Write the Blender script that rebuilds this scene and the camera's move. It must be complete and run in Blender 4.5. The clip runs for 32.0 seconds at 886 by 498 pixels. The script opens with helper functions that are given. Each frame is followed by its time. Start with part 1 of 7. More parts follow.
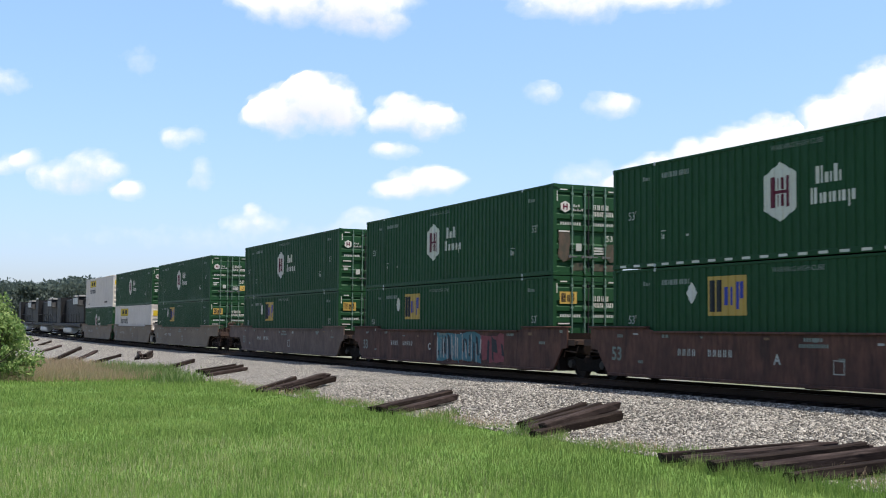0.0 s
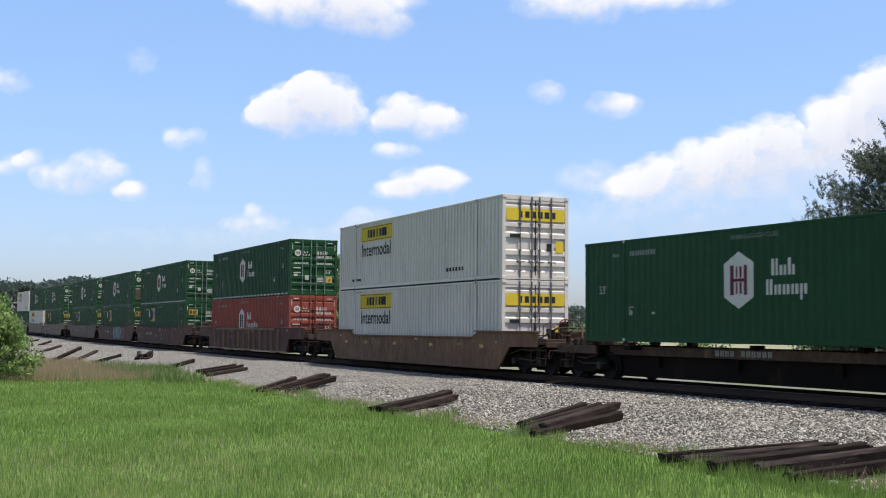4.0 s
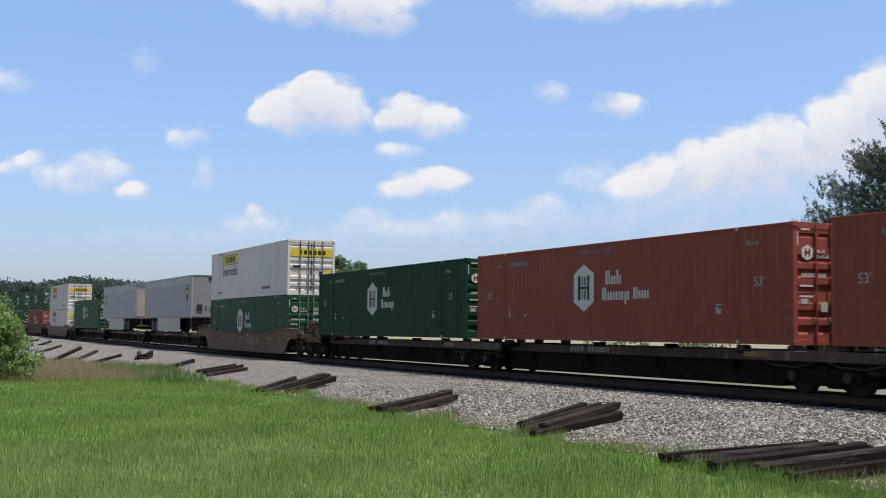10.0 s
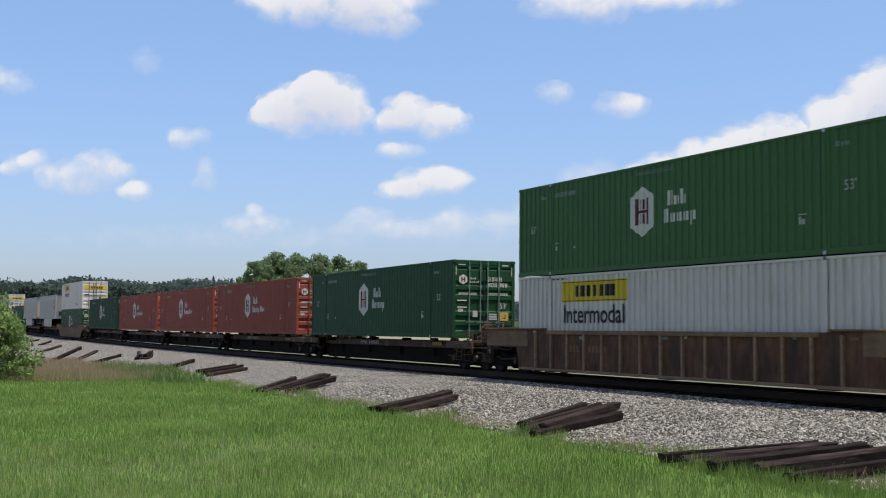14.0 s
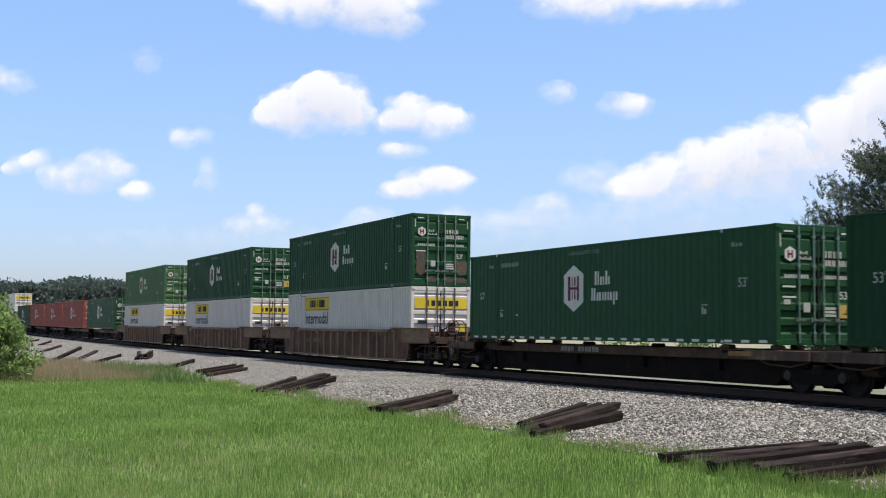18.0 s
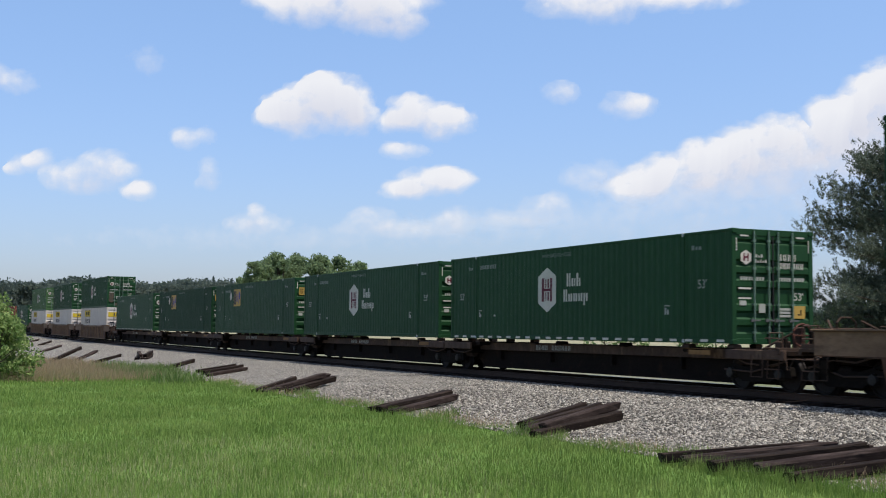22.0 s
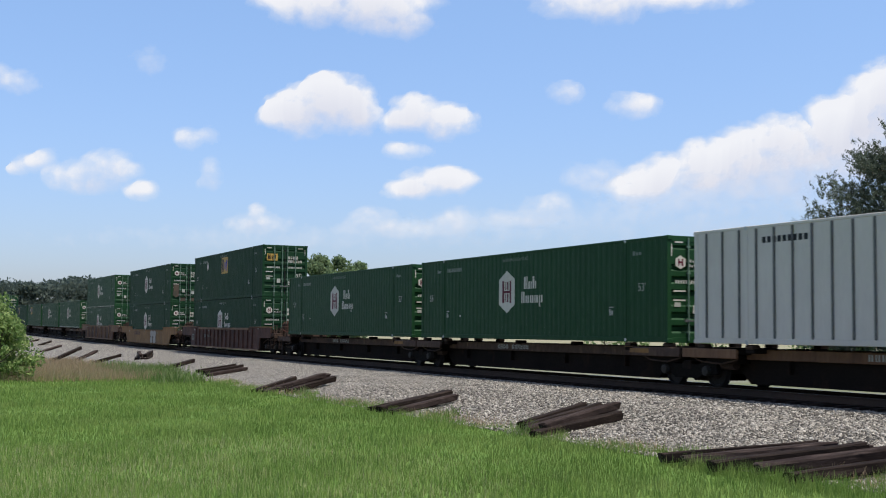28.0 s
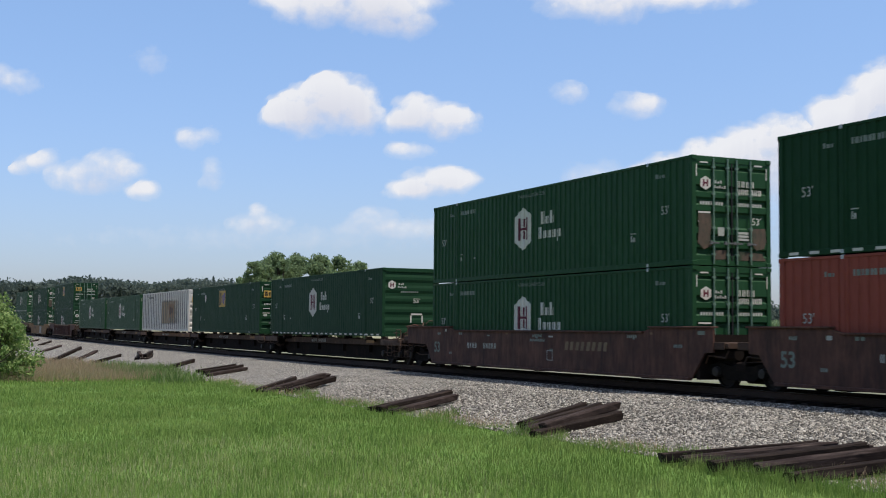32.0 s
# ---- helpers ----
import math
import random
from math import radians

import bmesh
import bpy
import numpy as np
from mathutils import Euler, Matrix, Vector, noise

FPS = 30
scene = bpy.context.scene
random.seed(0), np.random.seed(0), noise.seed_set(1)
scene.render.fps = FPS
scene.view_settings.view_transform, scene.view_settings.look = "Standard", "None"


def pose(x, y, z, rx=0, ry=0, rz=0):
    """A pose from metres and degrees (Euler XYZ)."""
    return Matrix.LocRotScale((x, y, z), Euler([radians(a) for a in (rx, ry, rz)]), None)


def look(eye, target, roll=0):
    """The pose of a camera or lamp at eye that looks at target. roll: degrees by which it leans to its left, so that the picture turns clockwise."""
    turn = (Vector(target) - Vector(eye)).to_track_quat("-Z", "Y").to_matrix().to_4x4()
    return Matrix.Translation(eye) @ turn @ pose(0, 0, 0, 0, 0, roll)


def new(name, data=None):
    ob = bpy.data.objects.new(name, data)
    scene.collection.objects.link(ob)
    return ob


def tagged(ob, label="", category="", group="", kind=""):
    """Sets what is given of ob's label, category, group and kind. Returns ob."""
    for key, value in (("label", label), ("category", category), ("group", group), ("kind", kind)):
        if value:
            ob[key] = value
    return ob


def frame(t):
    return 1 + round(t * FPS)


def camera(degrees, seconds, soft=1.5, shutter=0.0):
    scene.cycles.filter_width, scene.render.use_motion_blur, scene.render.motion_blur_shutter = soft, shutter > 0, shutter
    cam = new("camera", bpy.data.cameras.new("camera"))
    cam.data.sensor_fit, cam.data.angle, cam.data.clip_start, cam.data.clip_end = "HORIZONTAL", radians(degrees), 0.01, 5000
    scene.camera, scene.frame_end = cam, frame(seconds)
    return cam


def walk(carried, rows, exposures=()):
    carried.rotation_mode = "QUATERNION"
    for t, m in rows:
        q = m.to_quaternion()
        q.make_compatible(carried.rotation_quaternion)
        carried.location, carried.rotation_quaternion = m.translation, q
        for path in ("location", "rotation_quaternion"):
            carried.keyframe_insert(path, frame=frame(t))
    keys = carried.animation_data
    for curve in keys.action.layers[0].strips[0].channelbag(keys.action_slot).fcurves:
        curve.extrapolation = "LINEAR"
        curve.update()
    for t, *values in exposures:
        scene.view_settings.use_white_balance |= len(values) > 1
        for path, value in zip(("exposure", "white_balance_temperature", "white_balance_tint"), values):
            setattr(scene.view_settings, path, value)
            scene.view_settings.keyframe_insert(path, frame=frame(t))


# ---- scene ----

# ---- the camera: on a tripod beside the line, it never moves ----
EYE = 1.578
cam = camera(39.870, 32.0, soft=1.08, shutter=0.1)
CAM_POSE = look((0, 0, EYE), (0, 100, EYE + 100 * math.tan(radians(3.788))), 0.55)
walk(cam, [(0, CAM_POSE), (32.0, CAM_POSE)], exposures=[(0.0, 1.0), (3.0, 0.87), (7.0, 0.65), (10.0, 0.62), (13.0, 0.55), (14.0, 0.57), (16.0, 0.75), (18.0, 0.82), (20.0, 0.62), (23.0, 0.62), (24.0, 0.72), (25.0, 0.84), (28.0, 0.66), (30.0, 0.55), (32.0, 0.58)])

# ---- light: a high summer sun behind the train's tail, blue sky ----
SUN_AZ, SUN_EL = -30.0, 70.0     # degrees from +x towards +y, and above the horizon
world = bpy.data.worlds.new("sky")
scene.world = world
world.use_nodes = True
wn = world.node_tree
wn.nodes.clear()
sky = wn.nodes.new("ShaderNodeTexSky")
sky.sky_type, sky.sun_disc = "NISHITA", False
sky.sun_elevation, sky.sun_rotation = radians(SUN_EL), radians(90 - SUN_AZ)
sky.air_density, sky.dust_density, sky.ozone_density = 1.0, 1.0, 4.0
bg = wn.nodes.new("ShaderNodeBackground")
bg.inputs["Strength"].default_value = 0.12
wout = wn.nodes.new("ShaderNodeOutputWorld")
tint = wn.nodes.new("ShaderNodeMix")
tint.data_type, tint.blend_type = "RGBA", "MULTIPLY"
tint.inputs[0].default_value = 1.0
ray_up = wn.nodes.new("ShaderNodeTexCoord")
part_z = wn.nodes.new("ShaderNodeSeparateXYZ")
hazy = wn.nodes.new("ShaderNodeValToRGB")          # summer haze dulls the sky low down, all round
for e, (p, c) in zip(hazy.color_ramp.elements, ((0.0, (0.63, 0.635, 0.81, 1)), (0.30, (0.985, 1.0, 1.04, 1)))):
    e.position, e.color = p, c
top = hazy.color_ramp.elements.new(0.75)             # a paler, warmer zenith, added out of view to make the fill light less blue
top.color = (1.14, 1.0, 0.88, 1)
wn.links.new(ray_up.outputs["Generated"], part_z.inputs[0])
wn.links.new(part_z.outputs[2], hazy.inputs[0])
wn.links.new(hazy.outputs[0], tint.inputs[7])
wn.links.new(sky.outputs[0], tint.inputs[6])
wn.links.new(tint.outputs[2], bg.inputs[0])
wn.links.new(bg.outputs[0], wout.inputs[0])
sun = new("sun", bpy.data.lights.new("sun", "SUN"))
sun.data.energy, sun.data.angle, sun.data.color = 3.4, radians(0.53), (1.0, 0.96, 0.9)
sun_dir = Vector((math.cos(radians(SUN_AZ)) * math.cos(radians(SUN_EL)), math.sin(radians(SUN_AZ)) * math.cos(radians(SUN_EL)), math.sin(radians(SUN_EL))))
sun.matrix_basis = look(sun_dir * 200, (0, 0, 0))

# ---- the line: a curve s -> place, s runs with the train; the train's near side faces the camera ----
L53, H53, W53 = 16.154, 2.896, 2.591
RAIL_TOP = 0.17
SPEED, GAIN, T_REF = 17.988, 0.02565, 16.0


def heading(s):
    u = min(max(s, -40.0), 45.0)
    return radians(115.689 - 0.07508 * u + 0.00113 * u * u)


def grade(s):
    s = max(s, 0.0)
    c = min(s, 180.0)
    return -0.00144 * s + 0.02365e-3 * (c * c + 2 * c * (s - c))


LINE = {0: (7.247, 30.178)}
for sign in (1, -1):
    px, py = LINE[0]
    for i in range(0, 1300):
        a = heading(sign * (i + 0.5))
        px, py = px + sign * math.cos(a), py + sign * math.sin(a)
        LINE[sign * (i + 1)] = (px, py)


def on_line(s, left=0.0):
    """The place at s on the train's near side, moved to the left of travel by left metres."""
    i = math.floor(s)
    f = s - i
    (ax, ay), (bx, by) = LINE[i], LINE[i + 1]
    a = heading(s)
    return Vector((ax + (bx - ax) * f - math.sin(a) * left, ay + (by - ay) * f + math.cos(a) * left, grade(s)))


def rail_pose(s, half=7.5, z=0.0):
    """The pose of a thing centred at s that rides on two points of the line, z above the rail heads."""
    f, r = on_line(s + half, -W53 / 2), on_line(s - half, -W53 / 2)
    d = f - r
    m = (f + r) / 2
    return Matrix.LocRotScale((m.x, m.y, m.z + RAIL_TOP + z), Euler((0, -math.asin(d.z / d.length), math.atan2(d.y, d.x))), None)


def travelled(t):
    return SPEED * (t - T_REF) + GAIN * (t - T_REF) ** 2 / 2


BED = ((-60.0, -0.9), (-9.0, -0.8), (-6.0, -0.6), (-5.0, -0.45), (-3.9, -0.08), (0.9, -0.06), (2.0, -0.12), (7.0, -0.62), (9.0, -0.66), (60.0, -0.66))


def bed(left):
    """The ground's height across the line, left metres from the train's near side."""
    for (a, za), (b, zb) in zip(BED, BED[1:]):
        if left <= b:
            return za + (zb - za) * max(0.0, (left - a) / (b - a))
    return BED[-1][1]


# ---- mesh helpers ----
class Shape:
    """Collects vertices and faces for one mesh."""

    def __init__(self):
        self.v, self.f = [], []

    def add(self, verts, faces):
        n = len(self.v)
        self.v.extend(verts)
        self.f.extend([tuple(i + n for i in f) for f in faces])
        return self

    def box(self, x0, x1, y0, y1, z0, z1, c=0.0):
        """A box, its long edges chamfered by c."""
        if c <= 0:
            return self.add([(x, y, z) for x in (x0, x1) for y in (y0, y1) for z in (z0, z1)],
                            [(0, 1, 3, 2), (4, 6, 7, 5), (0, 4, 5, 1), (2, 3, 7, 6), (0, 2, 6, 4), (1, 5, 7, 3)])
        ring = lambda x, e: [(x, y0 + c + e, z0 + e), (x, y1 - c - e, z0 + e), (x, y1 - e, z0 + c + e), (x, y1 - e, z1 - c - e), (x, y1 - c - e, z1 - e), (x, y0 + c + e, z1 - e), (x, y0 + e, z1 - c - e), (x, y0 + e, z0 + c + e)]
        vs = ring(x0, c / 2) + ring(x0 + c, 0) + ring(x1 - c, 0) + ring(x1, c / 2)
        fs = [tuple(range(7, -1, -1)), tuple(range(24, 32))]
        for k in range(3):
            fs += [(8 * k + i, 8 * k + (i + 1) % 8, 8 * k + 8 + (i + 1) % 8, 8 * k + 8 + i) for i in range(8)]
        return self.add(vs, fs)

    def tube(self, p, q, r, n=10, r2=None):
        p, q = Vector(p), Vector(q)
        m = (q - p).to_track_quat("Z", "Y").to_matrix()
        r2 = r if r2 is None else r2
        vs = []
        for base, rad in ((p, r), (q, r2)):
            for i in range(n):
                a = 2 * math.pi * i / n
                vs.append(tuple(base + m @ Vector((rad * math.cos(a), rad * math.sin(a), 0))))
        fs = [(i, (i + 1) % n, n + (i + 1) % n, n + i) for i in range(n)]
        return self.add(vs, fs + [tuple(range(n - 1, -1, -1)), tuple(range(n, 2 * n))])

    def pipe(self, pts, r, n=7, closed=False):
        """One bent rod through the points."""
        pts = [Vector(p) for p in pts]
        vs, m = [], len(pts)
        for i, p in enumerate(pts):
            a = pts[i - 1] if i or closed else p
            b = pts[(i + 1) % m] if i < m - 1 or closed else p
            q = (b - a).to_track_quat("Z", "Y").to_matrix()
            vs += [tuple(p + q @ Vector((r * math.cos(2 * math.pi * k / n), r * math.sin(2 * math.pi * k / n), 0))) for k in range(n)]
        fs = []
        for i in range(m if closed else m - 1):
            j = (i + 1) % m
            fs += [(i * n + k, i * n + (k + 1) % n, j * n + (k + 1) % n, j * n + k) for k in range(n)]
        if not closed:
            fs += [tuple(range(n - 1, -1, -1)), tuple(range((m - 1) * n, m * n))]
        return self.add(vs, fs)

    def lathe(self, prof, at, n=28):
        """A wheel: (radius, y) pairs turned round the y axis at a place."""
        vs, fs = [], []
        for r, y in prof:
            for i in range(n):
                a = 2 * math.pi * i / n
                vs.append((at[0] + r * math.cos(a), at[1] + y, at[2] + r * math.sin(a)))
        m = len(prof)
        for k in range(m - 1):
            for i in range(n):
                j = (i + 1) % n
                fs.append((k * n + i, k * n + j, (k + 1) * n + j, (k + 1) * n + i))
        fs += [tuple(range(n)), tuple(range((m - 1) * n, m * n))[::-1]]
        return self.add(vs, fs)

    def plate(self, outline, y0, y1):
        """An outline of (x, z) pairs, thick from y0 to y1."""
        n = len(outline)
        vs = [(x, y0, z) for x, z in outline] + [(x, y1, z) for x, z in outline]
        fs = [tuple(range(n)), tuple(range(2 * n - 1, n - 1, -1))]
        fs += [(i, n + i, n + (i + 1) % n, (i + 1) % n) for i in range(n)]
        return self.add(vs, fs)

    def mesh(self, name, mat, smooth=False):
        me = bpy.data.meshes.new(name)
        me.from_pydata(self.v, [], self.f)
        me.validate()
        bm = bmesh.new()
        bm.from_mesh(me)
        bmesh.ops.recalc_face_normals(bm, faces=bm.faces)
        bm.to_mesh(me)
        bm.free()
        me.materials.append(mat)
        if smooth:
            me.set_sharp_from_angle(angle=radians(35))
        return me


def part(name, shape, material, parent, label="", smooth=False):
    """Links a shape, or a mesh that other parts share, as ONE mesh object under a thing or a part."""
    me = shape if isinstance(shape, bpy.types.Mesh) else shape.mesh(name, material, smooth)
    ob = new(name, me)
    ob.parent = parent
    return tagged(ob, label)


def empty(name, label, category, group="", kind=""):
    ob = new(name)
    ob.empty_display_size = 0.3
    return tagged(ob, label, category, group, kind)


# ---- materials ----
def ramp(nt, fac, stops):
    r = nt.nodes.new("ShaderNodeValToRGB")
    el = r.color_ramp.elements
    while len(el) < len(stops):
        el.new(0.5)
    for e, (p, c) in zip(el, stops):
        e.position, e.color = p, (*c, 1)
    nt.links.new(fac, r.inputs[0])
    return r.outputs[0]


def noise_tex(nt, vec, scale, detail=4.0, rough=0.6, stretch=(1, 1, 1)):
    mp = nt.nodes.new("ShaderNodeMapping")
    mp.inputs["Scale"].default_value = stretch
    nt.links.new(vec, mp.inputs[0])
    n = nt.nodes.new("ShaderNodeTexNoise")
    n.inputs["Scale"].default_value, n.inputs["Detail"].default_value, n.inputs["Roughness"].default_value = scale, detail, rough
    nt.links.new(mp.outputs[0], n.inputs["Vector"])
    return n.outputs[0]


def mix(nt, fac, a, b, kind="MIX"):
    m = nt.nodes.new("ShaderNodeMix")
    m.data_type, m.blend_type = "RGBA", kind
    for sock, val in ((m.inputs[0], fac), (m.inputs[6], a), (m.inputs[7], b)):
        if isinstance(val, (int, float)):
            sock.default_value = val
        elif isinstance(val, tuple):
            sock.default_value = (*val, 1)
        else:
            nt.links.new(val, sock)
    return m.outputs[2]


def surface(name, base, dark=None, rough=0.6, metal=0.0, grain=20.0, wear=0.5, patch=0.6, bump=0.1, streak=(1, 1, 1), dirt=None, dirt_at=(0.55, 0.75), spec=0.25):
    """A painted, rusty, stone or wooden surface: base colour broken by large patches, grain and dirt streaks."""
    m = bpy.data.materials.new(name)
    m.use_nodes = True
    nt = m.node_tree
    p = nt.nodes["Principled BSDF"]
    p.inputs["Metallic"].default_value = metal
    p.inputs["Specular IOR Level"].default_value = spec
    tc, oi = nt.nodes.new("ShaderNodeTexCoord"), nt.nodes.new("ShaderNodeObjectInfo")
    sh = nt.nodes.new("ShaderNodeVectorMath")
    sh.operation = "MULTIPLY_ADD"
    cb = nt.nodes.new("ShaderNodeCombineXYZ")
    for i in range(3):
        nt.links.new(oi.outputs["Random"], cb.inputs[i])
    nt.links.new(cb.outputs[0], sh.inputs[0])
    sh.inputs[1].default_value = (37.0, 19.0, 53.0)
    nt.links.new(tc.outputs["Object"], sh.inputs[2])
    vec = sh.outputs[0]
    dark = dark or tuple(c * 0.65 for c in base)
    big = noise_tex(nt, vec, patch, 4, 0.6)
    fine = noise_tex(nt, vec, grain, 6, 0.7, streak)
    col = mix(nt, ramp(nt, big, [(0.35, (0, 0, 0)), (0.7, (wear,) * 3)]), base, dark)
    col = mix(nt, ramp(nt, fine, [(0.42, (0, 0, 0)), (0.75, (wear,) * 3)]), col, dark)
    if dirt:
        d = noise_tex(nt, vec, 1.7, 7, 0.7, streak)
        col = mix(nt, ramp(nt, d, [(dirt_at[0], (0, 0, 0)), (dirt_at[1], (0.8, 0.8, 0.8))]), col, dirt)
    nt.links.new(col, p.inputs["Base Color"])
    rr = ramp(nt, fine, [(0.3, (max(rough - 0.12, 0.05),) * 3), (0.7, (min(rough + 0.15, 1),) * 3)])
    nt.links.new(rr, p.inputs["Roughness"])
    if bump:
        b = nt.nodes.new("ShaderNodeBump")
        b.inputs["Strength"].default_value, b.inputs["Distance"].default_value = bump, 0.01
        nt.links.new(fine, b.inputs["Height"])
        nt.links.new(b.outputs[0], p.inputs["Normal"])
    return m


GREEN = surface("green_paint", (0.013, 0.054, 0.019), (0.009, 0.038, 0.013), 0.55, spec=0.14, grain=9, wear=0.5, patch=0.5, bump=0.03, streak=(1.4, 1.4, 0.25))
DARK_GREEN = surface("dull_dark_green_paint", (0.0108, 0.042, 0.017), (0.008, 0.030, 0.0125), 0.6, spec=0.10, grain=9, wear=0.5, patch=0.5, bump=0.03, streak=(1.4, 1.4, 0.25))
LEAF_GREEN = surface("faded_green_paint", (0.045, 0.105, 0.030), (0.034, 0.085, 0.026), 0.55, grain=9, wear=0.5, patch=0.5, bump=0.03, streak=(1.4, 1.4, 0.25))
RED = surface("red_oxide_paint", (0.250, 0.061, 0.041), (0.175, 0.045, 0.030), 0.65, spec=0.12, grain=9, wear=0.5, patch=0.5, bump=0.03, streak=(1.4, 1.4, 0.25), dirt=(0.12, 0.034, 0.026), dirt_at=(0.62, 0.9))
WHITE = surface("white_paint", (0.585, 0.525, 0.458), (0.46, 0.41, 0.35), 0.5, grain=9, wear=0.55, patch=0.5, bump=0.03, streak=(1.4, 1.4, 0.25), dirt=(0.30, 0.25, 0.20), dirt_at=(0.55, 0.85))
GREY = surface("light_grey_paint", (0.56, 0.52, 0.46), (0.45, 0.41, 0.36), 0.5, grain=9, wear=0.5, patch=0.5, bump=0.03, streak=(1.4, 1.4, 0.25), dirt=(0.30, 0.24, 0.17), dirt_at=(0.64, 0.95))
FAINT = surface("faded_white_marking", (0.20, 0.22, 0.19), (0.10, 0.13, 0.10), 0.6, grain=14, wear=0.7, bump=0)
MARK = surface("white_marking", (0.56, 0.53, 0.46), (0.40, 0.37, 0.31), 0.6, grain=14, wear=0.5, bump=0)
DIM = surface("worn_white_marking", (0.42, 0.41, 0.36), (0.26, 0.27, 0.23), 0.6, grain=14, wear=0.6, bump=0)
TAN_MARK = surface("faded_tan_marking", (0.215, 0.15, 0.085), (0.12, 0.082, 0.05), 0.7, grain=8, wear=0.9, bump=0)
MARK_RED = surface("dark_red_marking", (0.11, 0.010, 0.024), rough=0.6, bump=0)
MARK_BLACK = surface("black_marking", (0.018, 0.019, 0.022), rough=0.6, bump=0)
MARK_BLUE = surface("blue_marking", (0.03, 0.045, 0.28), rough=0.6, bump=0)
YELLOW = surface("yellow_marking", (0.60, 0.43, 0.03), (0.46, 0.32, 0.02), 0.55, grain=14, wear=0.5, bump=0)
AMBER = surface("amber_marking", (0.45, 0.285, 0.060), (0.33, 0.21, 0.05), 0.55, grain=14, wear=0.5, bump=0)
STEEL = surface("galvanised_steel", (0.42, 0.43, 0.43), (0.28, 0.28, 0.27), 0.45, 0.6, grain=30, bump=0.05)
CAR_BROWN = surface("brown_car_paint", (0.122, 0.056, 0.039), (0.050, 0.027, 0.021), 0.7, grain=6, wear=0.9, patch=1.1, bump=0.1, streak=(1.5, 1.5, 0.3), dirt=(0.024, 0.017, 0.015), dirt_at=(0.50, 0.72), spec=0.15)
CAR_GREY = surface("dusty_grey_brown_car_paint", (0.20, 0.15, 0.10), (0.12, 0.088, 0.06), 0.75, grain=11, wear=0.8, bump=0.1, streak=(1.5, 1.5, 0.3), dirt=(0.09, 0.065, 0.05))
CAR_DUST = surface("dusty_brown_car_paint", (0.155, 0.105, 0.080), (0.085, 0.056, 0.044), 0.75, grain=6, wear=0.9, patch=1.1, bump=0.1, streak=(1.5, 1.5, 0.3), dirt=(0.05, 0.036, 0.03), dirt_at=(0.52, 0.74))
CAR_YELLOW = surface("faded_yellow_car_paint", (0.255, 0.135, 0.040), (0.165, 0.082, 0.030), 0.7, grain=6, wear=0.9, patch=1.1, bump=0.1, streak=(1.5, 1.5, 0.3), dirt=(0.085, 0.045, 0.027), dirt_at=(0.50, 0.74))
CAR_TAN = surface("rusted_yellow_car_paint", (0.190, 0.100, 0.052), (0.105, 0.054, 0.031), 0.75, grain=6, wear=0.9, patch=1.1, bump=0.1, streak=(1.5, 1.5, 0.3), dirt=(0.058, 0.034, 0.024), dirt_at=(0.52, 0.75))
FLANGE = surface("rusty_flange_paint", (0.105, 0.062, 0.040), (0.045, 0.027, 0.020), 0.8, grain=9, wear=0.9, patch=0.8, bump=0.1, streak=(1.2, 1.2, 0.5), dirt=(0.26, 0.17, 0.10), dirt_at=(0.56, 0.76))
GRIME = surface("oily_dark_steel", (0.019, 0.013, 0.010), (0.009, 0.007, 0.006), 0.85, grain=25, wear=0.8, bump=0.2, dirt=(0.042, 0.022, 0.013), spec=0.06)
FRAME_DUST = surface("dusty_truck_steel", (0.013, 0.010, 0.008), (0.006, 0.005, 0.004), 0.85, 0.0, grain=18, wear=0.8, bump=0.2, dirt=(0.026, 0.017, 0.012), spec=0.06)
WHEEL_STEEL = surface("worn_wheel_steel", (0.024, 0.018, 0.015), (0.012, 0.010, 0.009), 0.75, 0.1, grain=25, bump=0.1)
TREAD = surface("polished_rail_steel", (0.38, 0.37, 0.36), (0.25, 0.24, 0.23), 0.3, 0.9, grain=40, bump=0)
RUST = surface("rusty_rail", (0.07, 0.04, 0.026), (0.035, 0.023, 0.017), 0.85, grain=40, wear=0.8, bump=0.2)
TIMBER = surface("creosoted_timber", (0.026, 0.018, 0.014), (0.010, 0.007, 0.006), 0.85, grain=14, wear=0.9, patch=2.0, bump=0.6, streak=(0.35, 3, 3), dirt=(0.13, 0.092, 0.074), dirt_at=(0.54, 0.80), spec=0.1)
OLD_TIMBER = surface("weathered_brown_timber", (0.052, 0.038, 0.033), (0.016, 0.011, 0.010), 0.9, grain=14, wear=0.9, patch=1.5, bump=0.6, streak=(0.35, 3, 3), dirt=(0.15, 0.115, 0.098), dirt_at=(0.54, 0.80), spec=0.08)
BAR_GREEN = surface("worn_green_bar_paint", (0.135, 0.20, 0.15), (0.085, 0.14, 0.10), 0.5, grain=30, bump=0.05)
BAR_DARK = surface("dark_grey_bar_steel", (0.13, 0.13, 0.125), (0.08, 0.075, 0.07), 0.55, 0.3, grain=30, bump=0.05)
TEAL_SPRAY = surface("teal_spray_paint", (0.05, 0.165, 0.18), (0.04, 0.10, 0.12), 0.6, grain=8, wear=0.7, bump=0)
PINK_SPRAY = surface("dull_red_spray_paint", (0.23, 0.045, 0.05), (0.13, 0.03, 0.034), 0.6, grain=8, wear=0.7, bump=0)
PALE_SPRAY = surface("pale_spray_paint", (0.42, 0.39, 0.34), (0.26, 0.22, 0.18), 0.6, grain=8, wear=0.8, bump=0)
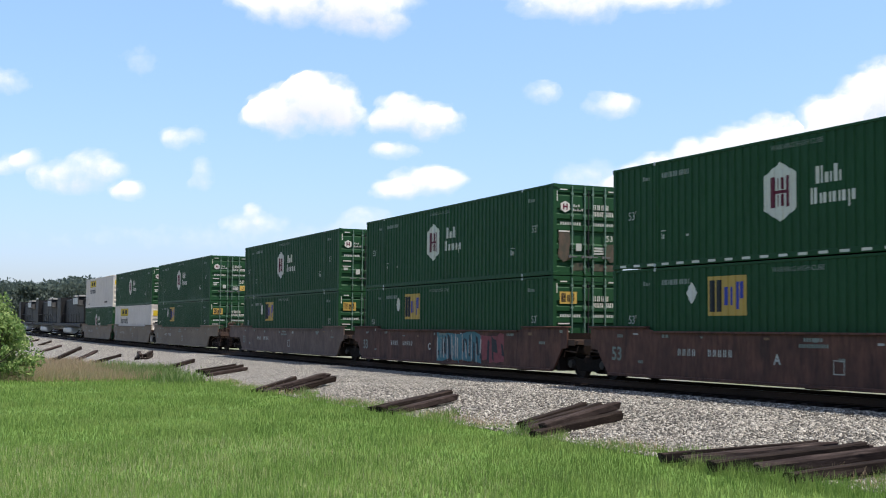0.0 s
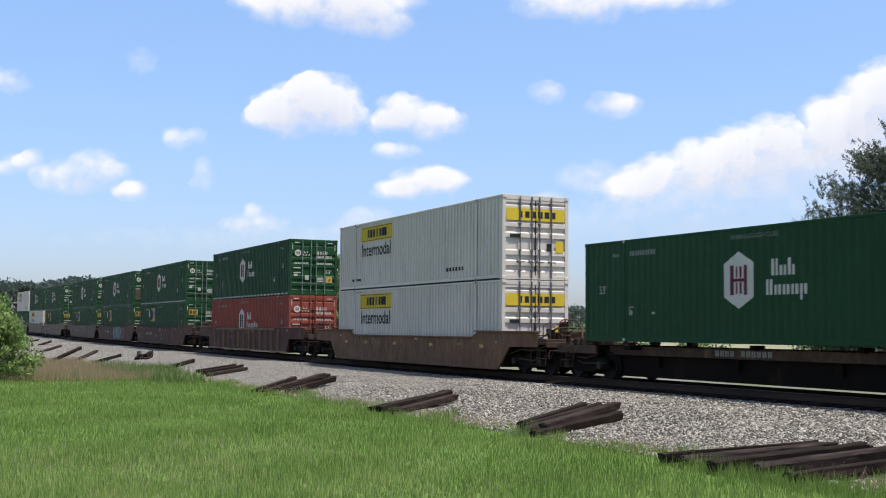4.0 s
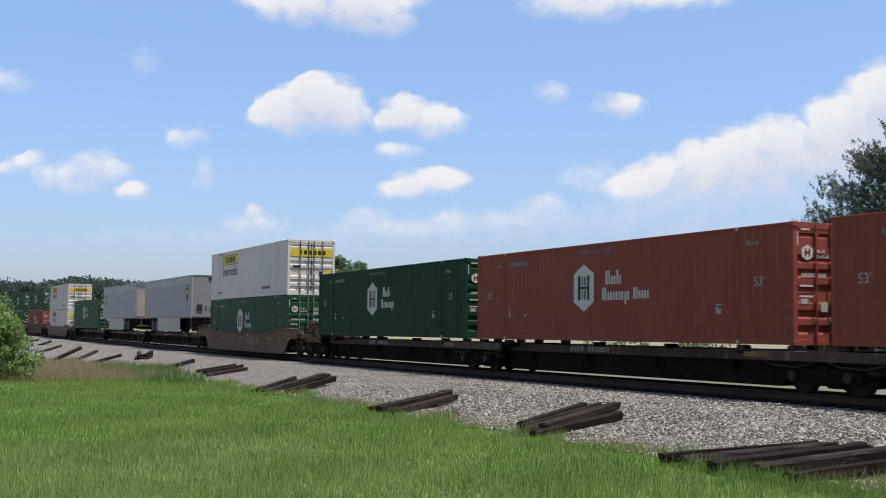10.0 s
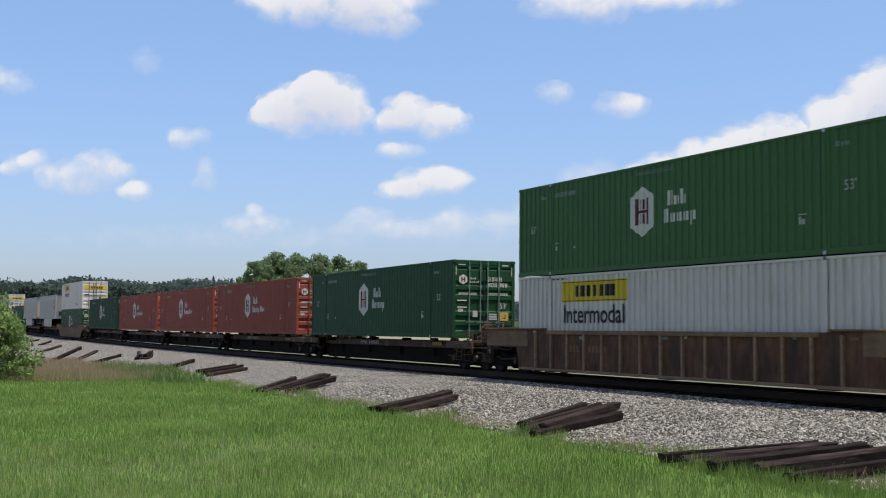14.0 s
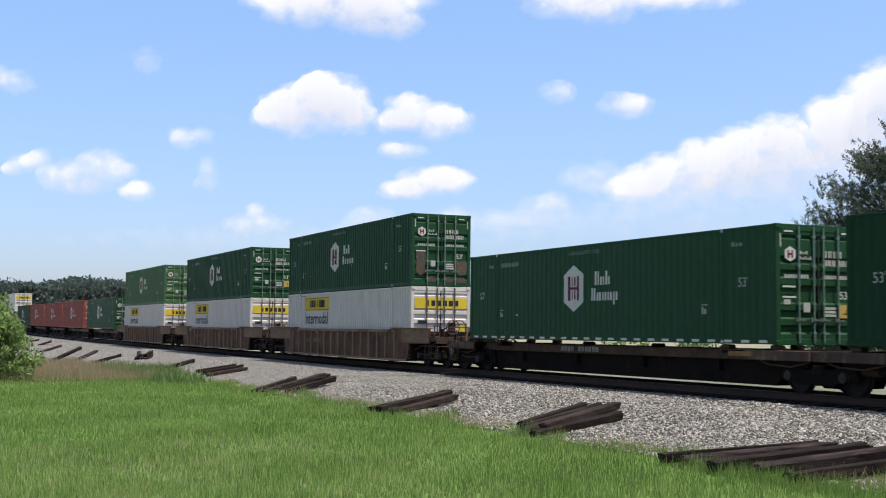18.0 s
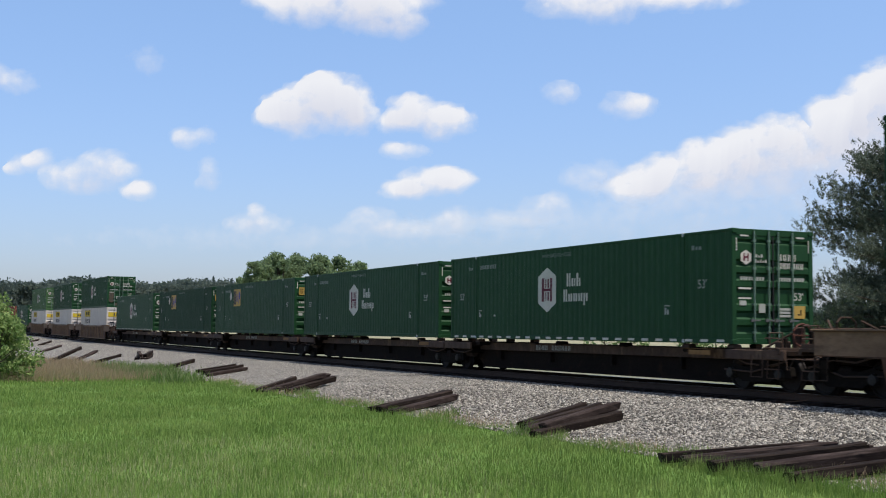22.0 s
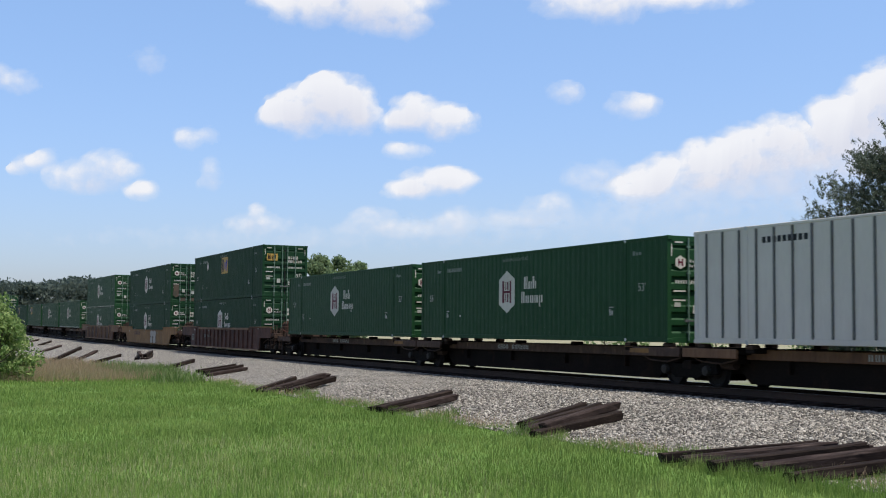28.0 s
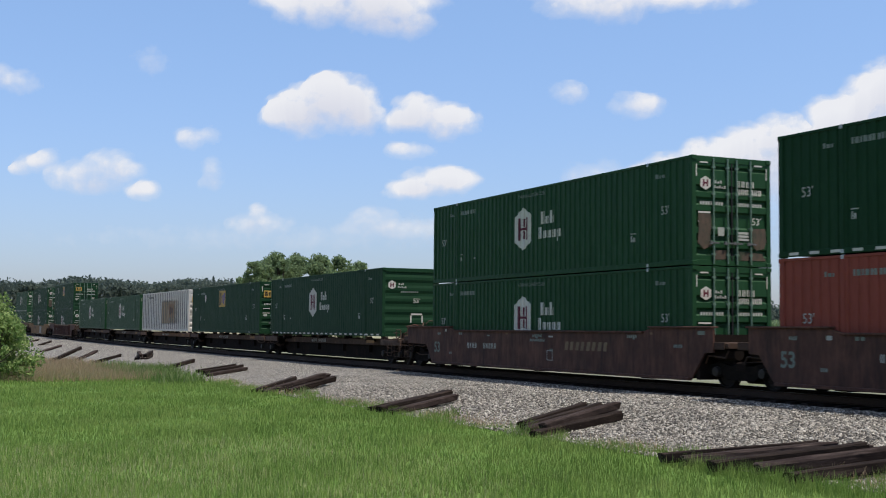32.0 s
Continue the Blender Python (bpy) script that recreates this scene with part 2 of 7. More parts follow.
RUST_PANEL = surface("rust_streaked_panel", (0.150, 0.070, 0.034), (0.058, 0.029, 0.017), 0.8, grain=5, wear=0.95, patch=0.9, bump=0.15, streak=(1.3, 1.3, 0.35), dirt=(0.034, 0.022, 0.016), dirt_at=(0.47, 0.66))
DOOR_RUST = surface("scoured_door_rust", (0.105, 0.066, 0.045), (0.050, 0.048, 0.034), 0.8, grain=7, wear=0.9, patch=3.0, bump=0.1, streak=(1.3, 1.3, 0.5), dirt=(0.016, 0.045, 0.020), dirt_at=(0.52, 0.66))
# dusty rust, lightened: the light on posts and lower edges is in this colour
POST_TAN = surface("lit_dusty_rust_post", (0.30, 0.188, 0.108), (0.15, 0.088, 0.050), 0.8, grain=11, wear=0.8, bump=0.1)
CHORD_TAN = surface("dusty_chord_paint", (0.225, 0.138, 0.078), (0.115, 0.068, 0.040), 0.8, grain=5, wear=0.9, patch=0.7, bump=0.1, streak=(0.6, 1.5, 1.5), dirt=(0.07, 0.043, 0.03))
CAP_STEEL = surface("dull_bearing_steel", (0.032, 0.027, 0.022), (0.022, 0.019, 0.016), 0.6, 0.3, grain=25, bump=0.1)
RUBBER = surface("tyre_rubber", (0.022, 0.022, 0.023), rough=0.85, grain=30, bump=0.1)
TRAILER_GREY = surface("blue_grey_trailer_paint", (0.205, 0.203, 0.200), (0.165, 0.163, 0.160), 0.4, grain=9, wear=0.4, bump=0.02, streak=(1.4, 1.4, 0.3), dirt=(0.22, 0.22, 0.21), dirt_at=(0.68, 0.95))
SKIRT = surface("pale_skirt_panel", (0.40, 0.37, 0.30), (0.32, 0.29, 0.23), 0.55, grain=9, wear=0.5, bump=0.02)
DOOR_BEIGE = surface("dusty_beige_shutter", (0.325, 0.285, 0.228), (0.25, 0.215, 0.17), 0.6, grain=9, wear=0.6, bump=0.02, dirt=(0.25, 0.20, 0.16))
BROWN_SHIELD = surface("brown_emblem", (0.055, 0.026, 0.012), rough=0.5, bump=0)
LOCO_BLACK = surface("grimy_black_paint", (0.018, 0.017, 0.016), (0.010, 0.010, 0.010), 0.6, grain=12, wear=0.7, bump=0.05, dirt=(0.045, 0.038, 0.03), spec=0.15)


# ---- ground: one sheet, with the line's bed modelled into it ----
def mesh_grid(name, rows, mat, smooth=True):
    """A sheet from equal rows of points."""
    n = len(rows[0])
    vs = [tuple(p) for r in rows for p in r]
    fs = [(i * n + j, i * n + j + 1, (i + 1) * n + j + 1, (i + 1) * n + j) for i in range(len(rows) - 1) for j in range(n - 1)]
    me = bpy.data.meshes.new(name)
    me.from_pydata(vs, [], fs)
    me.materials.append(mat)
    if smooth:
        me.shade_smooth()
    return me


def field_material():
    m = bpy.data.materials.new("field_grass")
    m.use_nodes = True
    nt = m.node_tree
    p = nt.nodes["Principled BSDF"]
    p.inputs["Roughness"].default_value = 0.95
    p.inputs["Specular IOR Level"].default_value = 0.1
    vec = nt.nodes.new("ShaderNodeTexCoord").outputs["Object"]
    big, mid, fine = noise_tex(nt, vec, 0.12, 4), noise_tex(nt, vec, 1.3, 5), noise_tex(nt, vec, 30, 4)
    col = mix(nt, ramp(nt, big, [(0.35, (0, 0, 0)), (0.7, (1, 1, 1))]), (0.21, 0.20, 0.125), (0.31, 0.28, 0.20))
    col = mix(nt, ramp(nt, mid, [(0.4, (0, 0, 0)), (0.75, (0.55, 0.55, 0.55))]), col, (0.13, 0.15, 0.065))
    col = mix(nt, ramp(nt, fine, [(0.4, (0, 0, 0)), (0.8, (0.6, 0.6, 0.6))]), col, (0.26, 0.24, 0.165))
    nt.links.new(col, p.inputs["Base Color"])
    b = nt.nodes.new("ShaderNodeBump")
    b.inputs["Strength"].default_value, b.inputs["Distance"].default_value = 0.6, 0.05
    nt.links.new(fine, b.inputs["Height"])
    nt.links.new(b.outputs[0], p.inputs["Normal"])
    return m


def ballast_material():
    m = bpy.data.materials.new("crushed_stone")
    m.use_nodes = True
    nt = m.node_tree
    p = nt.nodes["Principled BSDF"]
    p.inputs["Roughness"].default_value = 0.9
    vec = nt.nodes.new("ShaderNodeTexCoord").outputs["Object"]
    v = nt.nodes.new("ShaderNodeTexVoronoi")
    v.inputs["Scale"].default_value = 15.0
    nt.links.new(vec, v.inputs["Vector"])
    g = nt.nodes.new("ShaderNodeSeparateColor")
    nt.links.new(v.outputs["Color"], g.inputs[0])
    col = ramp(nt, g.outputs[0], [(0.0, (0.03, 0.026, 0.021)), (0.28, (0.075, 0.066, 0.054)), (0.6, (0.20, 0.18, 0.148)), (1.0, (0.48, 0.44, 0.37))])
    # shade in the gaps between stones is painted into the colour
    col = mix(nt, ramp(nt, v.outputs["Distance"], [(0.35, (0, 0, 0)), (0.75, (0.75, 0.75, 0.75))]), col, (0.05, 0.047, 0.044))
    big = noise_tex(nt, vec, 0.5, 4)
    col = mix(nt, ramp(nt, big, [(0.45, (0, 0, 0)), (0.8, (0.35, 0.35, 0.35))]), col, (0.19, 0.17, 0.14))
    nt.links.new(col, p.inputs["Base Color"])
    b = nt.nodes.new("ShaderNodeBump")
    b.invert = True
    b.inputs["Strength"].default_value, b.inputs["Distance"].default_value = 0.9, 0.03
    nt.links.new(v.outputs["Distance"], b.inputs["Height"])
    nt.links.new(b.outputs[0], p.inputs["Normal"])
    return m


FIELD, BALLAST = field_material(), ballast_material()
LAWN_EDGE = 6.75


def ground_z(s, left):
    """Height of the ground: the bed's section, and a lawn that is not quite even."""
    z = bed(left) + grade(s) - (0.03 if -4.5 < left < LAWN_EDGE else 0.0)
    if left > 7.5:
        z += 0.05 * noise.noise((s * 0.13, left * 0.13, 0.0)) + 0.02 * noise.noise((s * 0.6, left * 0.6, 3.0))
    return z


S_ROWS = [-1200, -700, -400, -250, -160, -110, -80, -60] + [x * 1.5 - 48 for x in range(90)] + [90, 100, 115, 130, 150, 180, 220, 270, 350, 480, 700, 1100, 1250]
LEFTS = [-3500, -1500, -700, -350, -180, -90, -45, -25, -14, -9, -6, -4.5, -2.9, 0.9, 2.0, 3.6, 5.2, 6.75, 7.4, 8.2] + [9 + 1.2 * i for i in range(20)] + [36, 45, 60, 100, 200, 400, 900, 1800, 3500]
rows = []
for s in S_ROWS:
    row = []
    for left in LEFTS:
        q = on_line(s, max(min(left, 400), -400))
        a = heading(s)
        far = left - max(min(left, 400), -400)
        row.append((q.x - math.sin(a) * far, q.y + math.cos(a) * far, ground_z(s, left)))
    rows.append(row)
LAWN_SOIL = surface("lawn_turf", (0.115, 0.190, 0.042), (0.090, 0.155, 0.034), 0.95, grain=6, wear=0.6, patch=0.25, bump=0.3, spec=0.1)
ground_mesh = mesh_grid("ground", rows, FIELD)
ground_mesh.materials.append(LAWN_SOIL)
n = len(LEFTS) - 1
for i, p in enumerate(ground_mesh.polygons):
    if LEFTS[i % n] > 6.7 and LEFTS[i % n] < 60 and -60 <= S_ROWS[i // n] < 34:
        p.material_index = 1
tagged(new("ground", ground_mesh), "mown green lawn and summer fields beside the railway", "ground", kind="structure")

# the ballast bed lies on the sheet
rows = []
for s in S_ROWS[3:-3]:
    row = []
    for k, left in enumerate((-7.6, -5.2, -4.5, -3.9, -1.3, 0.9, 2.0, 3.2, 4.4, 5.6, 6.4, 6.95)):
        edge = 0.35 * noise.noise((s * 0.35, 1.7, 0)) if k == 11 else 0.0
        edge += min(max(s - 22, 0) * 0.09, 3.2) if k >= 9 else 0.0
        q = on_line(s, left + edge)
        low = 0.10 if k in (0, 11) else 0.0
        row.append((q.x, q.y, bed(left + edge) + grade(s) - low + 0.02 * noise.noise((s * 0.8, left * 0.8, 8.0))))
    rows.append(row)
tagged(new("ballast_bed", mesh_grid("ballast_bed", rows, BALLAST)), "bed of pale grey crushed stone ballast", "ballast", kind="structure")

# a gravel strip with thin grass runs along the far side
GRAVEL = surface("grassy_gravel", (0.19, 0.18, 0.15), (0.11, 0.13, 0.055), 0.95, grain=9, wear=0.8, patch=0.35, bump=0.5, spec=0.1)
rows = []
for s in S_ROWS[3:-3]:
    row = []
    for k, left in enumerate((-26, -20, -14, -9, -7.4)):
        q = on_line(s, left + (1.2 * noise.noise((s * 0.2, left, 5.0)) if k == 0 else 0.0))
        row.append((q.x, q.y, bed(left) + grade(s) + (0.02 if 0 < k < 4 else -0.04)))
    rows.append(row)
tagged(new("gravel_strip", mesh_grid("gravel_strip", rows, GRAVEL)), "strip of grey gravel with thin grass beyond the track", "gravel", kind="structure")

# ---- rails and sleepers ----
GAUGE = 1.435
track = empty("railway_track", "single railway track with rusty rails on dark timber sleepers", "track", kind="structure")
RAIL_PROF = [(-0.075, 0.0), (0.075, 0.0), (0.075, 0.012), (0.012, 0.03), (0.010, 0.125), (0.036, 0.135), (0.036, 0.165), (0.028, 0.17), (-0.028, 0.17), (-0.036, 0.165), (-0.036, 0.135), (-0.010, 0.125), (-0.012, 0.03), (-0.075, 0.012)]
for left in (-W53 / 2 + GAUGE / 2 + 0.036, -W53 / 2 - GAUGE / 2 - 0.036):
    vs, fs = [], []
    ss = [-250 + 5.0 * i for i in range(150)]
    n = len(RAIL_PROF)
    for s in ss:
        for a, z in RAIL_PROF:
            q = on_line(s, left + a)
            vs.append((q.x, q.y, q.z + z))
    for i in range(len(ss) - 1):
        fs += [(i * n + j, i * n + (j + 1) % n, (i + 1) * n + (j + 1) % n, (i + 1) * n + j) for j in range(n)]
    r = Shape().add(vs, fs)
    me = r.mesh("rail", RUST)
    me.materials.append(TREAD)
    for p in me.polygons:
        if p.normal.z > 0.8 and max(me.vertices[v].co.z - grade(0) for v in p.vertices) > 0.16:
            p.material_index = 1
    ob = new("rail", me)
    ob.parent = track
    tagged(ob, "rusty rail with a polished head")

TIE_MESH = Shape().box(-1.3, 1.3, -0.115, 0.115, -0.18, 0.0, 0.015).mesh("sleeper", TIMBER)
rest = Shape()
k = 0
s = -40.0
while s < 420:
    q = on_line(s, -W53 / 2)
    m = Matrix.Translation((q.x, q.y, q.z - 0.005)) @ Matrix.Rotation(heading(s) + math.pi / 2 + random.uniform(-0.01, 0.01), 4, "Z")
    if -22 < s < 110:
        ob = new("sleeper", TIE_MESH)
        ob.parent, ob.matrix_basis = track, m
    else:
        rest.add([tuple(m @ v.co) for v in TIE_MESH.vertices], [tuple(p.vertices) for p in TIE_MESH.polygons])
    s += 0.53
tagged(part("sleeper_row", rest, TIMBER, track), kind="stuff")

# ---- old sleepers dumped on the ballast slope: x, y, z of the middle, turn, tilt ----
OLD_TIES = [
    Shape().box(-1.3, 1.3, -0.115, 0.115, -0.09, 0.09, 0.02).mesh("old_sleeper", TIMBER),
    Shape().box(-1.27, 1.27, -0.11, 0.11, -0.085, 0.085, 0.03).mesh("old_sleeper", OLD_TIMBER),
]
for me in OLD_TIES:      # worn edges and split ends
    bm = bmesh.new()
    bm.from_mesh(me)
    bmesh.ops.subdivide_edges(bm, edges=[e for e in bm.edges if e.calc_length() > 1.0], cuts=9)
    for v in bm.verts:
        k = 0.006 + 0.012 * (abs(v.co.x) > 1.2)
        v.co += Vector((random.uniform(-2, 2) * (abs(v.co.x) > 1.2), random.uniform(-1, 1), random.uniform(-1, 1))) * k
    bm.to_mesh(me)
    bm.free()


def pile(rows):
    for i, (x, y, z, turn, tilt) in enumerate(rows):
        ob = new("old_sleeper", OLD_TIES[i % 2])
        ob.matrix_basis = pose(x, y, z - 0.06, (17 * i) % 13 - 6, -tilt, turn)
        tagged(ob, "discarded dark weathered timber sleeper lying on the ballast slope", "sleeper", "old sleepers")


pile([(4.95, 20.46, -0.34, -2, 5.3), (5.18, 20.03, -0.32, 3, 5.7), (5.48, 19.42, -0.31, 10, 5.9), (6.02, 18.93, -0.29, 12, 6.0), (6.30, 18.22, -0.34, 15, 5.6), (5.66, 19.62, -0.33, 9, 5.8)])
pile([(2.70, 27.3, -0.27, 45, 8.0), (3.0, 26.4, -0.17, 44, 8.2), (-0.7, 33.0, -0.28, 44, 7.8), (-4.8, 42.4, -0.2, 50, 9.0), (-10.0, 56.0, -0.27, 58, 5.0)])
pile([(2.55, 27.96, -0.28, 52, 6.7), (2.80, 26.70, -0.25, 37, 9.7), (2.89, 26.02, -0.34, 40, 6.9)])
pile([(-0.90, 33.51, -0.32, 40, 8.2), (-0.45, 32.55, -0.34, 48, 7.5)])
pile([(-5.85, 43.04, -0.35, 66, 7.6), (-5.03, 41.98, -0.24, 41, 12.5), (-4.47, 42.15, -0.29, 59, 8.0)])
pile([(-10.62, 57.85, -0.28, 60, 4.7), (-9.51, 54.34, -0.31, 57, 5.3), (-13.45, 62.74, -0.26, 68, 7.7)])
pile([(-18.75, 75.6, -0.22, 100, 4.0), (-18.46, 75.7, -0.21, 103, 4.0), (-18.05, 75.5, -0.24, 97, 4.5), (-18.62, 75.5, 0.00, 106, 3.5), (-18.2, 75.9, -0.02, 95, 4.0)])
pile([(-20.20, 73.64, -0.32, 64, 9.6), (-21.90, 74.98, -0.22, 68, 15.5), (-22.95, 74.68, -0.10, 61, 18.5), (-32.01, 100.24, -0.22, 67, 11.7), (-38.94, 120.14, -0.06, 82, 8.1), (-45.09, 135.21, 0.01, 84, 5.1)])


# ---- containers: x runs forward, y to the near side, z up from the base ----
NEAR_Y = W53 / 2
POST_X = 6.058


def corrugation(pitch=0.29, depth=0.030):
    """(x, inset) along a side panel between the end posts."""
    pts = []
    x = -L53 / 2 + 0.14
    end = L53 / 2 - 0.14
    n = round((end - x) / pitch)
    pitch = (end - x) / n
    for i in range(n):
        a = x + i * pitch
        pts += [(a, 0.0), (a + pitch * 0.42, 0.0), (a + pitch * 0.50, depth), (a + pitch * 0.92, depth)]
    pts.append((end, 0.0))
    return pts


CORR = corrugation()
DEEP = corrugation(0.27, 0.048)
SOFT = corrugation(0.29, 0.009)
FLAT = [(-L53 / 2 + 0.14, 0.0), (L53 / 2 - 0.14, 0.0)]


def prof_depth(prof):
    return prof[2][1] if len(prof) > 2 else 0.0


def inset_at(prof, x):
    for (a, da), (b, db) in zip(prof, prof[1:]):
        if a <= x <= b:
            return da + (db - da) * (x - a) / max(b - a, 1e-6)
    return 0.0


def side_sheet(prof, y, z0, z1, sign):
    s = Shape()
    vs = []
    for x, d in prof:
        vs += [(x, sign * (y - d), z0), (x, sign * (y - d), z1)]
    s.add(vs, [(2 * i, 2 * i + 2, 2 * i + 3, 2 * i + 1) for i in range(len(prof) - 1)])
    return s


def cut(poly, x):
    """The lowest and highest z of a convex outline at x."""
    zs = []
    for (ax, az), (bx, bz) in zip(poly, poly[1:] + poly[:1]):
        if abs(bx - ax) < 1e-9:
            if abs(ax - x) < 1e-6:
                zs += [az, bz]
        elif min(ax, bx) - 1e-9 <= x <= max(ax, bx) + 1e-9:
            zs.append(az + (bz - az) * (x - ax) / (bx - ax))
    return min(zs), max(zs)


def decal(shape, poly, prof, y=NEAR_Y - 0.012, lift=0.004):
    """A painted shape that follows the near side's corrugation. poly: convex, (metres behind the front end, z)."""
    poly = [(L53 / 2 - a, z) for a, z in poly]
    lo, hi = min(p[0] for p in poly), max(p[0] for p in poly)
    xs = sorted({lo, hi, *[p[0] for p in poly], *[x for x, d in prof if lo < x < hi]})
    vs = []
    for x in xs:
        a, b = cut(poly, x)
        yy = y - inset_at(prof, x) + lift
        vs += [(x, yy, a), (x, yy, b)]
    return shape.add(vs, [(2 * i, 2 * i + 2, 2 * i + 3, 2 * i + 1) for i in range(len(xs) - 1)])


def rect(a, b, z0, z1):
    return [(a, z0), (b, z0), (b, z1), (a, z1)]


def bars(rows):
    """Plain bars in place of writing that stays unlettered: start, end, z0, z1, count."""
    out = []
    for a, b, z0, z1, n in rows:
        w = (b - a) / n
        for i in range(n):
            p, q, top = a + i * w, a + i * w + w * 0.72, z1 - (0.28 * (z1 - z0) if n < 7 and i else 0)
            out.append(rect(p, q, z0, top))
    return out


def word_bars(rows):
    """Pairs of thin upright bars in place of a painted name: start, end, base, top, and how far each pair reaches over or under the row."""
    out = []
    for a, b, z0, z1, reach in rows:
        w = (b - a) / len(reach)
        for i, r in enumerate(reach):
            lo, hi = z0 + min(r, 0.0), z1 + max(r, 0.0)
            p = a + i * w
            out.append(rect(p, p + w * 0.30, lo, hi))
            out.append(rect(p + w * 0.48, p + w * 0.78, z0, z1 if i % 2 else hi if r > 0 and i == 0 else z1))
    return out


def lettering(text, size, mat, bold=0.0):
    """Words as a flat mesh, in the xz plane seen from +y, starting at the origin and running to -x."""
    cu = bpy.data.curves.new("lettering", "FONT")
    cu.body, cu.size, cu.offset = text, size, bold
    ob = bpy.data.objects.new("lettering", cu)
    me = bpy.data.meshes.new_from_object(ob)
    bpy.data.objects.remove(ob)
    me.transform(Matrix(((-1, 0, 0, 0), (0, 0, 1, 0), (0, 1, 0, 0), (0, 0, 0, 1))))
    me.materials.clear()
    me.materials.append(mat)
    return me


TEXT_53_SIDE = lettering("53'", 0.33, DIM)
TEXT_HIGH = lettering("WARNING HIGH CUBE", 0.17, FAINT)
TEXT_53_DOOR = lettering("53'", 0.27, MARK)
TEXT_53_CAR = lettering("53", 0.52, FAINT, 0.012)
TEXT_UNIT = {u: lettering(u, 0.34, DIM, 0.01) for u in "AC"}
TEXT_INTERMODAL = lettering("Intermodal", 0.76, MARK_BLACK, 0.012)


def letter(name, me, parent, a, z, y=NEAR_Y - 0.006):
    """Lettering on a near side, a metres behind the front end."""
    ob = part(name, me, None, parent)
    ob.location = (L53 / 2 - a, y, z)
    return ob


def door_letter(name, me, parent, y, z, lift=0.01):
    ob = part(name, me, None, parent)
    ob.matrix_basis = pose(-L53 / 2 - lift, y, z, 0, 0, 90)
    return ob


def door_sheet(y0, y1, ribs):
    """A door leaf with pressed horizontal ribs, facing the rear."""
    prof = [(0.14, 0.0)]
    for z, h in ribs:
        prof += [(z, 0.0), (z + 0.05, 0.05), (z + h - 0.05, 0.05), (z + h, 0.0)]
    prof.append((H53 - 0.16, 0.0))
    s = Shape()
    vs = []
    x = -L53 / 2 + 0.012
    for z, d in prof:
        vs += [(x + d, y0, z), (x + d, y1, z)]
    n = len(prof)
    s.add(vs, [(2 * i, 2 * i + 1, 2 * i + 3, 2 * i + 2) for i in range(n - 1)])
    return s


RIBS = [(0.26, 0.22), (0.62, 0.22), (0.98, 0.46), (1.58, 0.22), (1.93, 0.20), (2.52, 0.12)]
BOX_MESHES = {}


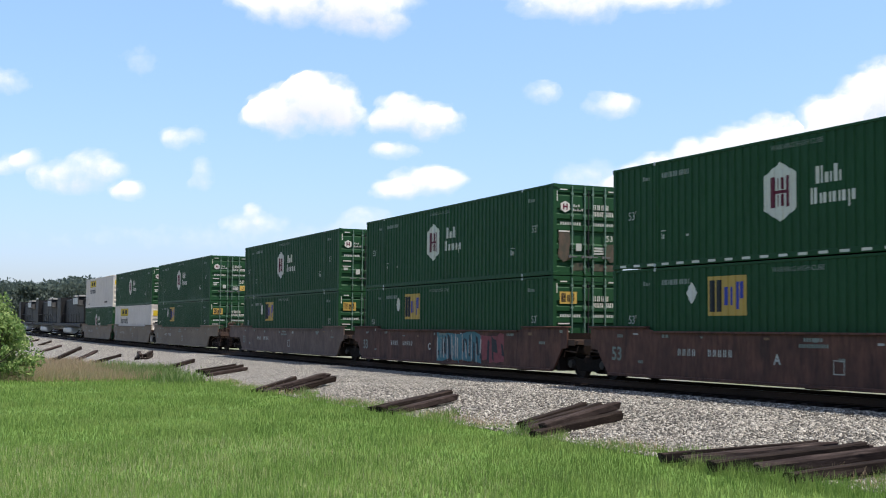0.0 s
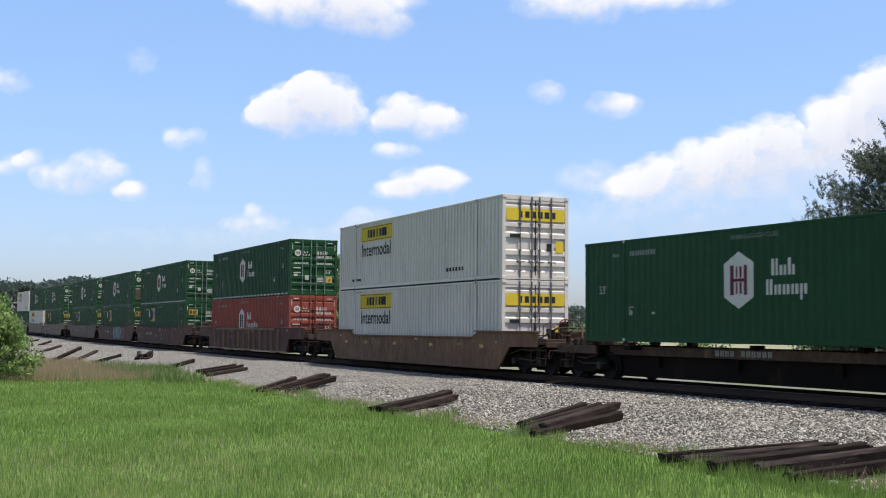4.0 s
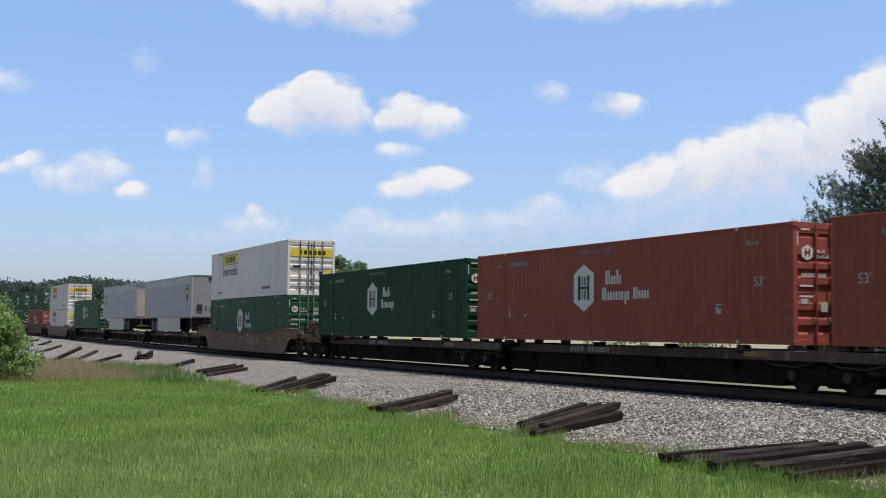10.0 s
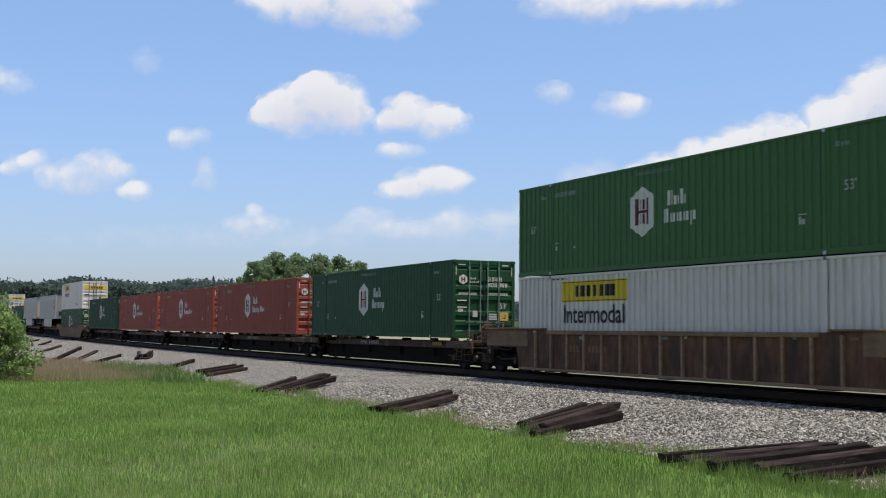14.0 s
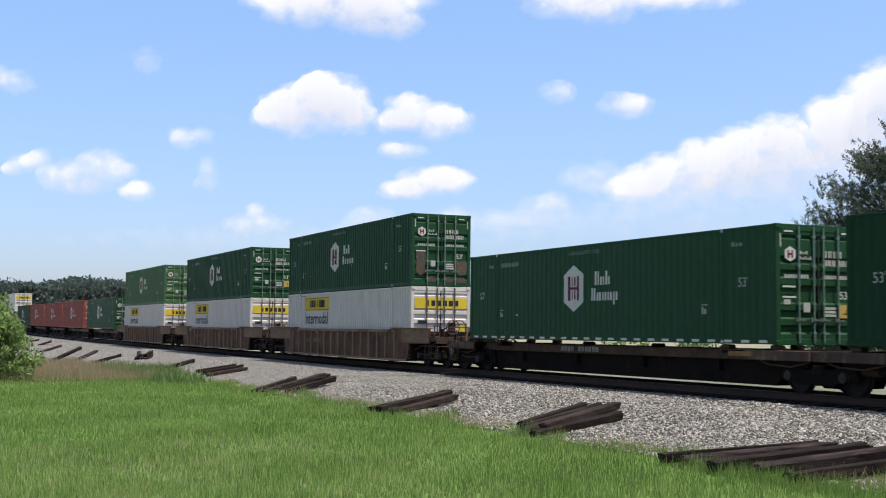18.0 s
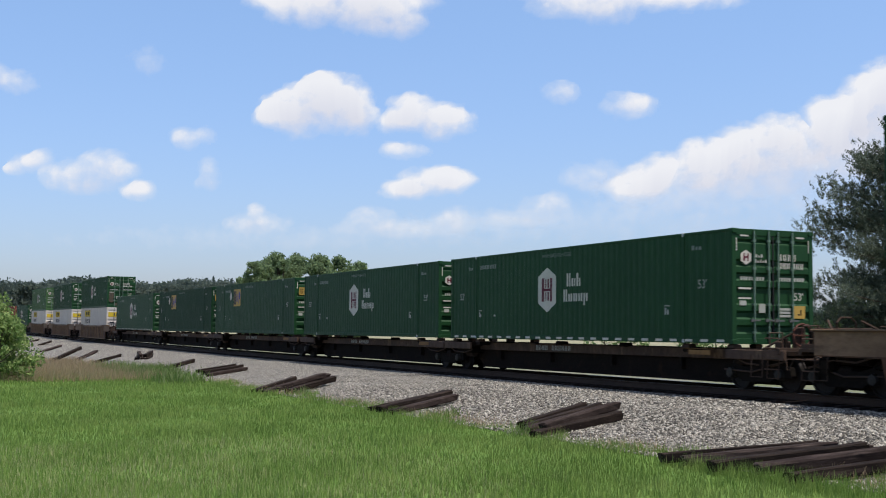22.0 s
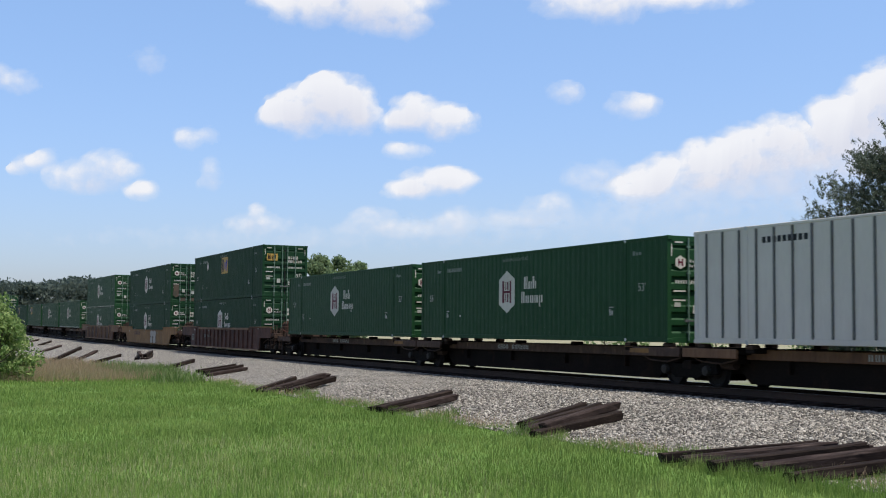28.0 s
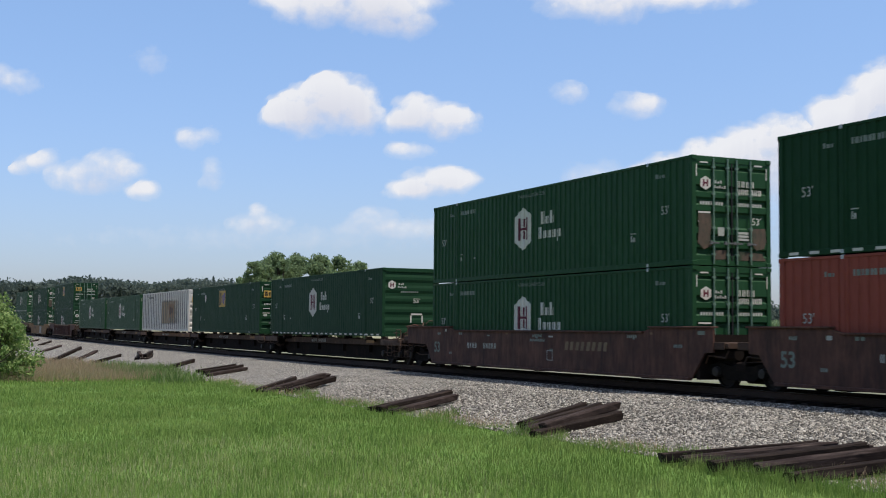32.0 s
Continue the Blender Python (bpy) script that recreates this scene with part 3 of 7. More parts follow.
def container(label, paint, prof=CORR, ribbed=False, dashes=False, rear="doors", bar_paint=None):
    """A 53-foot domestic container: posts, rails, corrugated sides, roof, doors and castings. Marks are added apart."""
    thing = empty("shipping_container", label, "container")
    key = (paint.name, prof_depth(prof), ribbed, dashes, rear)
    if key not in BOX_MESHES:
        M = {}
        hl, hw = L53 / 2, W53 / 2
        for nm, sg in (("near", 1), ("far", -1)):
            M["side_wall_" + nm] = side_sheet(prof, hw - 0.012, 0.14, H53 - 0.07, sg).mesh("side_wall", paint)
            M["top_rail_" + nm] = Shape().box(-hl + 0.1, hl - 0.1, sg * hw - (0.07 if sg > 0 else 0), sg * hw + (0 if sg > 0 else 0.07), H53 - 0.075, H53 - 0.005, 0.01).mesh("top_rail", paint)
            M["bottom_rail_" + nm] = Shape().box(-hl + 0.1, hl - 0.1, sg * hw - (0.06 if sg > 0 else 0), sg * hw + (0 if sg > 0 else 0.06), 0.015, 0.155, 0.012).mesh("bottom_rail", paint)
            # black strip along the lower edge, painting the shadow between stacked boxes
            M["rail_gap_shade_" + nm] = Shape().box(-hl + 0.2, hl - 0.2, sg * hw - (0.05 if sg > 0 else -0.004), sg * hw + (0.004 if sg > 0 else 0.05), -0.004, 0.05, 0.008).mesh("rail_foot", RUBBER)
        M["corner_post"] = Shape().box(-0.075, 0.075, -0.07, 0.07, 0.0, H53, 0.015).mesh("corner_post", paint)
        M["stacking_post"] = Shape().box(-0.06, 0.06, -0.02, 0.02, 0.0, H53 - 0.01, 0.008).mesh("stacking_post", paint)
        M["corner_casting"] = Shape().box(-0.09, 0.09, -0.085, 0.085, -0.06, 0.06, 0.02).mesh("corner_casting", paint)
        M["post_casting"] = Shape().box(-0.055, 0.055, -0.03, 0.03, -0.055, 0.055, 0.015).mesh("post_casting", BAR_DARK if paint is WHITE else STEEL)
        roof = Shape()
        n = 54
        vs = []
        for i in range(2 * n):
            x = -hl + 0.1 + (L53 - 0.2) * i / (2 * n - 1)
            z = H53 - 0.035 + (0.018 if (i // 2) % 2 else 0)
            vs += [(x, -hw + 0.06, z), (x, hw - 0.06, z)]
        roof.add(vs, [(2 * i, 2 * i + 1, 2 * i + 3, 2 * i + 2) for i in range(2 * n - 1)])
        M["roof"] = roof.mesh("roof", paint)
        M["floor_frame"] = Shape().box(-hl + 0.1, hl - 0.1, -hw + 0.05, hw - 0.05, 0.06, 0.13).mesh("floor_frame", GRIME)
        fw = Shape()
        k = 13
        vs = []
        for i in range(2 * k):
            z = 0.14 + (H53 - 0.25) * i / (2 * k - 1)
            d = 0.03 if (i // 2) % 2 else 0.0
            vs += [(hl - 0.03 - d, -hw + 0.12, z), (hl - 0.03 - d, hw - 0.12, z)]
        fw.add(vs, [(2 * i, 2 * i + 1, 2 * i + 3, 2 * i + 2) for i in range(2 * k - 1)])
        M["front_wall"] = fw.mesh("front_wall", paint)
        if rear == "doors":
            M["door_near"] = door_sheet(0.012, hw - 0.075, RIBS).mesh("door", paint)
            M["door_far"] = door_sheet(-hw + 0.075, -0.012, RIBS).mesh("door", paint)
            M["door_gasket"] = Shape().box(-hl - 0.004, -hl + 0.05, -0.016, 0.016, 0.145, H53 - 0.165).mesh("door_gasket", RUBBER)
            bar = Shape().tube((0, 0, 0.05), (0, 0, H53 - 0.05), 0.024, 8)
            for z in (0.3, 1.0, 1.9, 2.6):
                bar.box(-0.02, 0.045, -0.045, 0.045, z - 0.03, z + 0.03)
            M["locking_bar"] = bar.mesh("locking_bar", bar_paint or BAR_DARK)
            M["bar_handle"] = Shape().box(-0.02, 0.0, -0.26, 0.04, -0.02, 0.02).box(-0.03, 0.02, -0.04, 0.04, -0.04, 0.04).mesh("bar_handle", BAR_DARK)
        else:
            wall = Shape()
            vs = []
            k = 12
            for i in range(2 * k):
                z = 0.14 + (H53 - 0.3) * i / (2 * k - 1)
                d = 0.028 if (i // 2) % 2 else 0.0
                vs += [(-hl + 0.012 + d, -hw + 0.075, z), (-hl + 0.012 + d, hw - 0.075, z)]
            wall.add(vs, [(2 * i, 2 * i + 1, 2 * i + 3, 2 * i + 2) for i in range(2 * k - 1)])
            M["rear_wall"] = wall.mesh("rear_wall", paint)
        M["rear_header"] = Shape().box(-hl, -hl + 0.1, -hw + 0.07, hw - 0.07, H53 - 0.165, H53 - 0.005, 0.012).mesh("rear_header", paint)
        M["rear_sill"] = Shape().box(-hl, -hl + 0.1, -hw + 0.07, hw - 0.07, 0.005, 0.145, 0.012).mesh("rear_sill", paint)
        if ribbed:
            M["side_rib"] = Shape().box(-0.03, 0.03, 0, 0.035, 0.15, H53 - 0.08, 0.008).mesh("side_rib", BAR_DARK)
        BOX_MESHES[key] = M
    M = BOX_MESHES[key]
    hl, hw = L53 / 2, W53 / 2
    for nm, sg in (("near", 1), ("far", -1)):
        part("side_wall", M["side_wall_" + nm], None, thing)
        part("top_rail", M["top_rail_" + nm], None, thing)
        part("bottom_rail", M["bottom_rail_" + nm], None, thing)
        # the painted gap shadow goes only on the deep-ribbed white boxes
        if paint is WHITE and prof is DEEP:
            part("rail_foot", M["rail_gap_shade_" + nm], None, thing, "black strip that paints the shadow under the rail")
        for x in (-hl + 0.075, hl - 0.075):
            part("corner_post", M["corner_post"], None, thing).location = (x, sg * (hw - 0.07), 0)
            for z in (0.06, H53 - 0.058):
                part("corner_casting", M["corner_casting"], None, thing).location = (x - 0.01 * (1 if x < 0 else -1), sg * (hw - 0.078), z)
        for x in (-POST_X, POST_X):
            part("stacking_post", M["stacking_post"], None, thing).location = (x, sg * (hw - 0.016), 0)
            if sg > 0:
                for z in (0.065, H53 - 0.05):
                    part("post_casting", M["post_casting"], None, thing).location = (x, sg * (hw - 0.022), z)
    for nm in ("roof", "floor_frame", "front_wall", "rear_header", "rear_sill"):
        part(nm, M[nm], None, thing)
    if rear == "doors":
        for nm in ("near", "far"):
            part("door", M["door_" + nm], None, thing)
        part("door_gasket", M["door_gasket"], None, thing)
        for y in (0.62, 0.16, -0.14, -0.60):
            part("locking_bar", M["locking_bar"], None, thing).location = (-hl - 0.03, y, 0)
            part("bar_handle", M["bar_handle"], None, thing).location = (-hl - 0.05, y + 0.1, 0.60)
    else:
        part("rear_wall", M["rear_wall"], None, thing)
    if ribbed:
        for i in range(25):
            x = -hl + 0.5 + i * (L53 - 1.0) / 24
            part("side_rib", M["side_rib"], None, thing).location = (x, hw - 0.014, 0)
    return thing


MARK_MESHES = {}


def mark(thing, name, mat, polys, prof, label=""):
    key = (name, mat.name, prof_depth(prof), tuple(round(v, 3) for p in polys[:3] for q in p for v in q), len(polys))
    if 1 < len(polys) < 13:
        for p in polys:
            mark(thing, name, mat, [p], prof, label)
        return None
    if key not in MARK_MESHES:
        s = Shape()
        for p in polys:
            decal(s, p, prof)
        MARK_MESHES[key] = s.mesh(name, mat)
    return tagged(part(name, MARK_MESHES[key], None, thing, label), kind="stuff" if len(polys) > 1 else "")


def door_mark(thing, name, mat, rects, label=""):
    """Flat marks on the rear doors: near-side y, width towards the far side, z0, z1."""
    key = (name, mat.name, "door", tuple(rects))
    if 1 < len(rects) < 7:
        for r in rects:
            door_mark(thing, name, mat, [r], label)
        return None
    if key not in MARK_MESHES:
        s = Shape()
        x = -L53 / 2
        for y, w, z0, z1 in rects:
            s.add([(x, y, z0), (x, y - w, z0), (x, y - w, z1), (x, y, z1)], [(0, 1, 2, 3)])
        MARK_MESHES[key] = s.mesh(name, mat)
    return tagged(part(name, MARK_MESHES[key], None, thing, label), kind="stuff" if len(rects) > 1 else "")


HEX = [(7.0, 0.88), (7.56, 1.17), (7.56, 2.01), (7.0, 2.30), (6.44, 2.01), (6.44, 1.17)]


def common_marks(thing, prof, mat=MARK, n53=True):
    mark(thing, "side_marking", FAINT if mat is MARK else mat, bars([(2.30, 3.55, 2.42, 2.56, 10), (14.50, 14.95, 2.42, 2.54, 3), (1.45, 1.8, 2.42, 2.54, 3)]), prof)
    if mat is MARK:
        letter("warning_marking", TEXT_HIGH, thing, 6.7, 2.60)
    mark(thing, "marking_block", DIM if mat is MARK else mat, bars([(2.27, 2.46, 0.76, 0.93, 2), (13.3, 13.5, 0.76, 0.94, 2)]) + [rect(2.25, 2.48, 0.97, 0.995), rect(13.28, 13.52, 0.98, 1.005), rect(3.35, 3.5, 0.78, 0.84)], prof)
    if n53:
        letter("size_marking", TEXT_53_SIDE, thing, 0.75, 1.38)
        letter("size_marking", TEXT_53_SIDE, thing, 14.75, 1.42)


def door_shape(thing, name, mat, polys, label="", lift=0.0):
    """Flat outlines on the rear doors, as (y, z) pairs."""
    key = (name, mat.name, "outline", tuple(q for p in polys for q in p))
    if key not in MARK_MESHES:
        s = Shape()
        for p in polys:
            s.add([(-L53 / 2 - 0.002 - lift, y, z) for y, z in p], [tuple(range(len(p)))])
        MARK_MESHES[key] = s.mesh(name, mat)
    return part(name, MARK_MESHES[key], None, thing, label)


DOOR_HEX = [(0.86, 2.36), (0.695, 2.27), (0.695, 2.08), (0.86, 1.99), (1.025, 2.08), (1.025, 2.27)]


def door_hexagon(thing):
    door_shape(thing, "door_emblem", MARK, [DOOR_HEX], "white hexagon emblem")
    door_shape(thing, "door_emblem_mark", MARK_RED, [[(y, 2.08), (y - 0.05, 2.08), (y - 0.05, 2.27), (y, 2.27)] for y in (0.945, 0.825)] + [[(0.895, 2.15), (0.825, 2.15), (0.825, 2.20), (0.895, 2.20)]], "", 0.003)
    door_mark(thing, "door_bar", DIM, [(0.56 - 0.085 * i, 0.055, 2.18, 2.26 - 0.03 * (i % 2)) for i in range(3)] + [(0.58 - 0.08 * i, 0.05, 2.05, 2.13 - 0.03 * (i % 2)) for i in range(5)])


def door_marks(thing, emblem, mat=MARK):
    if emblem == "hexagon":
        door_hexagon(thing)
    elif emblem == "amber":
        door_mark(thing, "door_emblem", AMBER, [(1.05, 0.62, 2.02, 2.40)], "amber panel emblem")
        door_mark(thing, "door_emblem_mark", MARK_BLACK, [(1.0, 0.17, 2.07, 2.35), (0.78, 0.1, 2.07, 2.3), (0.62, 0.1, 2.1, 2.35)])
    code = [(-0.17 - 0.155 * i, 2.11, 2.28) for i in range(4)] + [(-0.17 - 0.135 * i - 0.03 * (i > 2), 1.91, 2.06) for i in range(6)]
    door_mark(thing, "door_code", mat, [(y - k, 0.032, a, b) for y, a, b in code for k in (0.0, 0.062)])
    door_mark(thing, "door_notice", DIM if mat is MARK else mat, [(1.04 - 0.085 * i, 0.06, 1.60, 1.69) for i in range(9)] + [(-0.16 - 0.085 * i, 0.06, 1.60, 1.69) for i in range(10)])
    # first two wide bars paint sunlit rib highlights, the upright corner bars are reflectors
    door_mark(thing, "door_reflector", MARK, [(1.10, 0.40, 1.375, 1.42), (1.10, 0.40, 1.13, 1.17), (1.17, 0.035, 2.34, 2.66), (-1.14, 0.035, 2.34, 2.66), (1.04, 0.26, 2.70, 2.74), (-0.75, 0.26, 2.70, 2.74)])
    door_mark(thing, "door_placard", AMBER, [(-0.66, 0.36, 0.66, 0.98)], "amber warning placard")
    door_mark(thing, "door_placard_mark", MARK_BLACK, [(-0.78, 0.13, 0.74, 0.78), (-0.86, 0.05, 0.78, 0.88)])
    door_mark(thing, "door_plate", DIM, [(-0.20, 0.36, 0.86 - 0.085 * i, 0.92 - 0.085 * i) for i in range(3)] + [(0.46, 0.20, 0.79, 1.02), (1.06, 0.20, 0.97, 1.09)])
    door_letter("door_size_marking", TEXT_53_DOOR, thing, -0.64, 1.12)


def door_rust(thing):
    """Brown scoured patches where forks and straps have rubbed the doors bare."""
    a = [(1.10, 1.36), (0.70, 1.36), (0.66, 1.10), (0.72, 0.78), (0.68, 0.52), (0.92, 0.42), (1.12, 0.60), (1.08, 0.95)]
    b = [(-0.62, 1.02), (-1.10, 1.04), (-1.14, 0.72), (-1.06, 0.50), (-0.80, 0.44), (-0.64, 0.62)]
    c = [(0.55, 0.40), (0.20, 0.42), (0.18, 0.18), (0.60, 0.16)]
    d = [(-0.17, 0.40), (-1.0, 0.36), (-1.12, 0.17), (-0.2, 0.16)]
    for p in (a, b, c, d):
        door_shape(thing, "rust_patch", DOOR_RUST, [tuple(p)], "brown scoured rust patch", -0.001)


def hexagon_box(paint=GREEN, words=2, dashes=False, rear="doors", rusty=False, prof=CORR, label="dark green corrugated steel shipping container with a white hexagon emblem"):
    c = container(label, paint, prof, dashes=dashes, rear=rear, bar_paint=RED if paint is RED else BAR_GREEN)
    mark(c, "emblem", MARK, [HEX], prof, "white hexagon emblem")
    ring = []
    for a, b, z0, z1 in ((6.68, 6.81, 1.22, 1.96), (6.89, 6.96, 1.25, 1.53), (6.89, 6.96, 1.65, 1.93), (7.04, 7.11, 1.25, 1.53), (7.04, 7.11, 1.65, 1.93), (7.19, 7.32, 1.22, 1.96), (6.81, 7.19, 1.55, 1.63)):
        ring.append(rect(a, b, z0, z1))
    s_key = ("emblem_bars", paint.name, prof_depth(prof))
    if s_key not in MARK_MESHES:
        s = Shape()
        for p in ring:
            decal(s, p, prof, lift=0.008)
        MARK_MESHES[s_key] = s.mesh("emblem_mark", MARK_RED if paint is not RED else MARK_BLACK)
    part("emblem_mark", MARK_MESHES[s_key], None, c)
    mark(c, "name_bar", MARK, word_bars([(8.2, 9.06, 1.66, 1.90, (0.16, 0.0, 0.16))]), prof, "")
    mark(c, "name_bar", MARK, word_bars([(8.0, 9.46, 1.20, 1.44, (0.13, 0.0, 0.0, 0.0, -0.13))]), prof, "")
    if words > 2:
        mark(c, "name_bar", MARK, word_bars([(9.62, 10.4, 1.22, 1.44, (0.1, 0.0, 0.0))]), prof, "")
    if dashes:
        if "dash" not in MARK_MESHES:
            MARK_MESHES["dash"] = Shape().box(-0.15, 0.15, NEAR_Y, NEAR_Y + 0.003, 0.05, 0.115).mesh("reflector_dash", MARK)
        for i in range(24):
            part("reflector_dash", MARK_MESHES["dash"], None, c).location = (L53 / 2 - 0.5 - 0.66 * i, 0, 0)
    common_marks(c, prof)
    if rusty:
        door_rust(c)
    if rear == "doors":
        door_marks(c, "hexagon")
    else:
        door_hexagon(c)
        door_mark(c, "door_notice", FAINT, [(0.45 - 0.09 * i, 0.065, 1.86, 1.92) for i in range(9)])
        door_mark(c, "door_plate", MARK, [(-0.02, 0.5, 0.92, 0.99), (0.02, 0.06, 0.6, 0.9), (-0.5, 0.06, 0.6, 0.9)])
        door_letter("door_size_marking", TEXT_53_DOOR, c, -0.1, 1.43)
    return c


def amber_box(shift=0.0, paint=GREEN, prof=CORR, label="dark green corrugated steel shipping container with an amber panel emblem"):
    c = container(label, paint, prof, bar_paint=RED if paint is RED else BAR_GREEN)
    mark(c, "emblem", AMBER, [rect(4.25 + shift, 5.75 + shift, 1.58, 2.58)], prof, "amber panel emblem")
    s_key = ("amber_bars", prof_depth(prof), shift)
    if s_key not in MARK_MESHES:
        s = Shape()
        for r in ((4.36, 4.54, 1.68, 2.48), (4.62, 4.80, 1.68, 2.48)):
            decal(s, rect(r[0] + shift, r[1] + shift, r[2], r[3]), prof, lift=0.008)
        MARK_MESHES[s_key] = s.mesh("emblem_mark", MARK_BLACK)
        s = Shape()
        for r in ((4.94, 5.06, 1.84, 2.3), (5.14, 5.26, 1.84, 2.3), (5.36, 5.48, 1.74, 2.42), (5.54, 5.64, 2.0, 2.42)):
            decal(s, rect(r[0] + shift, r[1] + shift, r[2], r[3]), prof, lift=0.008)
        MARK_MESHES[s_key + ("b",)] = s.mesh("emblem_mark", MARK_BLUE)
    part("emblem_mark", MARK_MESHES[s_key], None, c)
    part("emblem_mark", MARK_MESHES[s_key + ("b",)], None, c)
    mark(c, "diamond", MARK, [[(3.6, 1.9), (3.85, 2.18), (3.6, 2.46), (3.35, 2.18)]], prof, "white diamond")
    common_marks(c, prof)
    door_marks(c, "amber")
    return c


def yellow_box(prof=DEEP, label="white corrugated steel shipping container with a yellow name panel"):
    c = container(label, WHITE, prof)
    mark(c, "name_panel", YELLOW, [rect(2.7, 6.3, 2.04, 2.68)], prof, "yellow panel with dark bars")
    s_key = ("panel_bars", prof_depth(prof))
    if s_key not in MARK_MESHES:
        s = Shape()
        for i, (a, w) in enumerate(((3.45, 0.2), (3.78, 0.2), (4.14, 0.22), (4.46, 0.22), (4.78, 0.22), (5.10, 0.22), (5.40, 0.2))):
            decal(s, rect(a, a + w, 2.20, 2.54 if w > 0.1 else 2.28), prof, lift=0.008)
        for r in ((2.74, 6.26, 2.07, 2.09), (2.74, 6.26, 2.63, 2.65)):
            decal(s, rect(*r), prof, lift=0.008)
        MARK_MESHES[s_key] = s.mesh("name_mark", MARK_BLACK)
    part("name_mark", MARK_MESHES[s_key], None, c)
    letter("word_marking", TEXT_INTERMODAL, c, 2.8, 1.42)
    mark(c, "side_marking", MARK_BLACK, bars([(1.6, 2.8, 0.36, 0.46, 9), (11.5, 13.1, 0.42, 0.56, 12), (1.8, 3.0, 2.74, 2.79, 9)]), prof)
    door_mark(c, "door_name_panel", YELLOW, [(1.14, 2.28, 2.02, 2.44)], "yellow panel with dark bars")
    s_key = "yellow_door_bar"
    if s_key not in MARK_MESHES:
        s = Shape()
        x = -L53 / 2 - 0.004
        for y, w in ((0.62, 0.1), (0.42, 0.17), (0.18, 0.19), (-0.08, 0.19), (-0.34, 0.19), (-0.6, 0.17)):
            s.add([(x, y, 2.12), (x, y - w, 2.12), (x, y - w, 2.34), (x, y, 2.34)], [(0, 1, 2, 3)])
        MARK_MESHES[s_key] = s.mesh("door_name_mark", MARK_BLACK)
    part("door_name_mark", MARK_MESHES[s_key], None, c)
    door_mark(c, "door_placard", YELLOW, [(-0.78, 0.3, 0.95, 1.35)], "yellow warning placard")
    door_mark(c, "door_plate", MARK_BLACK, [(1.0, 0.4, 1.42, 1.55), (-0.42, 0.18, 1.0, 1.25)])
    return c


def ribbed_box(label="weathered light grey container with dark ribs and rust stains"):
    c = container(label, GREY, FLAT, ribbed=True)
    mark(c, "stain", STAIN, [rect(7.2, 13.7, 0.45, 2.3)], FLAT, "brown rust stain")
    part("emblem", decal(Shape(), rect(9.85, 11.5, 1.0, 1.98), FLAT, lift=0.008), surface("faded_brown_emblem", (0.17, 0.088, 0.04), (0.27, 0.17, 0.09), rough=0.7, grain=5, wear=0.9), c, "faded brown panel emblem")
    part("emblem_mark", decal(decal(Shape(), rect(10.15, 10.5, 1.2, 1.78), FLAT, lift=0.011), rect(10.75, 11.2, 1.3, 1.7), FLAT, lift=0.011), surface("dark_brown_mark", (0.09, 0.05, 0.03), rough=0.7, wear=0.8), c)
    mark(c, "side_marking", MARK_BLACK, bars([(2.6, 4.2, 2.45, 2.6, 9)]), FLAT)
    door_marks(c, "amber", MARK_BLACK)
    return c


def stain_material():
    """Rust that has run down the paint: thickest in the middle, broken and thinning out to the edges."""
    m = surface("rust_stain", (0.47, 0.37, 0.245), (0.31, 0.20, 0.11), 0.7, grain=3, wear=0.9, patch=0.6, bump=0, streak=(1.6, 1.6, 0.2))
    nt = m.node_tree
    tc = nt.nodes.new("ShaderNodeTexCoord")
    sep = nt.nodes.new("ShaderNodeSeparateXYZ")
    nt.links.new(tc.outputs["Generated"], sep.inputs[0])
    ex = ramp(nt, sep.outputs[0], [(0.0, (0, 0, 0)), (0.28, (0.75, 0.75, 0.75)), (0.42, (1, 1, 1)), (0.95, (1, 1, 1)), (1.0, (0, 0, 0))])
    ez = ramp(nt, sep.outputs[2], [(0.0, (0, 0, 0)), (0.10, (1, 1, 1)), (0.90, (0.9, 0.9, 0.9)), (1.0, (0, 0, 0))])
    n = ramp(nt, noise_tex(nt, tc.outputs["Object"], 1.6, 5, 0.65, (1.5, 1, 0.35)), [(0.3, (0.35, 0.35, 0.35)), (0.62, (1, 1, 1))])
    fac = mix(nt, 1.0, mix(nt, 1.0, ex, ez, "MULTIPLY"), n, "MULTIPLY")
    tr, mx = nt.nodes.new("ShaderNodeBsdfTransparent"), nt.nodes.new("ShaderNodeMixShader")
    nt.links.new(fac, mx.inputs[0])
    nt.links.new(tr.outputs[0], mx.inputs[1])
    nt.links.new(nt.nodes["Principled BSDF"].outputs[0], mx.inputs[2])
    nt.links.new(mx.outputs[0], nt.nodes["Material Output"].inputs[0])
    return m


STAIN = stain_material()


# ---- running gear ----
WHEEL_R = 0.42
AXLE = 0.89
TRUCK = {}
WHEELSETS = []      # (object, its place in its truck, metres from the unit's reference)


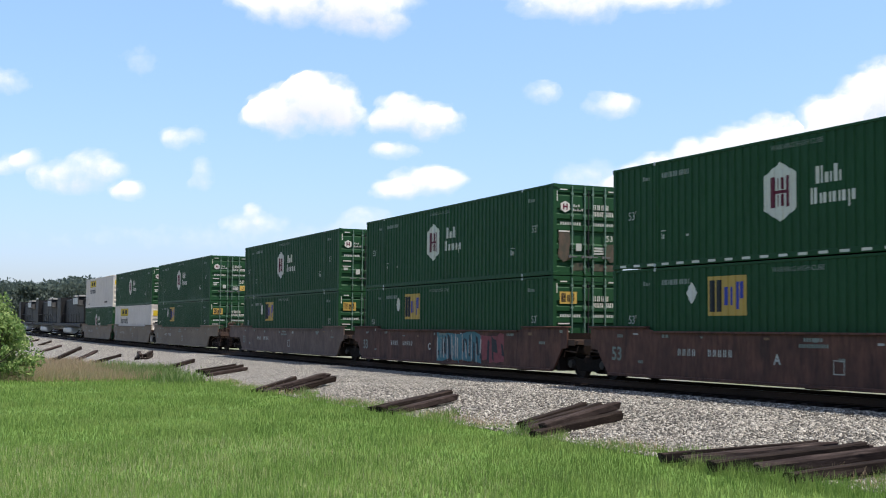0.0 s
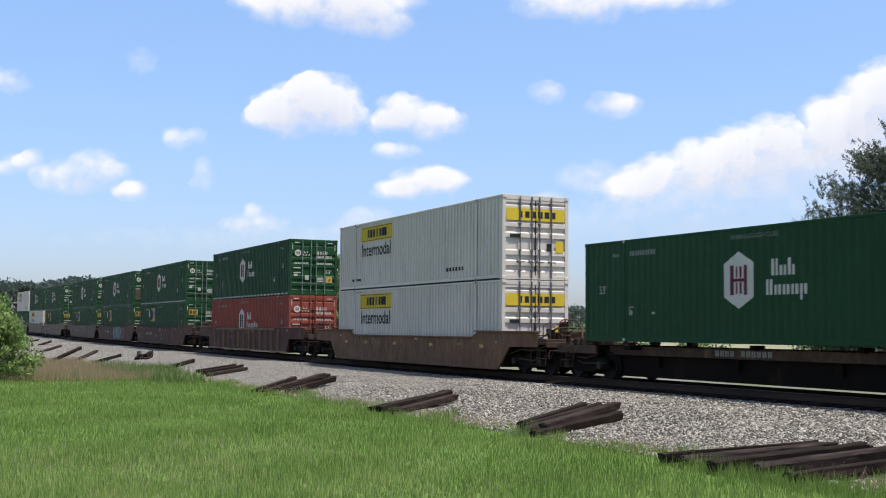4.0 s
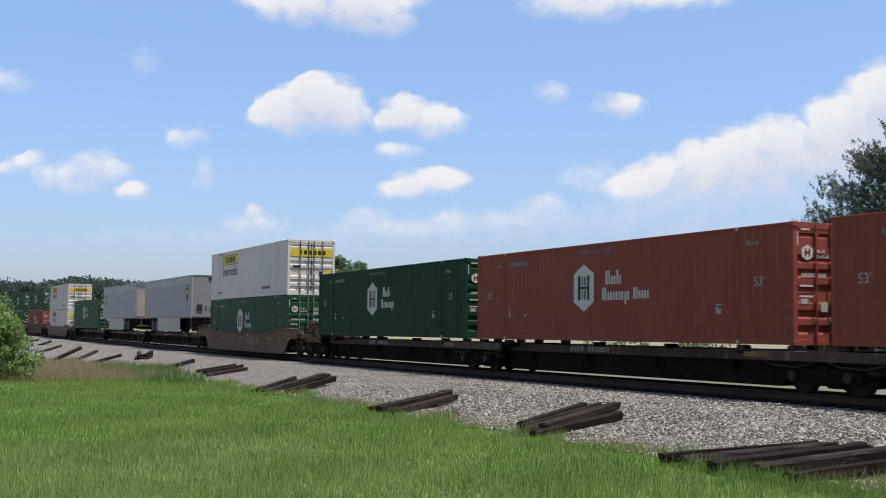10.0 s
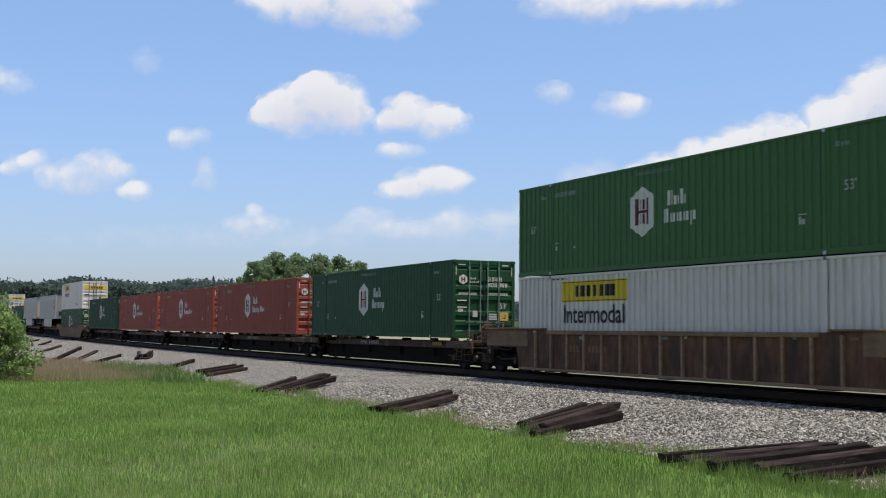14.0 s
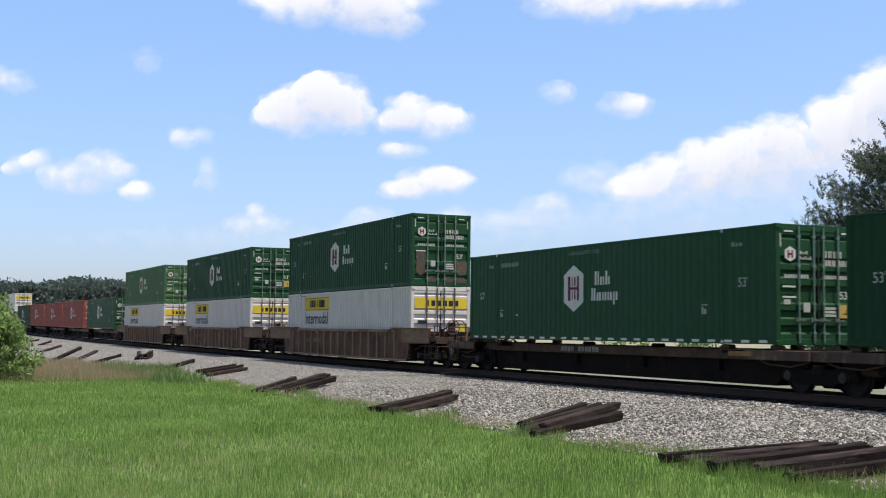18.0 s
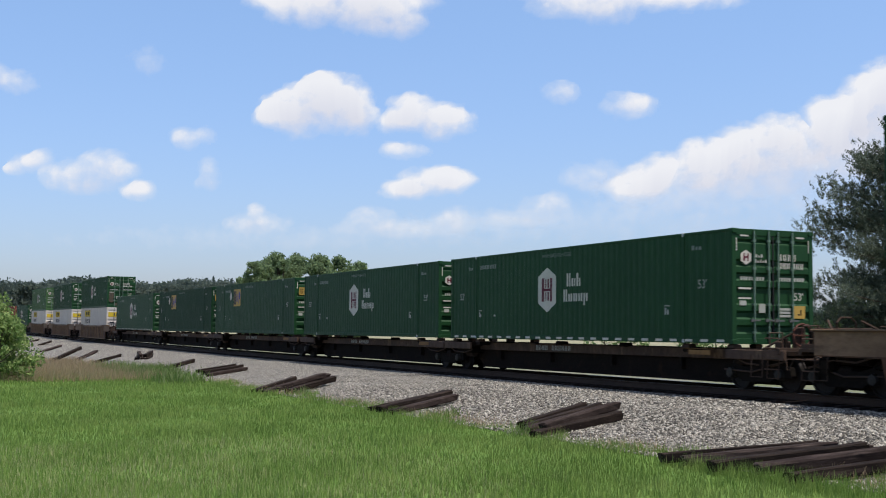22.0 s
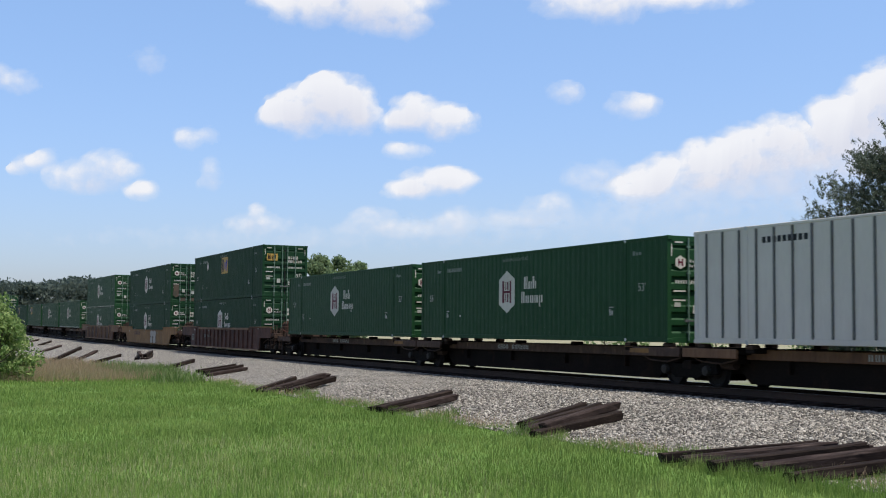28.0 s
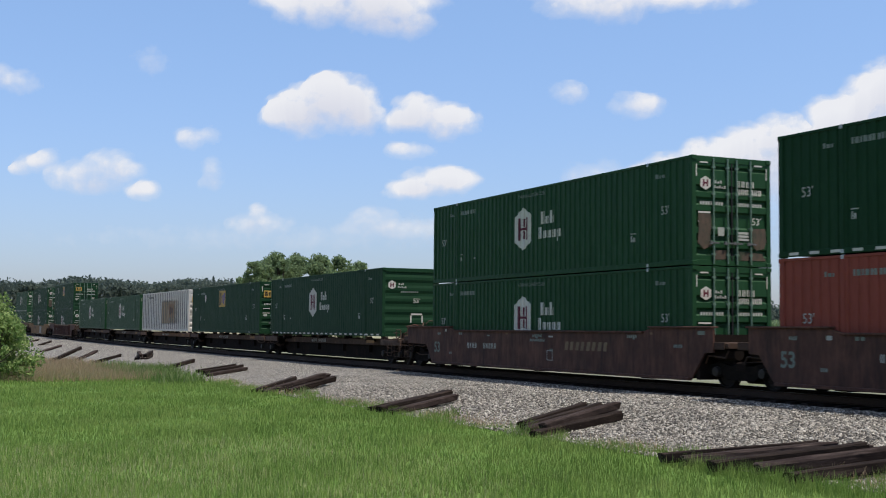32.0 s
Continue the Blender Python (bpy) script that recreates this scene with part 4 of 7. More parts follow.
def truck_meshes():
    side = Shape().plate([(-1.28, 0.36), (-1.22, 0.60), (-0.78, 0.66), (-0.45, 0.58), (0.45, 0.58), (0.78, 0.66), (1.22, 0.60), (1.28, 0.36), (1.05, 0.32), (0.72, 0.34), (0.50, 0.22), (-0.50, 0.22), (-0.72, 0.34), (-1.05, 0.32)], -0.07, 0.07)
    TRUCK["side_frame"] = side.mesh("side_frame", FRAME_DUST)
    bol = Shape().box(-0.2, 0.2, -1.1, 1.1, 0.42, 0.68, 0.04).box(-0.40, 0.40, -0.62, 0.62, 0.14, 0.62, 0.05)
    bol.box(-0.75, 0.75, -0.06, 0.06, 0.36, 0.44).tube((0, 0, 0.6), (0, 0, 0.8), 0.2, 14)
    TRUCK["truck"] = bol.mesh("truck", GRIME)
    sp = Shape()
    for dx in (-0.15, 0.0, 0.15):
        for k in range(5):
            sp.tube((dx, 0, 0.26 + k * 0.05), (dx, 0, 0.285 + k * 0.05), 0.06, 8)
    TRUCK["spring"] = sp.mesh("spring", RUST)
    w = Shape().tube((0, -0.95, 0), (0, 0.95, 0), 0.085, 10)
    prof = [(0.09, -0.09), (0.16, -0.08), (0.20, -0.02), (0.34, 0.0), (0.36, -0.05), (0.455, -0.075), (0.455, -0.045), (WHEEL_R, -0.03), (WHEEL_R - 0.005, 0.06), (0.37, 0.07), (0.35, 0.03), (0.20, 0.02), (0.16, 0.05), (0.09, 0.06)]
    for sg in (1, -1):
        w.lathe([(r, sg * y) for r, y in prof], (0, sg * 0.755, 0))
        w.box(0.22, 0.3, sg * 0.775 - 0.012, sg * 0.775 + 0.012, -0.03, 0.03)
    TRUCK["wheelset"] = w.mesh("wheelset", WHEEL_STEEL)
    TRUCK["bearing_cap"] = Shape().lathe([(0.04, 0.14), (0.12, 0.13), (0.14, 0.02), (0.14, -0.06)], (0, 0, 0), 14).mesh("bearing_cap", CAP_STEEL)


truck_meshes()


def truck(parent, x, axles=(-AXLE, AXLE)):
    """A freight truck under a car at x, with side frames, springs, bearing caps and wheelsets that turn."""
    t = part("truck", TRUCK["truck"], None, parent)
    t.location = (x, 0, 0)
    for y in (1.02, -1.02):
        part("side_frame", TRUCK["side_frame"], None, t).location = (0, y, 0)
        part("spring", TRUCK["spring"], None, t).location = (0, y, 0)
    for a in axles:
        w = part("wheelset", TRUCK["wheelset"], None, t)
        w.location = (a, 0, WHEEL_R)
        WHEELSETS.append((w, parent, Vector((a, 0, WHEEL_R)), x + a))
        part("bearing_cap", TRUCK["bearing_cap"], None, t).location = (a, 1.06, WHEEL_R)
    return t


def hoses(parent, x, d):
    """Coupler, air hose and cut lever at a car's end."""
    s = Shape().box(min(x, x + d * 0.75), max(x, x + d * 0.75), -0.09, 0.09, 0.76, 0.94, 0.02)
    s.box(min(x + d * 0.6, x + d * 0.95), max(x + d * 0.6, x + d * 0.95), -0.16, 0.16, 0.70, 0.98, 0.04)
    part("coupler", s, GRIME, parent)
    h = Shape().pipe([(x + d * 0.15, 0.4, 0.85), (x + d * 0.45, 0.42, 0.6), (x + d * 0.75, 0.4, 0.42), (x + d * 0.98, 0.36, 0.5)], 0.028)
    part("hose_coupling", Shape().box(min(x + d * 0.9, x + d * 1.05), max(x + d * 0.9, x + d * 1.05), 0.30, 0.42, 0.44, 0.56, 0.02), STEEL, part("air_hose", h, RUBBER, parent))
    l = Shape().pipe([(x + d * 0.4, 0.1, 0.98), (x + d * 0.2, 0.6, 0.8), (x + d * 0.2, 1.35, 0.8), (x + d * 0.28, 1.4, 0.55)], 0.014)
    part("cut_lever", l, RUST, parent)


def railing(parent, x, d, top, y=1.3):
    """Rungs and handrails at a car's end."""
    for z in (0.55, 0.8, 1.05, 1.28):
        part("rung", Shape().pipe([(x, y, z), (x + d * 0.05, y + 0.06, z), (x + d * 0.45, y + 0.06, z), (x + d * 0.5, y, z)], 0.016), FLANGE, parent)
    for yy in (1.2, -1.2):
        part("handrail", Shape().pipe([(x + d * 0.1, yy, top - 0.05), (x + d * 0.1, yy, top + 0.42), (x + d * 0.55, yy, top + 0.42), (x + d * 0.55, yy, top - 0.05)], 0.022), FLANGE, parent)
    part("end_rail", Shape().pipe([(x + d * 0.55, 0.9, top), (x + d * 0.55, 0.9, top + 0.36), (x + d * 0.55, -0.9, top + 0.36), (x + d * 0.55, -0.9, top)], 0.02), RUST, parent)
    part("step", Shape().pipe([(x + d * 0.1, y, 0.86), (x + d * 0.1, y + 0.05, 0.34), (x + d * 0.5, y + 0.05, 0.34), (x + d * 0.5, y, 0.86)], 0.016), RUST, parent)
    part("junction_box", Shape().box(x + d * 0.15 - 0.12, x + d * 0.15 + 0.12, 0.7, 1.0, top, top + 0.22, 0.02), RUST, parent)


def end_gear(parent, x, d, top):
    """Brackets, rods, valve boxes and braces crowded round a car's end."""
    X = lambda a, b: (min(x + d * a, x + d * b), max(x + d * a, x + d * b))
    part("striker", Shape().box(*X(0.35, 0.62), -0.55, 0.55, 0.72, 1.12, 0.03), GRIME, parent)
    part("end_beam", Shape().box(*X(0.50, 0.60), -1.34, 1.34, 0.90, 1.06, 0.015), RUST, parent)
    for y in (1.05, -1.05):
        part("brace", Shape().tube((x - d * 0.35, y, top + 0.02), (x + d * 0.5, y * 0.5, top + 0.55), 0.03, 6), RUST, parent)
        part("post", Shape().box(*X(0.42, 0.52), y - 0.05, y + 0.05, 0.95, top + 0.30, 0.01), GRIME, parent)
    part("valve_box", Shape().box(*X(-0.25, 0.05), 0.98, 1.26, 0.58, 0.84, 0.03).tube((x - d * 0.1, 1.0, 0.6), (x - d * 0.1, 1.24, 0.6), 0.1, 10), GRIME, parent)
    part("brake_rod", Shape().pipe([(x - d * 1.7, 1.12, 0.50), (x - d * 0.6, 1.16, 0.46), (x + d * 0.3, 1.1, 0.66)], 0.022), RUST, parent)
    part("grab_hoop", Shape().pipe([(x + d * 0.2, 0.55, top), (x + d * 0.2, 0.55, top + 0.5), (x + d * 0.2, 0.42, top + 0.62), (x + d * 0.2, 0.1, top + 0.62), (x + d * 0.2, -0.05, top + 0.5), (x + d * 0.2, -0.05, top)], 0.022), RUST, parent)
    part("stirrup", Shape().pipe([(x - d * 0.35, 1.38, 0.88), (x - d * 0.35, 1.40, 0.36), (x + d * 0.05, 1.40, 0.36), (x + d * 0.05, 1.38, 0.88)], 0.018), RUST, parent)


def brake_stand(parent, x, d, top):
    """A brake housing and its hand wheel."""
    part("brake_housing", Shape().box(x - 0.07, x + 0.07, 0.48, 0.76, top - 0.3, top + 0.55, 0.03), RUST, parent)
    n = 16
    pts = [(x + d * 0.12, 0.62 + 0.27 * math.cos(2 * math.pi * i / n), top + 0.36 + 0.27 * math.sin(2 * math.pi * i / n)) for i in range(n)]
    rim = part("brake_wheel", Shape().pipe(pts, 0.02, 6, True), BRAKE_RED, parent, "faded red brake wheel")
    for i in range(0, n, 4):
        part("spoke", Shape().tube(pts[i], (x + d * 0.12, 0.62, top + 0.36), 0.012, 5), BRAKE_RED, rim)


BRAKE_RED = surface("faded_red_paint", (0.13, 0.045, 0.03), (0.06, 0.028, 0.02), 0.7, grain=20, bump=0.1)


def spine_car(label, half_front, half_rear, trucks, ends, trim=FLANGE, number=True):
    """One unit of an articulated spine car: a deep centre beam, cross arms and pedestals that carry the container's feet."""
    c = empty("spine_car", label, "rail car")
    f, r = half_front, -half_rear
    beam = Shape().plate([(r + 1.4, 0.98), (f - 1.4, 0.98), (f - 1.4, 0.62), (f - 1.95, 0.13), (r + 1.95, 0.13), (r + 1.4, 0.62)], -0.62, 0.62)
    part("centre_beam", beam, GRIME, c)
    top = Shape().box(r + 2.0, f - 2.0, 0.62, 0.80, 0.74, 1.0, 0.015).box(r + 2.0, f - 2.0, -0.80, -0.62, 0.74, 1.0, 0.015)
    part("beam_flange", top, trim, c)
    for x in (-5.2, -1.8, 1.8, 5.2):
        part("beam_stiffener", Shape().box(x - 0.05, x + 0.05, 0.62, 0.76, 0.42, 0.84), GRIME, c)
    for x0, x1 in ((f - 2.2, f - 0.05), (r + 0.05, r + 2.2)):
        part("end_platform", Shape().box(x0, x1, -1.22, 1.22, 0.86, 0.99, 0.03), GRIME, c)
        part("end_box", Shape().box(min(x0, x1) + 0.25, max(x0, x1) - 0.75 if x0 > 0 else max(x0, x1) - 0.1, -1.12, 1.12, 0.62, 0.87, 0.04), GRIME, c)
        part("brake_cylinder", Shape().tube((x0 + 0.5, 0.86, 0.60), (x0 + 1.2, 0.86, 0.60), 0.13, 12).box(x0 + 0.6, x0 + 1.1, 0.8, 0.92, 0.6, 0.72), RUST, c)
        part("brake_pipe", Shape().pipe([(x0 + 0.1, 1.16, 0.74), (x0 + 0.7, 1.18, 0.62), (x0 + 1.5, 1.16, 0.66), (x0 + 2.0, 1.14, 0.8)], 0.022), RUST, c)
        part("end_sill", Shape().box(x0, x1, 1.22, 1.30, 0.76, 1.0, 0.015), trim, c)
    for x in (-7.9, -6.058, 6.058, 7.9):
        arm = Shape().box(x - 0.16, x + 0.16, -1.2, 1.2, 0.9, 1.015, 0.02)
        part("cross_arm", arm, GRIME, c)
        for y in (1.1, -1.1):
            part("pedestal", Shape().box(x - 0.14, x + 0.14, y - 0.13, y + 0.13, 1.0, 1.118, 0.03), RUST, c)
    for x in (-2.6, 1.0):
        part("guide_bracket", Shape().box(x - 0.1, x + 0.1, 0.6, 0.95, 0.98, 1.1, 0.02), GRIME, c)
    if number:
        s = Shape()
        for i in range(10):
            for k in (0.0, 0.085):
                x = 2.6 - i * 0.20 + (0 if i < 4 else -0.22) - k
                s.add([(x, 0.804, 0.80), (x, 0.804, 0.95), (x - 0.045, 0.804, 0.95), (x - 0.045, 0.804, 0.80)], [(0, 1, 2, 3)])
        part("number_marking", s, DIM, c, "white bars in place of a car number")
        part("warning_patch", Shape().box(-7.0, -5.9, 1.0, 1.235, 0.99, 1.0).box(-7.2, -6.3, 1.302, 1.306, 0.84, 0.96), CAR_YELLOW, c, "faded ochre warning patch")
    for x in trucks:
        truck(c, x)
    if "f" in ends:
        hoses(c, f - 0.1, 1)
        railing(c, f - 0.75, 1, 0.99, 1.25)
        end_gear(c, f - 0.75, 1, 0.99)
    if "r" in ends:
        hoses(c, r + 0.1, -1)
        railing(c, r + 0.75, -1, 0.99, 1.25)
        end_gear(c, r + 0.75, -1, 0.99)
        brake_stand(c, r + 0.3, -1, 1.0)
    return c


def well_car(label, half_front, half_rear, trucks, ends, paint=CAR_BROWN, ribs=0, cap=None, patches=(), name_bars=None, size_mark=True, raised=True, low=False, unit=""):
    """One unit of a well car: two deep side sills, floor beams, bulkheads and platforms over the trucks."""
    c = empty("well_car", label, "rail car")
    f, r = half_front, -half_rear
    lo, hi, up = (0.13, 1.16, 1.38) if low else (0.20, 1.40, 1.47 if ribs else 1.53)
    skin = RUST_PANEL if ribs and paint is CAR_TAN else paint
    tf, tr = max(max(trucks), f if "f" not in ends else 0), min(min(trucks), r if "r" not in ends else 0)
    a, b = (1.50, 1.36) if ribs else ((1.48, 0.8) if low else (1.50, 1.05))      # where the sills rise to clear the trucks
    for sg in (1, -1):
        out = [(r + 0.7, 0.9), (tr + b, 0.88), (tr + a, lo + 0.12), (tr + a + 0.12, lo), (tf - a - 0.12, lo), (tf - a, lo + 0.12), (tf - b, 0.88), (f - 0.7, 0.9), (f - 0.7, up), (6.4, up), (5.9, hi), (-5.9, hi), (-6.4, up), (r + 0.7, up)]
        if not raised:
            out = [(x, min(z, hi + 0.02)) for x, z in out]
        y0, y1 = (1.335, 1.395) if sg > 0 else (-1.395, -1.335)
        part("side_sill", Shape().plate(out, y0, y1), skin, c)
        yc = sg * 1.40
        part("top_chord", Shape().box(-6.0, 6.0, min(sg * 1.33, sg * 1.47), max(sg * 1.33, sg * 1.47), hi - (0.09 if ribs else 0.02), hi + 0.035, 0.012), cap or (CHORD_TAN if ribs else paint), c)
        # on ribbed or capped cars the pale tan paints a sunlit lower edge
        part("bottom_chord", Shape().box(tr + a + 0.15, tf - a - 0.15, min(sg * 1.33, sg * 1.46), max(sg * 1.33, sg * 1.46), lo - 0.03, lo + 0.05, 0.012), POST_TAN if cap or ribs else paint, c)
        for x0, x1 in ((6.3, f - 0.68), (r + 0.68, -6.3)):
            part("raised_chord", Shape().box(x0, x1, min(sg * 1.24, sg * 1.48), max(sg * 1.24, sg * 1.48), (up if raised else hi) - 0.01, (up if raised else hi) + 0.035, 0.012), cap or (CHORD_TAN if ribs else paint), c)
        if ribs and paint is CAR_TAN and sg > 0:
            for x0, x1 in ((7.3, f - 0.72), (r + 0.72, -7.3)):
                part("end_panel", Shape().box(x0, x1, 1.396, 1.404, 0.92, up - 0.02, 0.002), CHORD_TAN, c, "dusty tan end panel")
        if ribs:
            for i in range(ribs):
                x = -7.2 + 14.4 * (i + 0.5) / ribs
                # posts take the lightened tan, which stands in for light on them
                part("side_post", Shape().box(x - 0.042, x + 0.042, min(sg * 1.39, sg * 1.47), max(sg * 1.39, sg * 1.47), lo + 0.05, hi - 0.02, 0.012), POST_TAN if paint is not CAR_BROWN or cap else paint, c)
    for x in (-6.058, 0.0, 6.058):
        part("floor_beam", Shape().box(x - 0.25, x + 0.25, -1.34, 1.34, 0.14, 0.25, 0.01), GRIME, c)
    for x in (tf - 1.42, tr + 1.36):
        d = 1 if x > 0 else -1
        part("bulkhead", Shape().box(min(x - d * 0.1, x + d * 0.06), max(x - d * 0.1, x + d * 0.06), -1.335, 1.335, 0.2, hi - 0.04), GRIME, c)
    for x0, x1 in ((tf - 1.34, f - 0.2), (r + 0.2, tr + 1.34)):
        part("end_platform", Shape().box(x0, x1, -1.32, 1.32, 1.0, 1.16, 0.03).box(x0, x1, -0.4, 0.4, 0.60, 1.0), RUST, c)
        m = (x0 + x1) / 2
        part("air_reservoir", Shape().tube((m - 0.55, 0.95, 0.86), (m + 0.35, 0.95, 0.86), 0.15, 12), GRIME, c)
        part("brake_pipe", Shape().pipe([(x0 + 0.05, 1.25, 0.96), (m - 0.4, 1.26, 0.78), (m + 0.3, 1.24, 0.82), (x1 - 0.1, 1.2, 0.62)], 0.022), RUST, c)
        part("platform_edge", Shape().box(x0 + 0.1, x1 - 0.05, 1.32, 1.36, 0.98, 1.17, 0.01), RUST, c)
    for k in range(10):
        x = -8.2 + k * 1.66 + random.uniform(-0.7, 0.7)
        z = hi - random.uniform(0.10, 0.26) + (0.08 if abs(x) > 6.4 else 0.0)
        part("chord_patch", Shape().box(x, x + random.uniform(0.06, 0.30), 1.396, 1.400, z, z + random.uniform(0.04, 0.11)), (FAINT, CHORD_TAN, FAINT, FLANGE, DIM)[k % 5], c)
    for a in patches:
        part("reflector_patch", Shape().box(a, a + 0.30, 1.396, 1.400, 0.82, 0.93), AMBER, c, "yellow reflector patch")
    if name_bars:
        x0, w, n, mat = name_bars
        for i in range(n):
            x = x0 - i * w
            part("name_bar", Shape().add([(x, 1.401, 0.84), (x - 0.1 * w, 1.401, 1.10), (x - 0.4 * w, 1.401, 1.10), (x - 0.3 * w, 1.401, 0.84)], [(0, 1, 2, 3)]), mat, c, "tan bar in place of a name")
            part("name_bar", Shape().add([(x - 0.48 * w, 1.401, 0.84), (x - 0.58 * w, 1.401, 1.10), (x - 0.86 * w, 1.401, 1.10), (x - 0.76 * w, 1.401, 0.84)], [(0, 1, 2, 3)]), mat, c, "tan bar in place of a name")
    if size_mark:
        t = part("size_marking", TEXT_53_CAR, None, c)
        t.location = (tf - 1.8, 1.403, 0.62)
    s = Shape()
    for i in range(9):
        x = 4.9 - i * 0.20 - (0.45 if i > 3 else 0)
        for k in (0.0, 0.075):
            s.add([(x - k, 1.402, 0.80), (x - k, 1.402, 0.98), (x - k - 0.04, 1.402, 0.98), (x - k - 0.04, 1.402, 0.80)], [(0, 1, 2, 3)])
    if low and paint is CAR_YELLOW:
        part("number_panel", Shape().box(2.5, 5.0, 1.396, 1.4, 0.77, 1.01), CAR_BROWN, c, "dark brown number panel")
    tagged(part("number_marking", s, (FAINT if ribs else DIM) if size_mark else POST_TAN, c, "pale bars in place of a car number"), kind="stuff")
    if unit:
        part("unit_marking", TEXT_UNIT[unit], None, c, "white unit letter").location = (1.2, 1.403, 0.68)
    if size_mark and not ribs:
        for x, z, n, w in ((0.2, 1.22, 7, 0.09), (0.35, 1.08, 12, 0.08), (-0.9, 0.78, 3, 0.07), (tf - 2.1, 1.25, 4, 0.07), (5.6, 1.26, 2, 0.16), (-5.2, 1.24, 5, 0.1), (-7.4, 1.0, 4, 0.1), (tf - 3.1, 0.55, 3, 0.08)):
            s = Shape()
            for i in range(n):
                s.add([(x - i * w, 1.402, z), (x - i * w, 1.402, z + 0.085), (x - (i + 0.7) * w, 1.402, z + 0.085), (x - (i + 0.7) * w, 1.402, z)], [(0, 1, 2, 3)])
            tagged(part("stencil", s, FAINT, c, "small worn white stencil bars"), kind="stuff")
        part("stencil_frame", Shape().box(-1.05, -0.75, 1.398, 1.402, 0.50, 0.52).box(-1.05, -0.75, 1.398, 1.402, 0.80, 0.82).box(-1.07, -1.05, 1.398, 1.402, 0.50, 0.82).box(-0.75, -0.73, 1.398, 1.402, 0.50, 0.82), DIM, c)
    for x in trucks:
        truck(c, x)
    if "f" in ends:
        end_gear(c, f - 0.75, 1, 1.16)
    if "r" in ends:
        end_gear(c, r + 0.75, -1, 1.16)
    if "f" in ends:
        hoses(c, f - 0.2, 1)
        railing(c, f - 0.75, 1, 1.16)
    if "r" in ends:
        hoses(c, r + 0.2, -1)
        railing(c, r + 0.75, -1, 1.16)
        brake_stand(c, r + 0.35, -1, 1.16)
    return c


def graffiti(car, x0, x1, z0, z1, mats, n, seed):
    """Sprayed jagged strokes with no words, on a near sill."""
    r = random.Random(seed)
    if len(mats) > 1:
        m = 7
        top = [(x0 + (x1 - x0) * i / m, 1.4005, z1 - r.uniform(0.0, 0.16)) for i in range(m + 1)]
        low = [(x0 + (x1 - x0) * i / m, 1.4005, z0 + r.uniform(0.0, 0.16)) for i in range(m + 1)]
        quads = [(i, i + 1, m + 2 + i, m + 1 + i) for i in range(m)]
        part("graffiti_ground", Shape().add(top + low, quads), mats[0], car, "broad sprayed ground of the graffiti")
        mats = mats[1:]
    for k, mat in enumerate(mats):
        s = Shape()
        for i in range(n):
            w = abs(x1 - x0) / n * r.uniform(0.4, 1.1) * (0.9, 0.7, 0.35)[min(k, 2)]
            x = x0 + (x1 - x0) * (i + r.uniform(0.1, 0.9)) / n
            a, b = z0 + r.uniform(0, 0.35) * (z1 - z0), z1 - r.uniform(0, 0.35) * (z1 - z0)
            lean, lift = r.uniform(-0.5, 0.5) * w, 1.402 + 0.002 * k + 0.0002 * i
            s.add([(x - w / 2, lift, a), (x + w / 2, lift, a + 0.1 * (b - a)), (x + w / 2 + lean, lift, b), (x - w / 3 + lean, lift, b - 0.12 * (b - a))], [(0, 1, 2, 3)])
        tagged(part("graffiti", s, mat, car, "sprayed graffiti strokes"), kind="stuff")
    return car


def bubble_graffiti(car, x0, z0, z1):
    """Fat pale bubbles with black outlines sprayed on a near sill."""
    def blob(cx, cz, rx, rz, grow, lift):
        s, n = Shape(), 18
        pts = []
        for i in range(n):
            a = 2 * math.pi * i / n
            c, q = math.cos(a), math.sin(a)
            pts.append((cx + (rx + grow) * math.copysign(abs(c) ** 0.6, c), lift, cz + (rz + grow) * math.copysign(abs(q) ** 0.6, q)))
        return s.add(pts, [tuple(range(n))])
    m, h = (z0 + z1) / 2, (z1 - z0) / 4
    for k, (dx, cz, rx, rz) in enumerate(((0.0, m + h, 0.42, h), (0.05, m - h, 0.36, h), (-0.82, m + h * 0.9, 0.44, h * 1.05), (-0.86, m - h, 0.40, h), (-1.45, m - 0.1, 0.16, h * 1.5))):
        part("graffiti_outline", blob(x0 + 1.25 * dx, cz, 1.2 * rx, rz, 0.045, 1.402 + 0.001 * k), MARK_BLACK, car, "black sprayed outline")
        part("graffiti", blob(x0 + 1.25 * dx, cz, 1.2 * rx, rz, 0.0, 1.409 + 0.001 * k), PALE_SPRAY if k < 4 else CAR_YELLOW, car, "pale grey sprayed bubble")
    return car


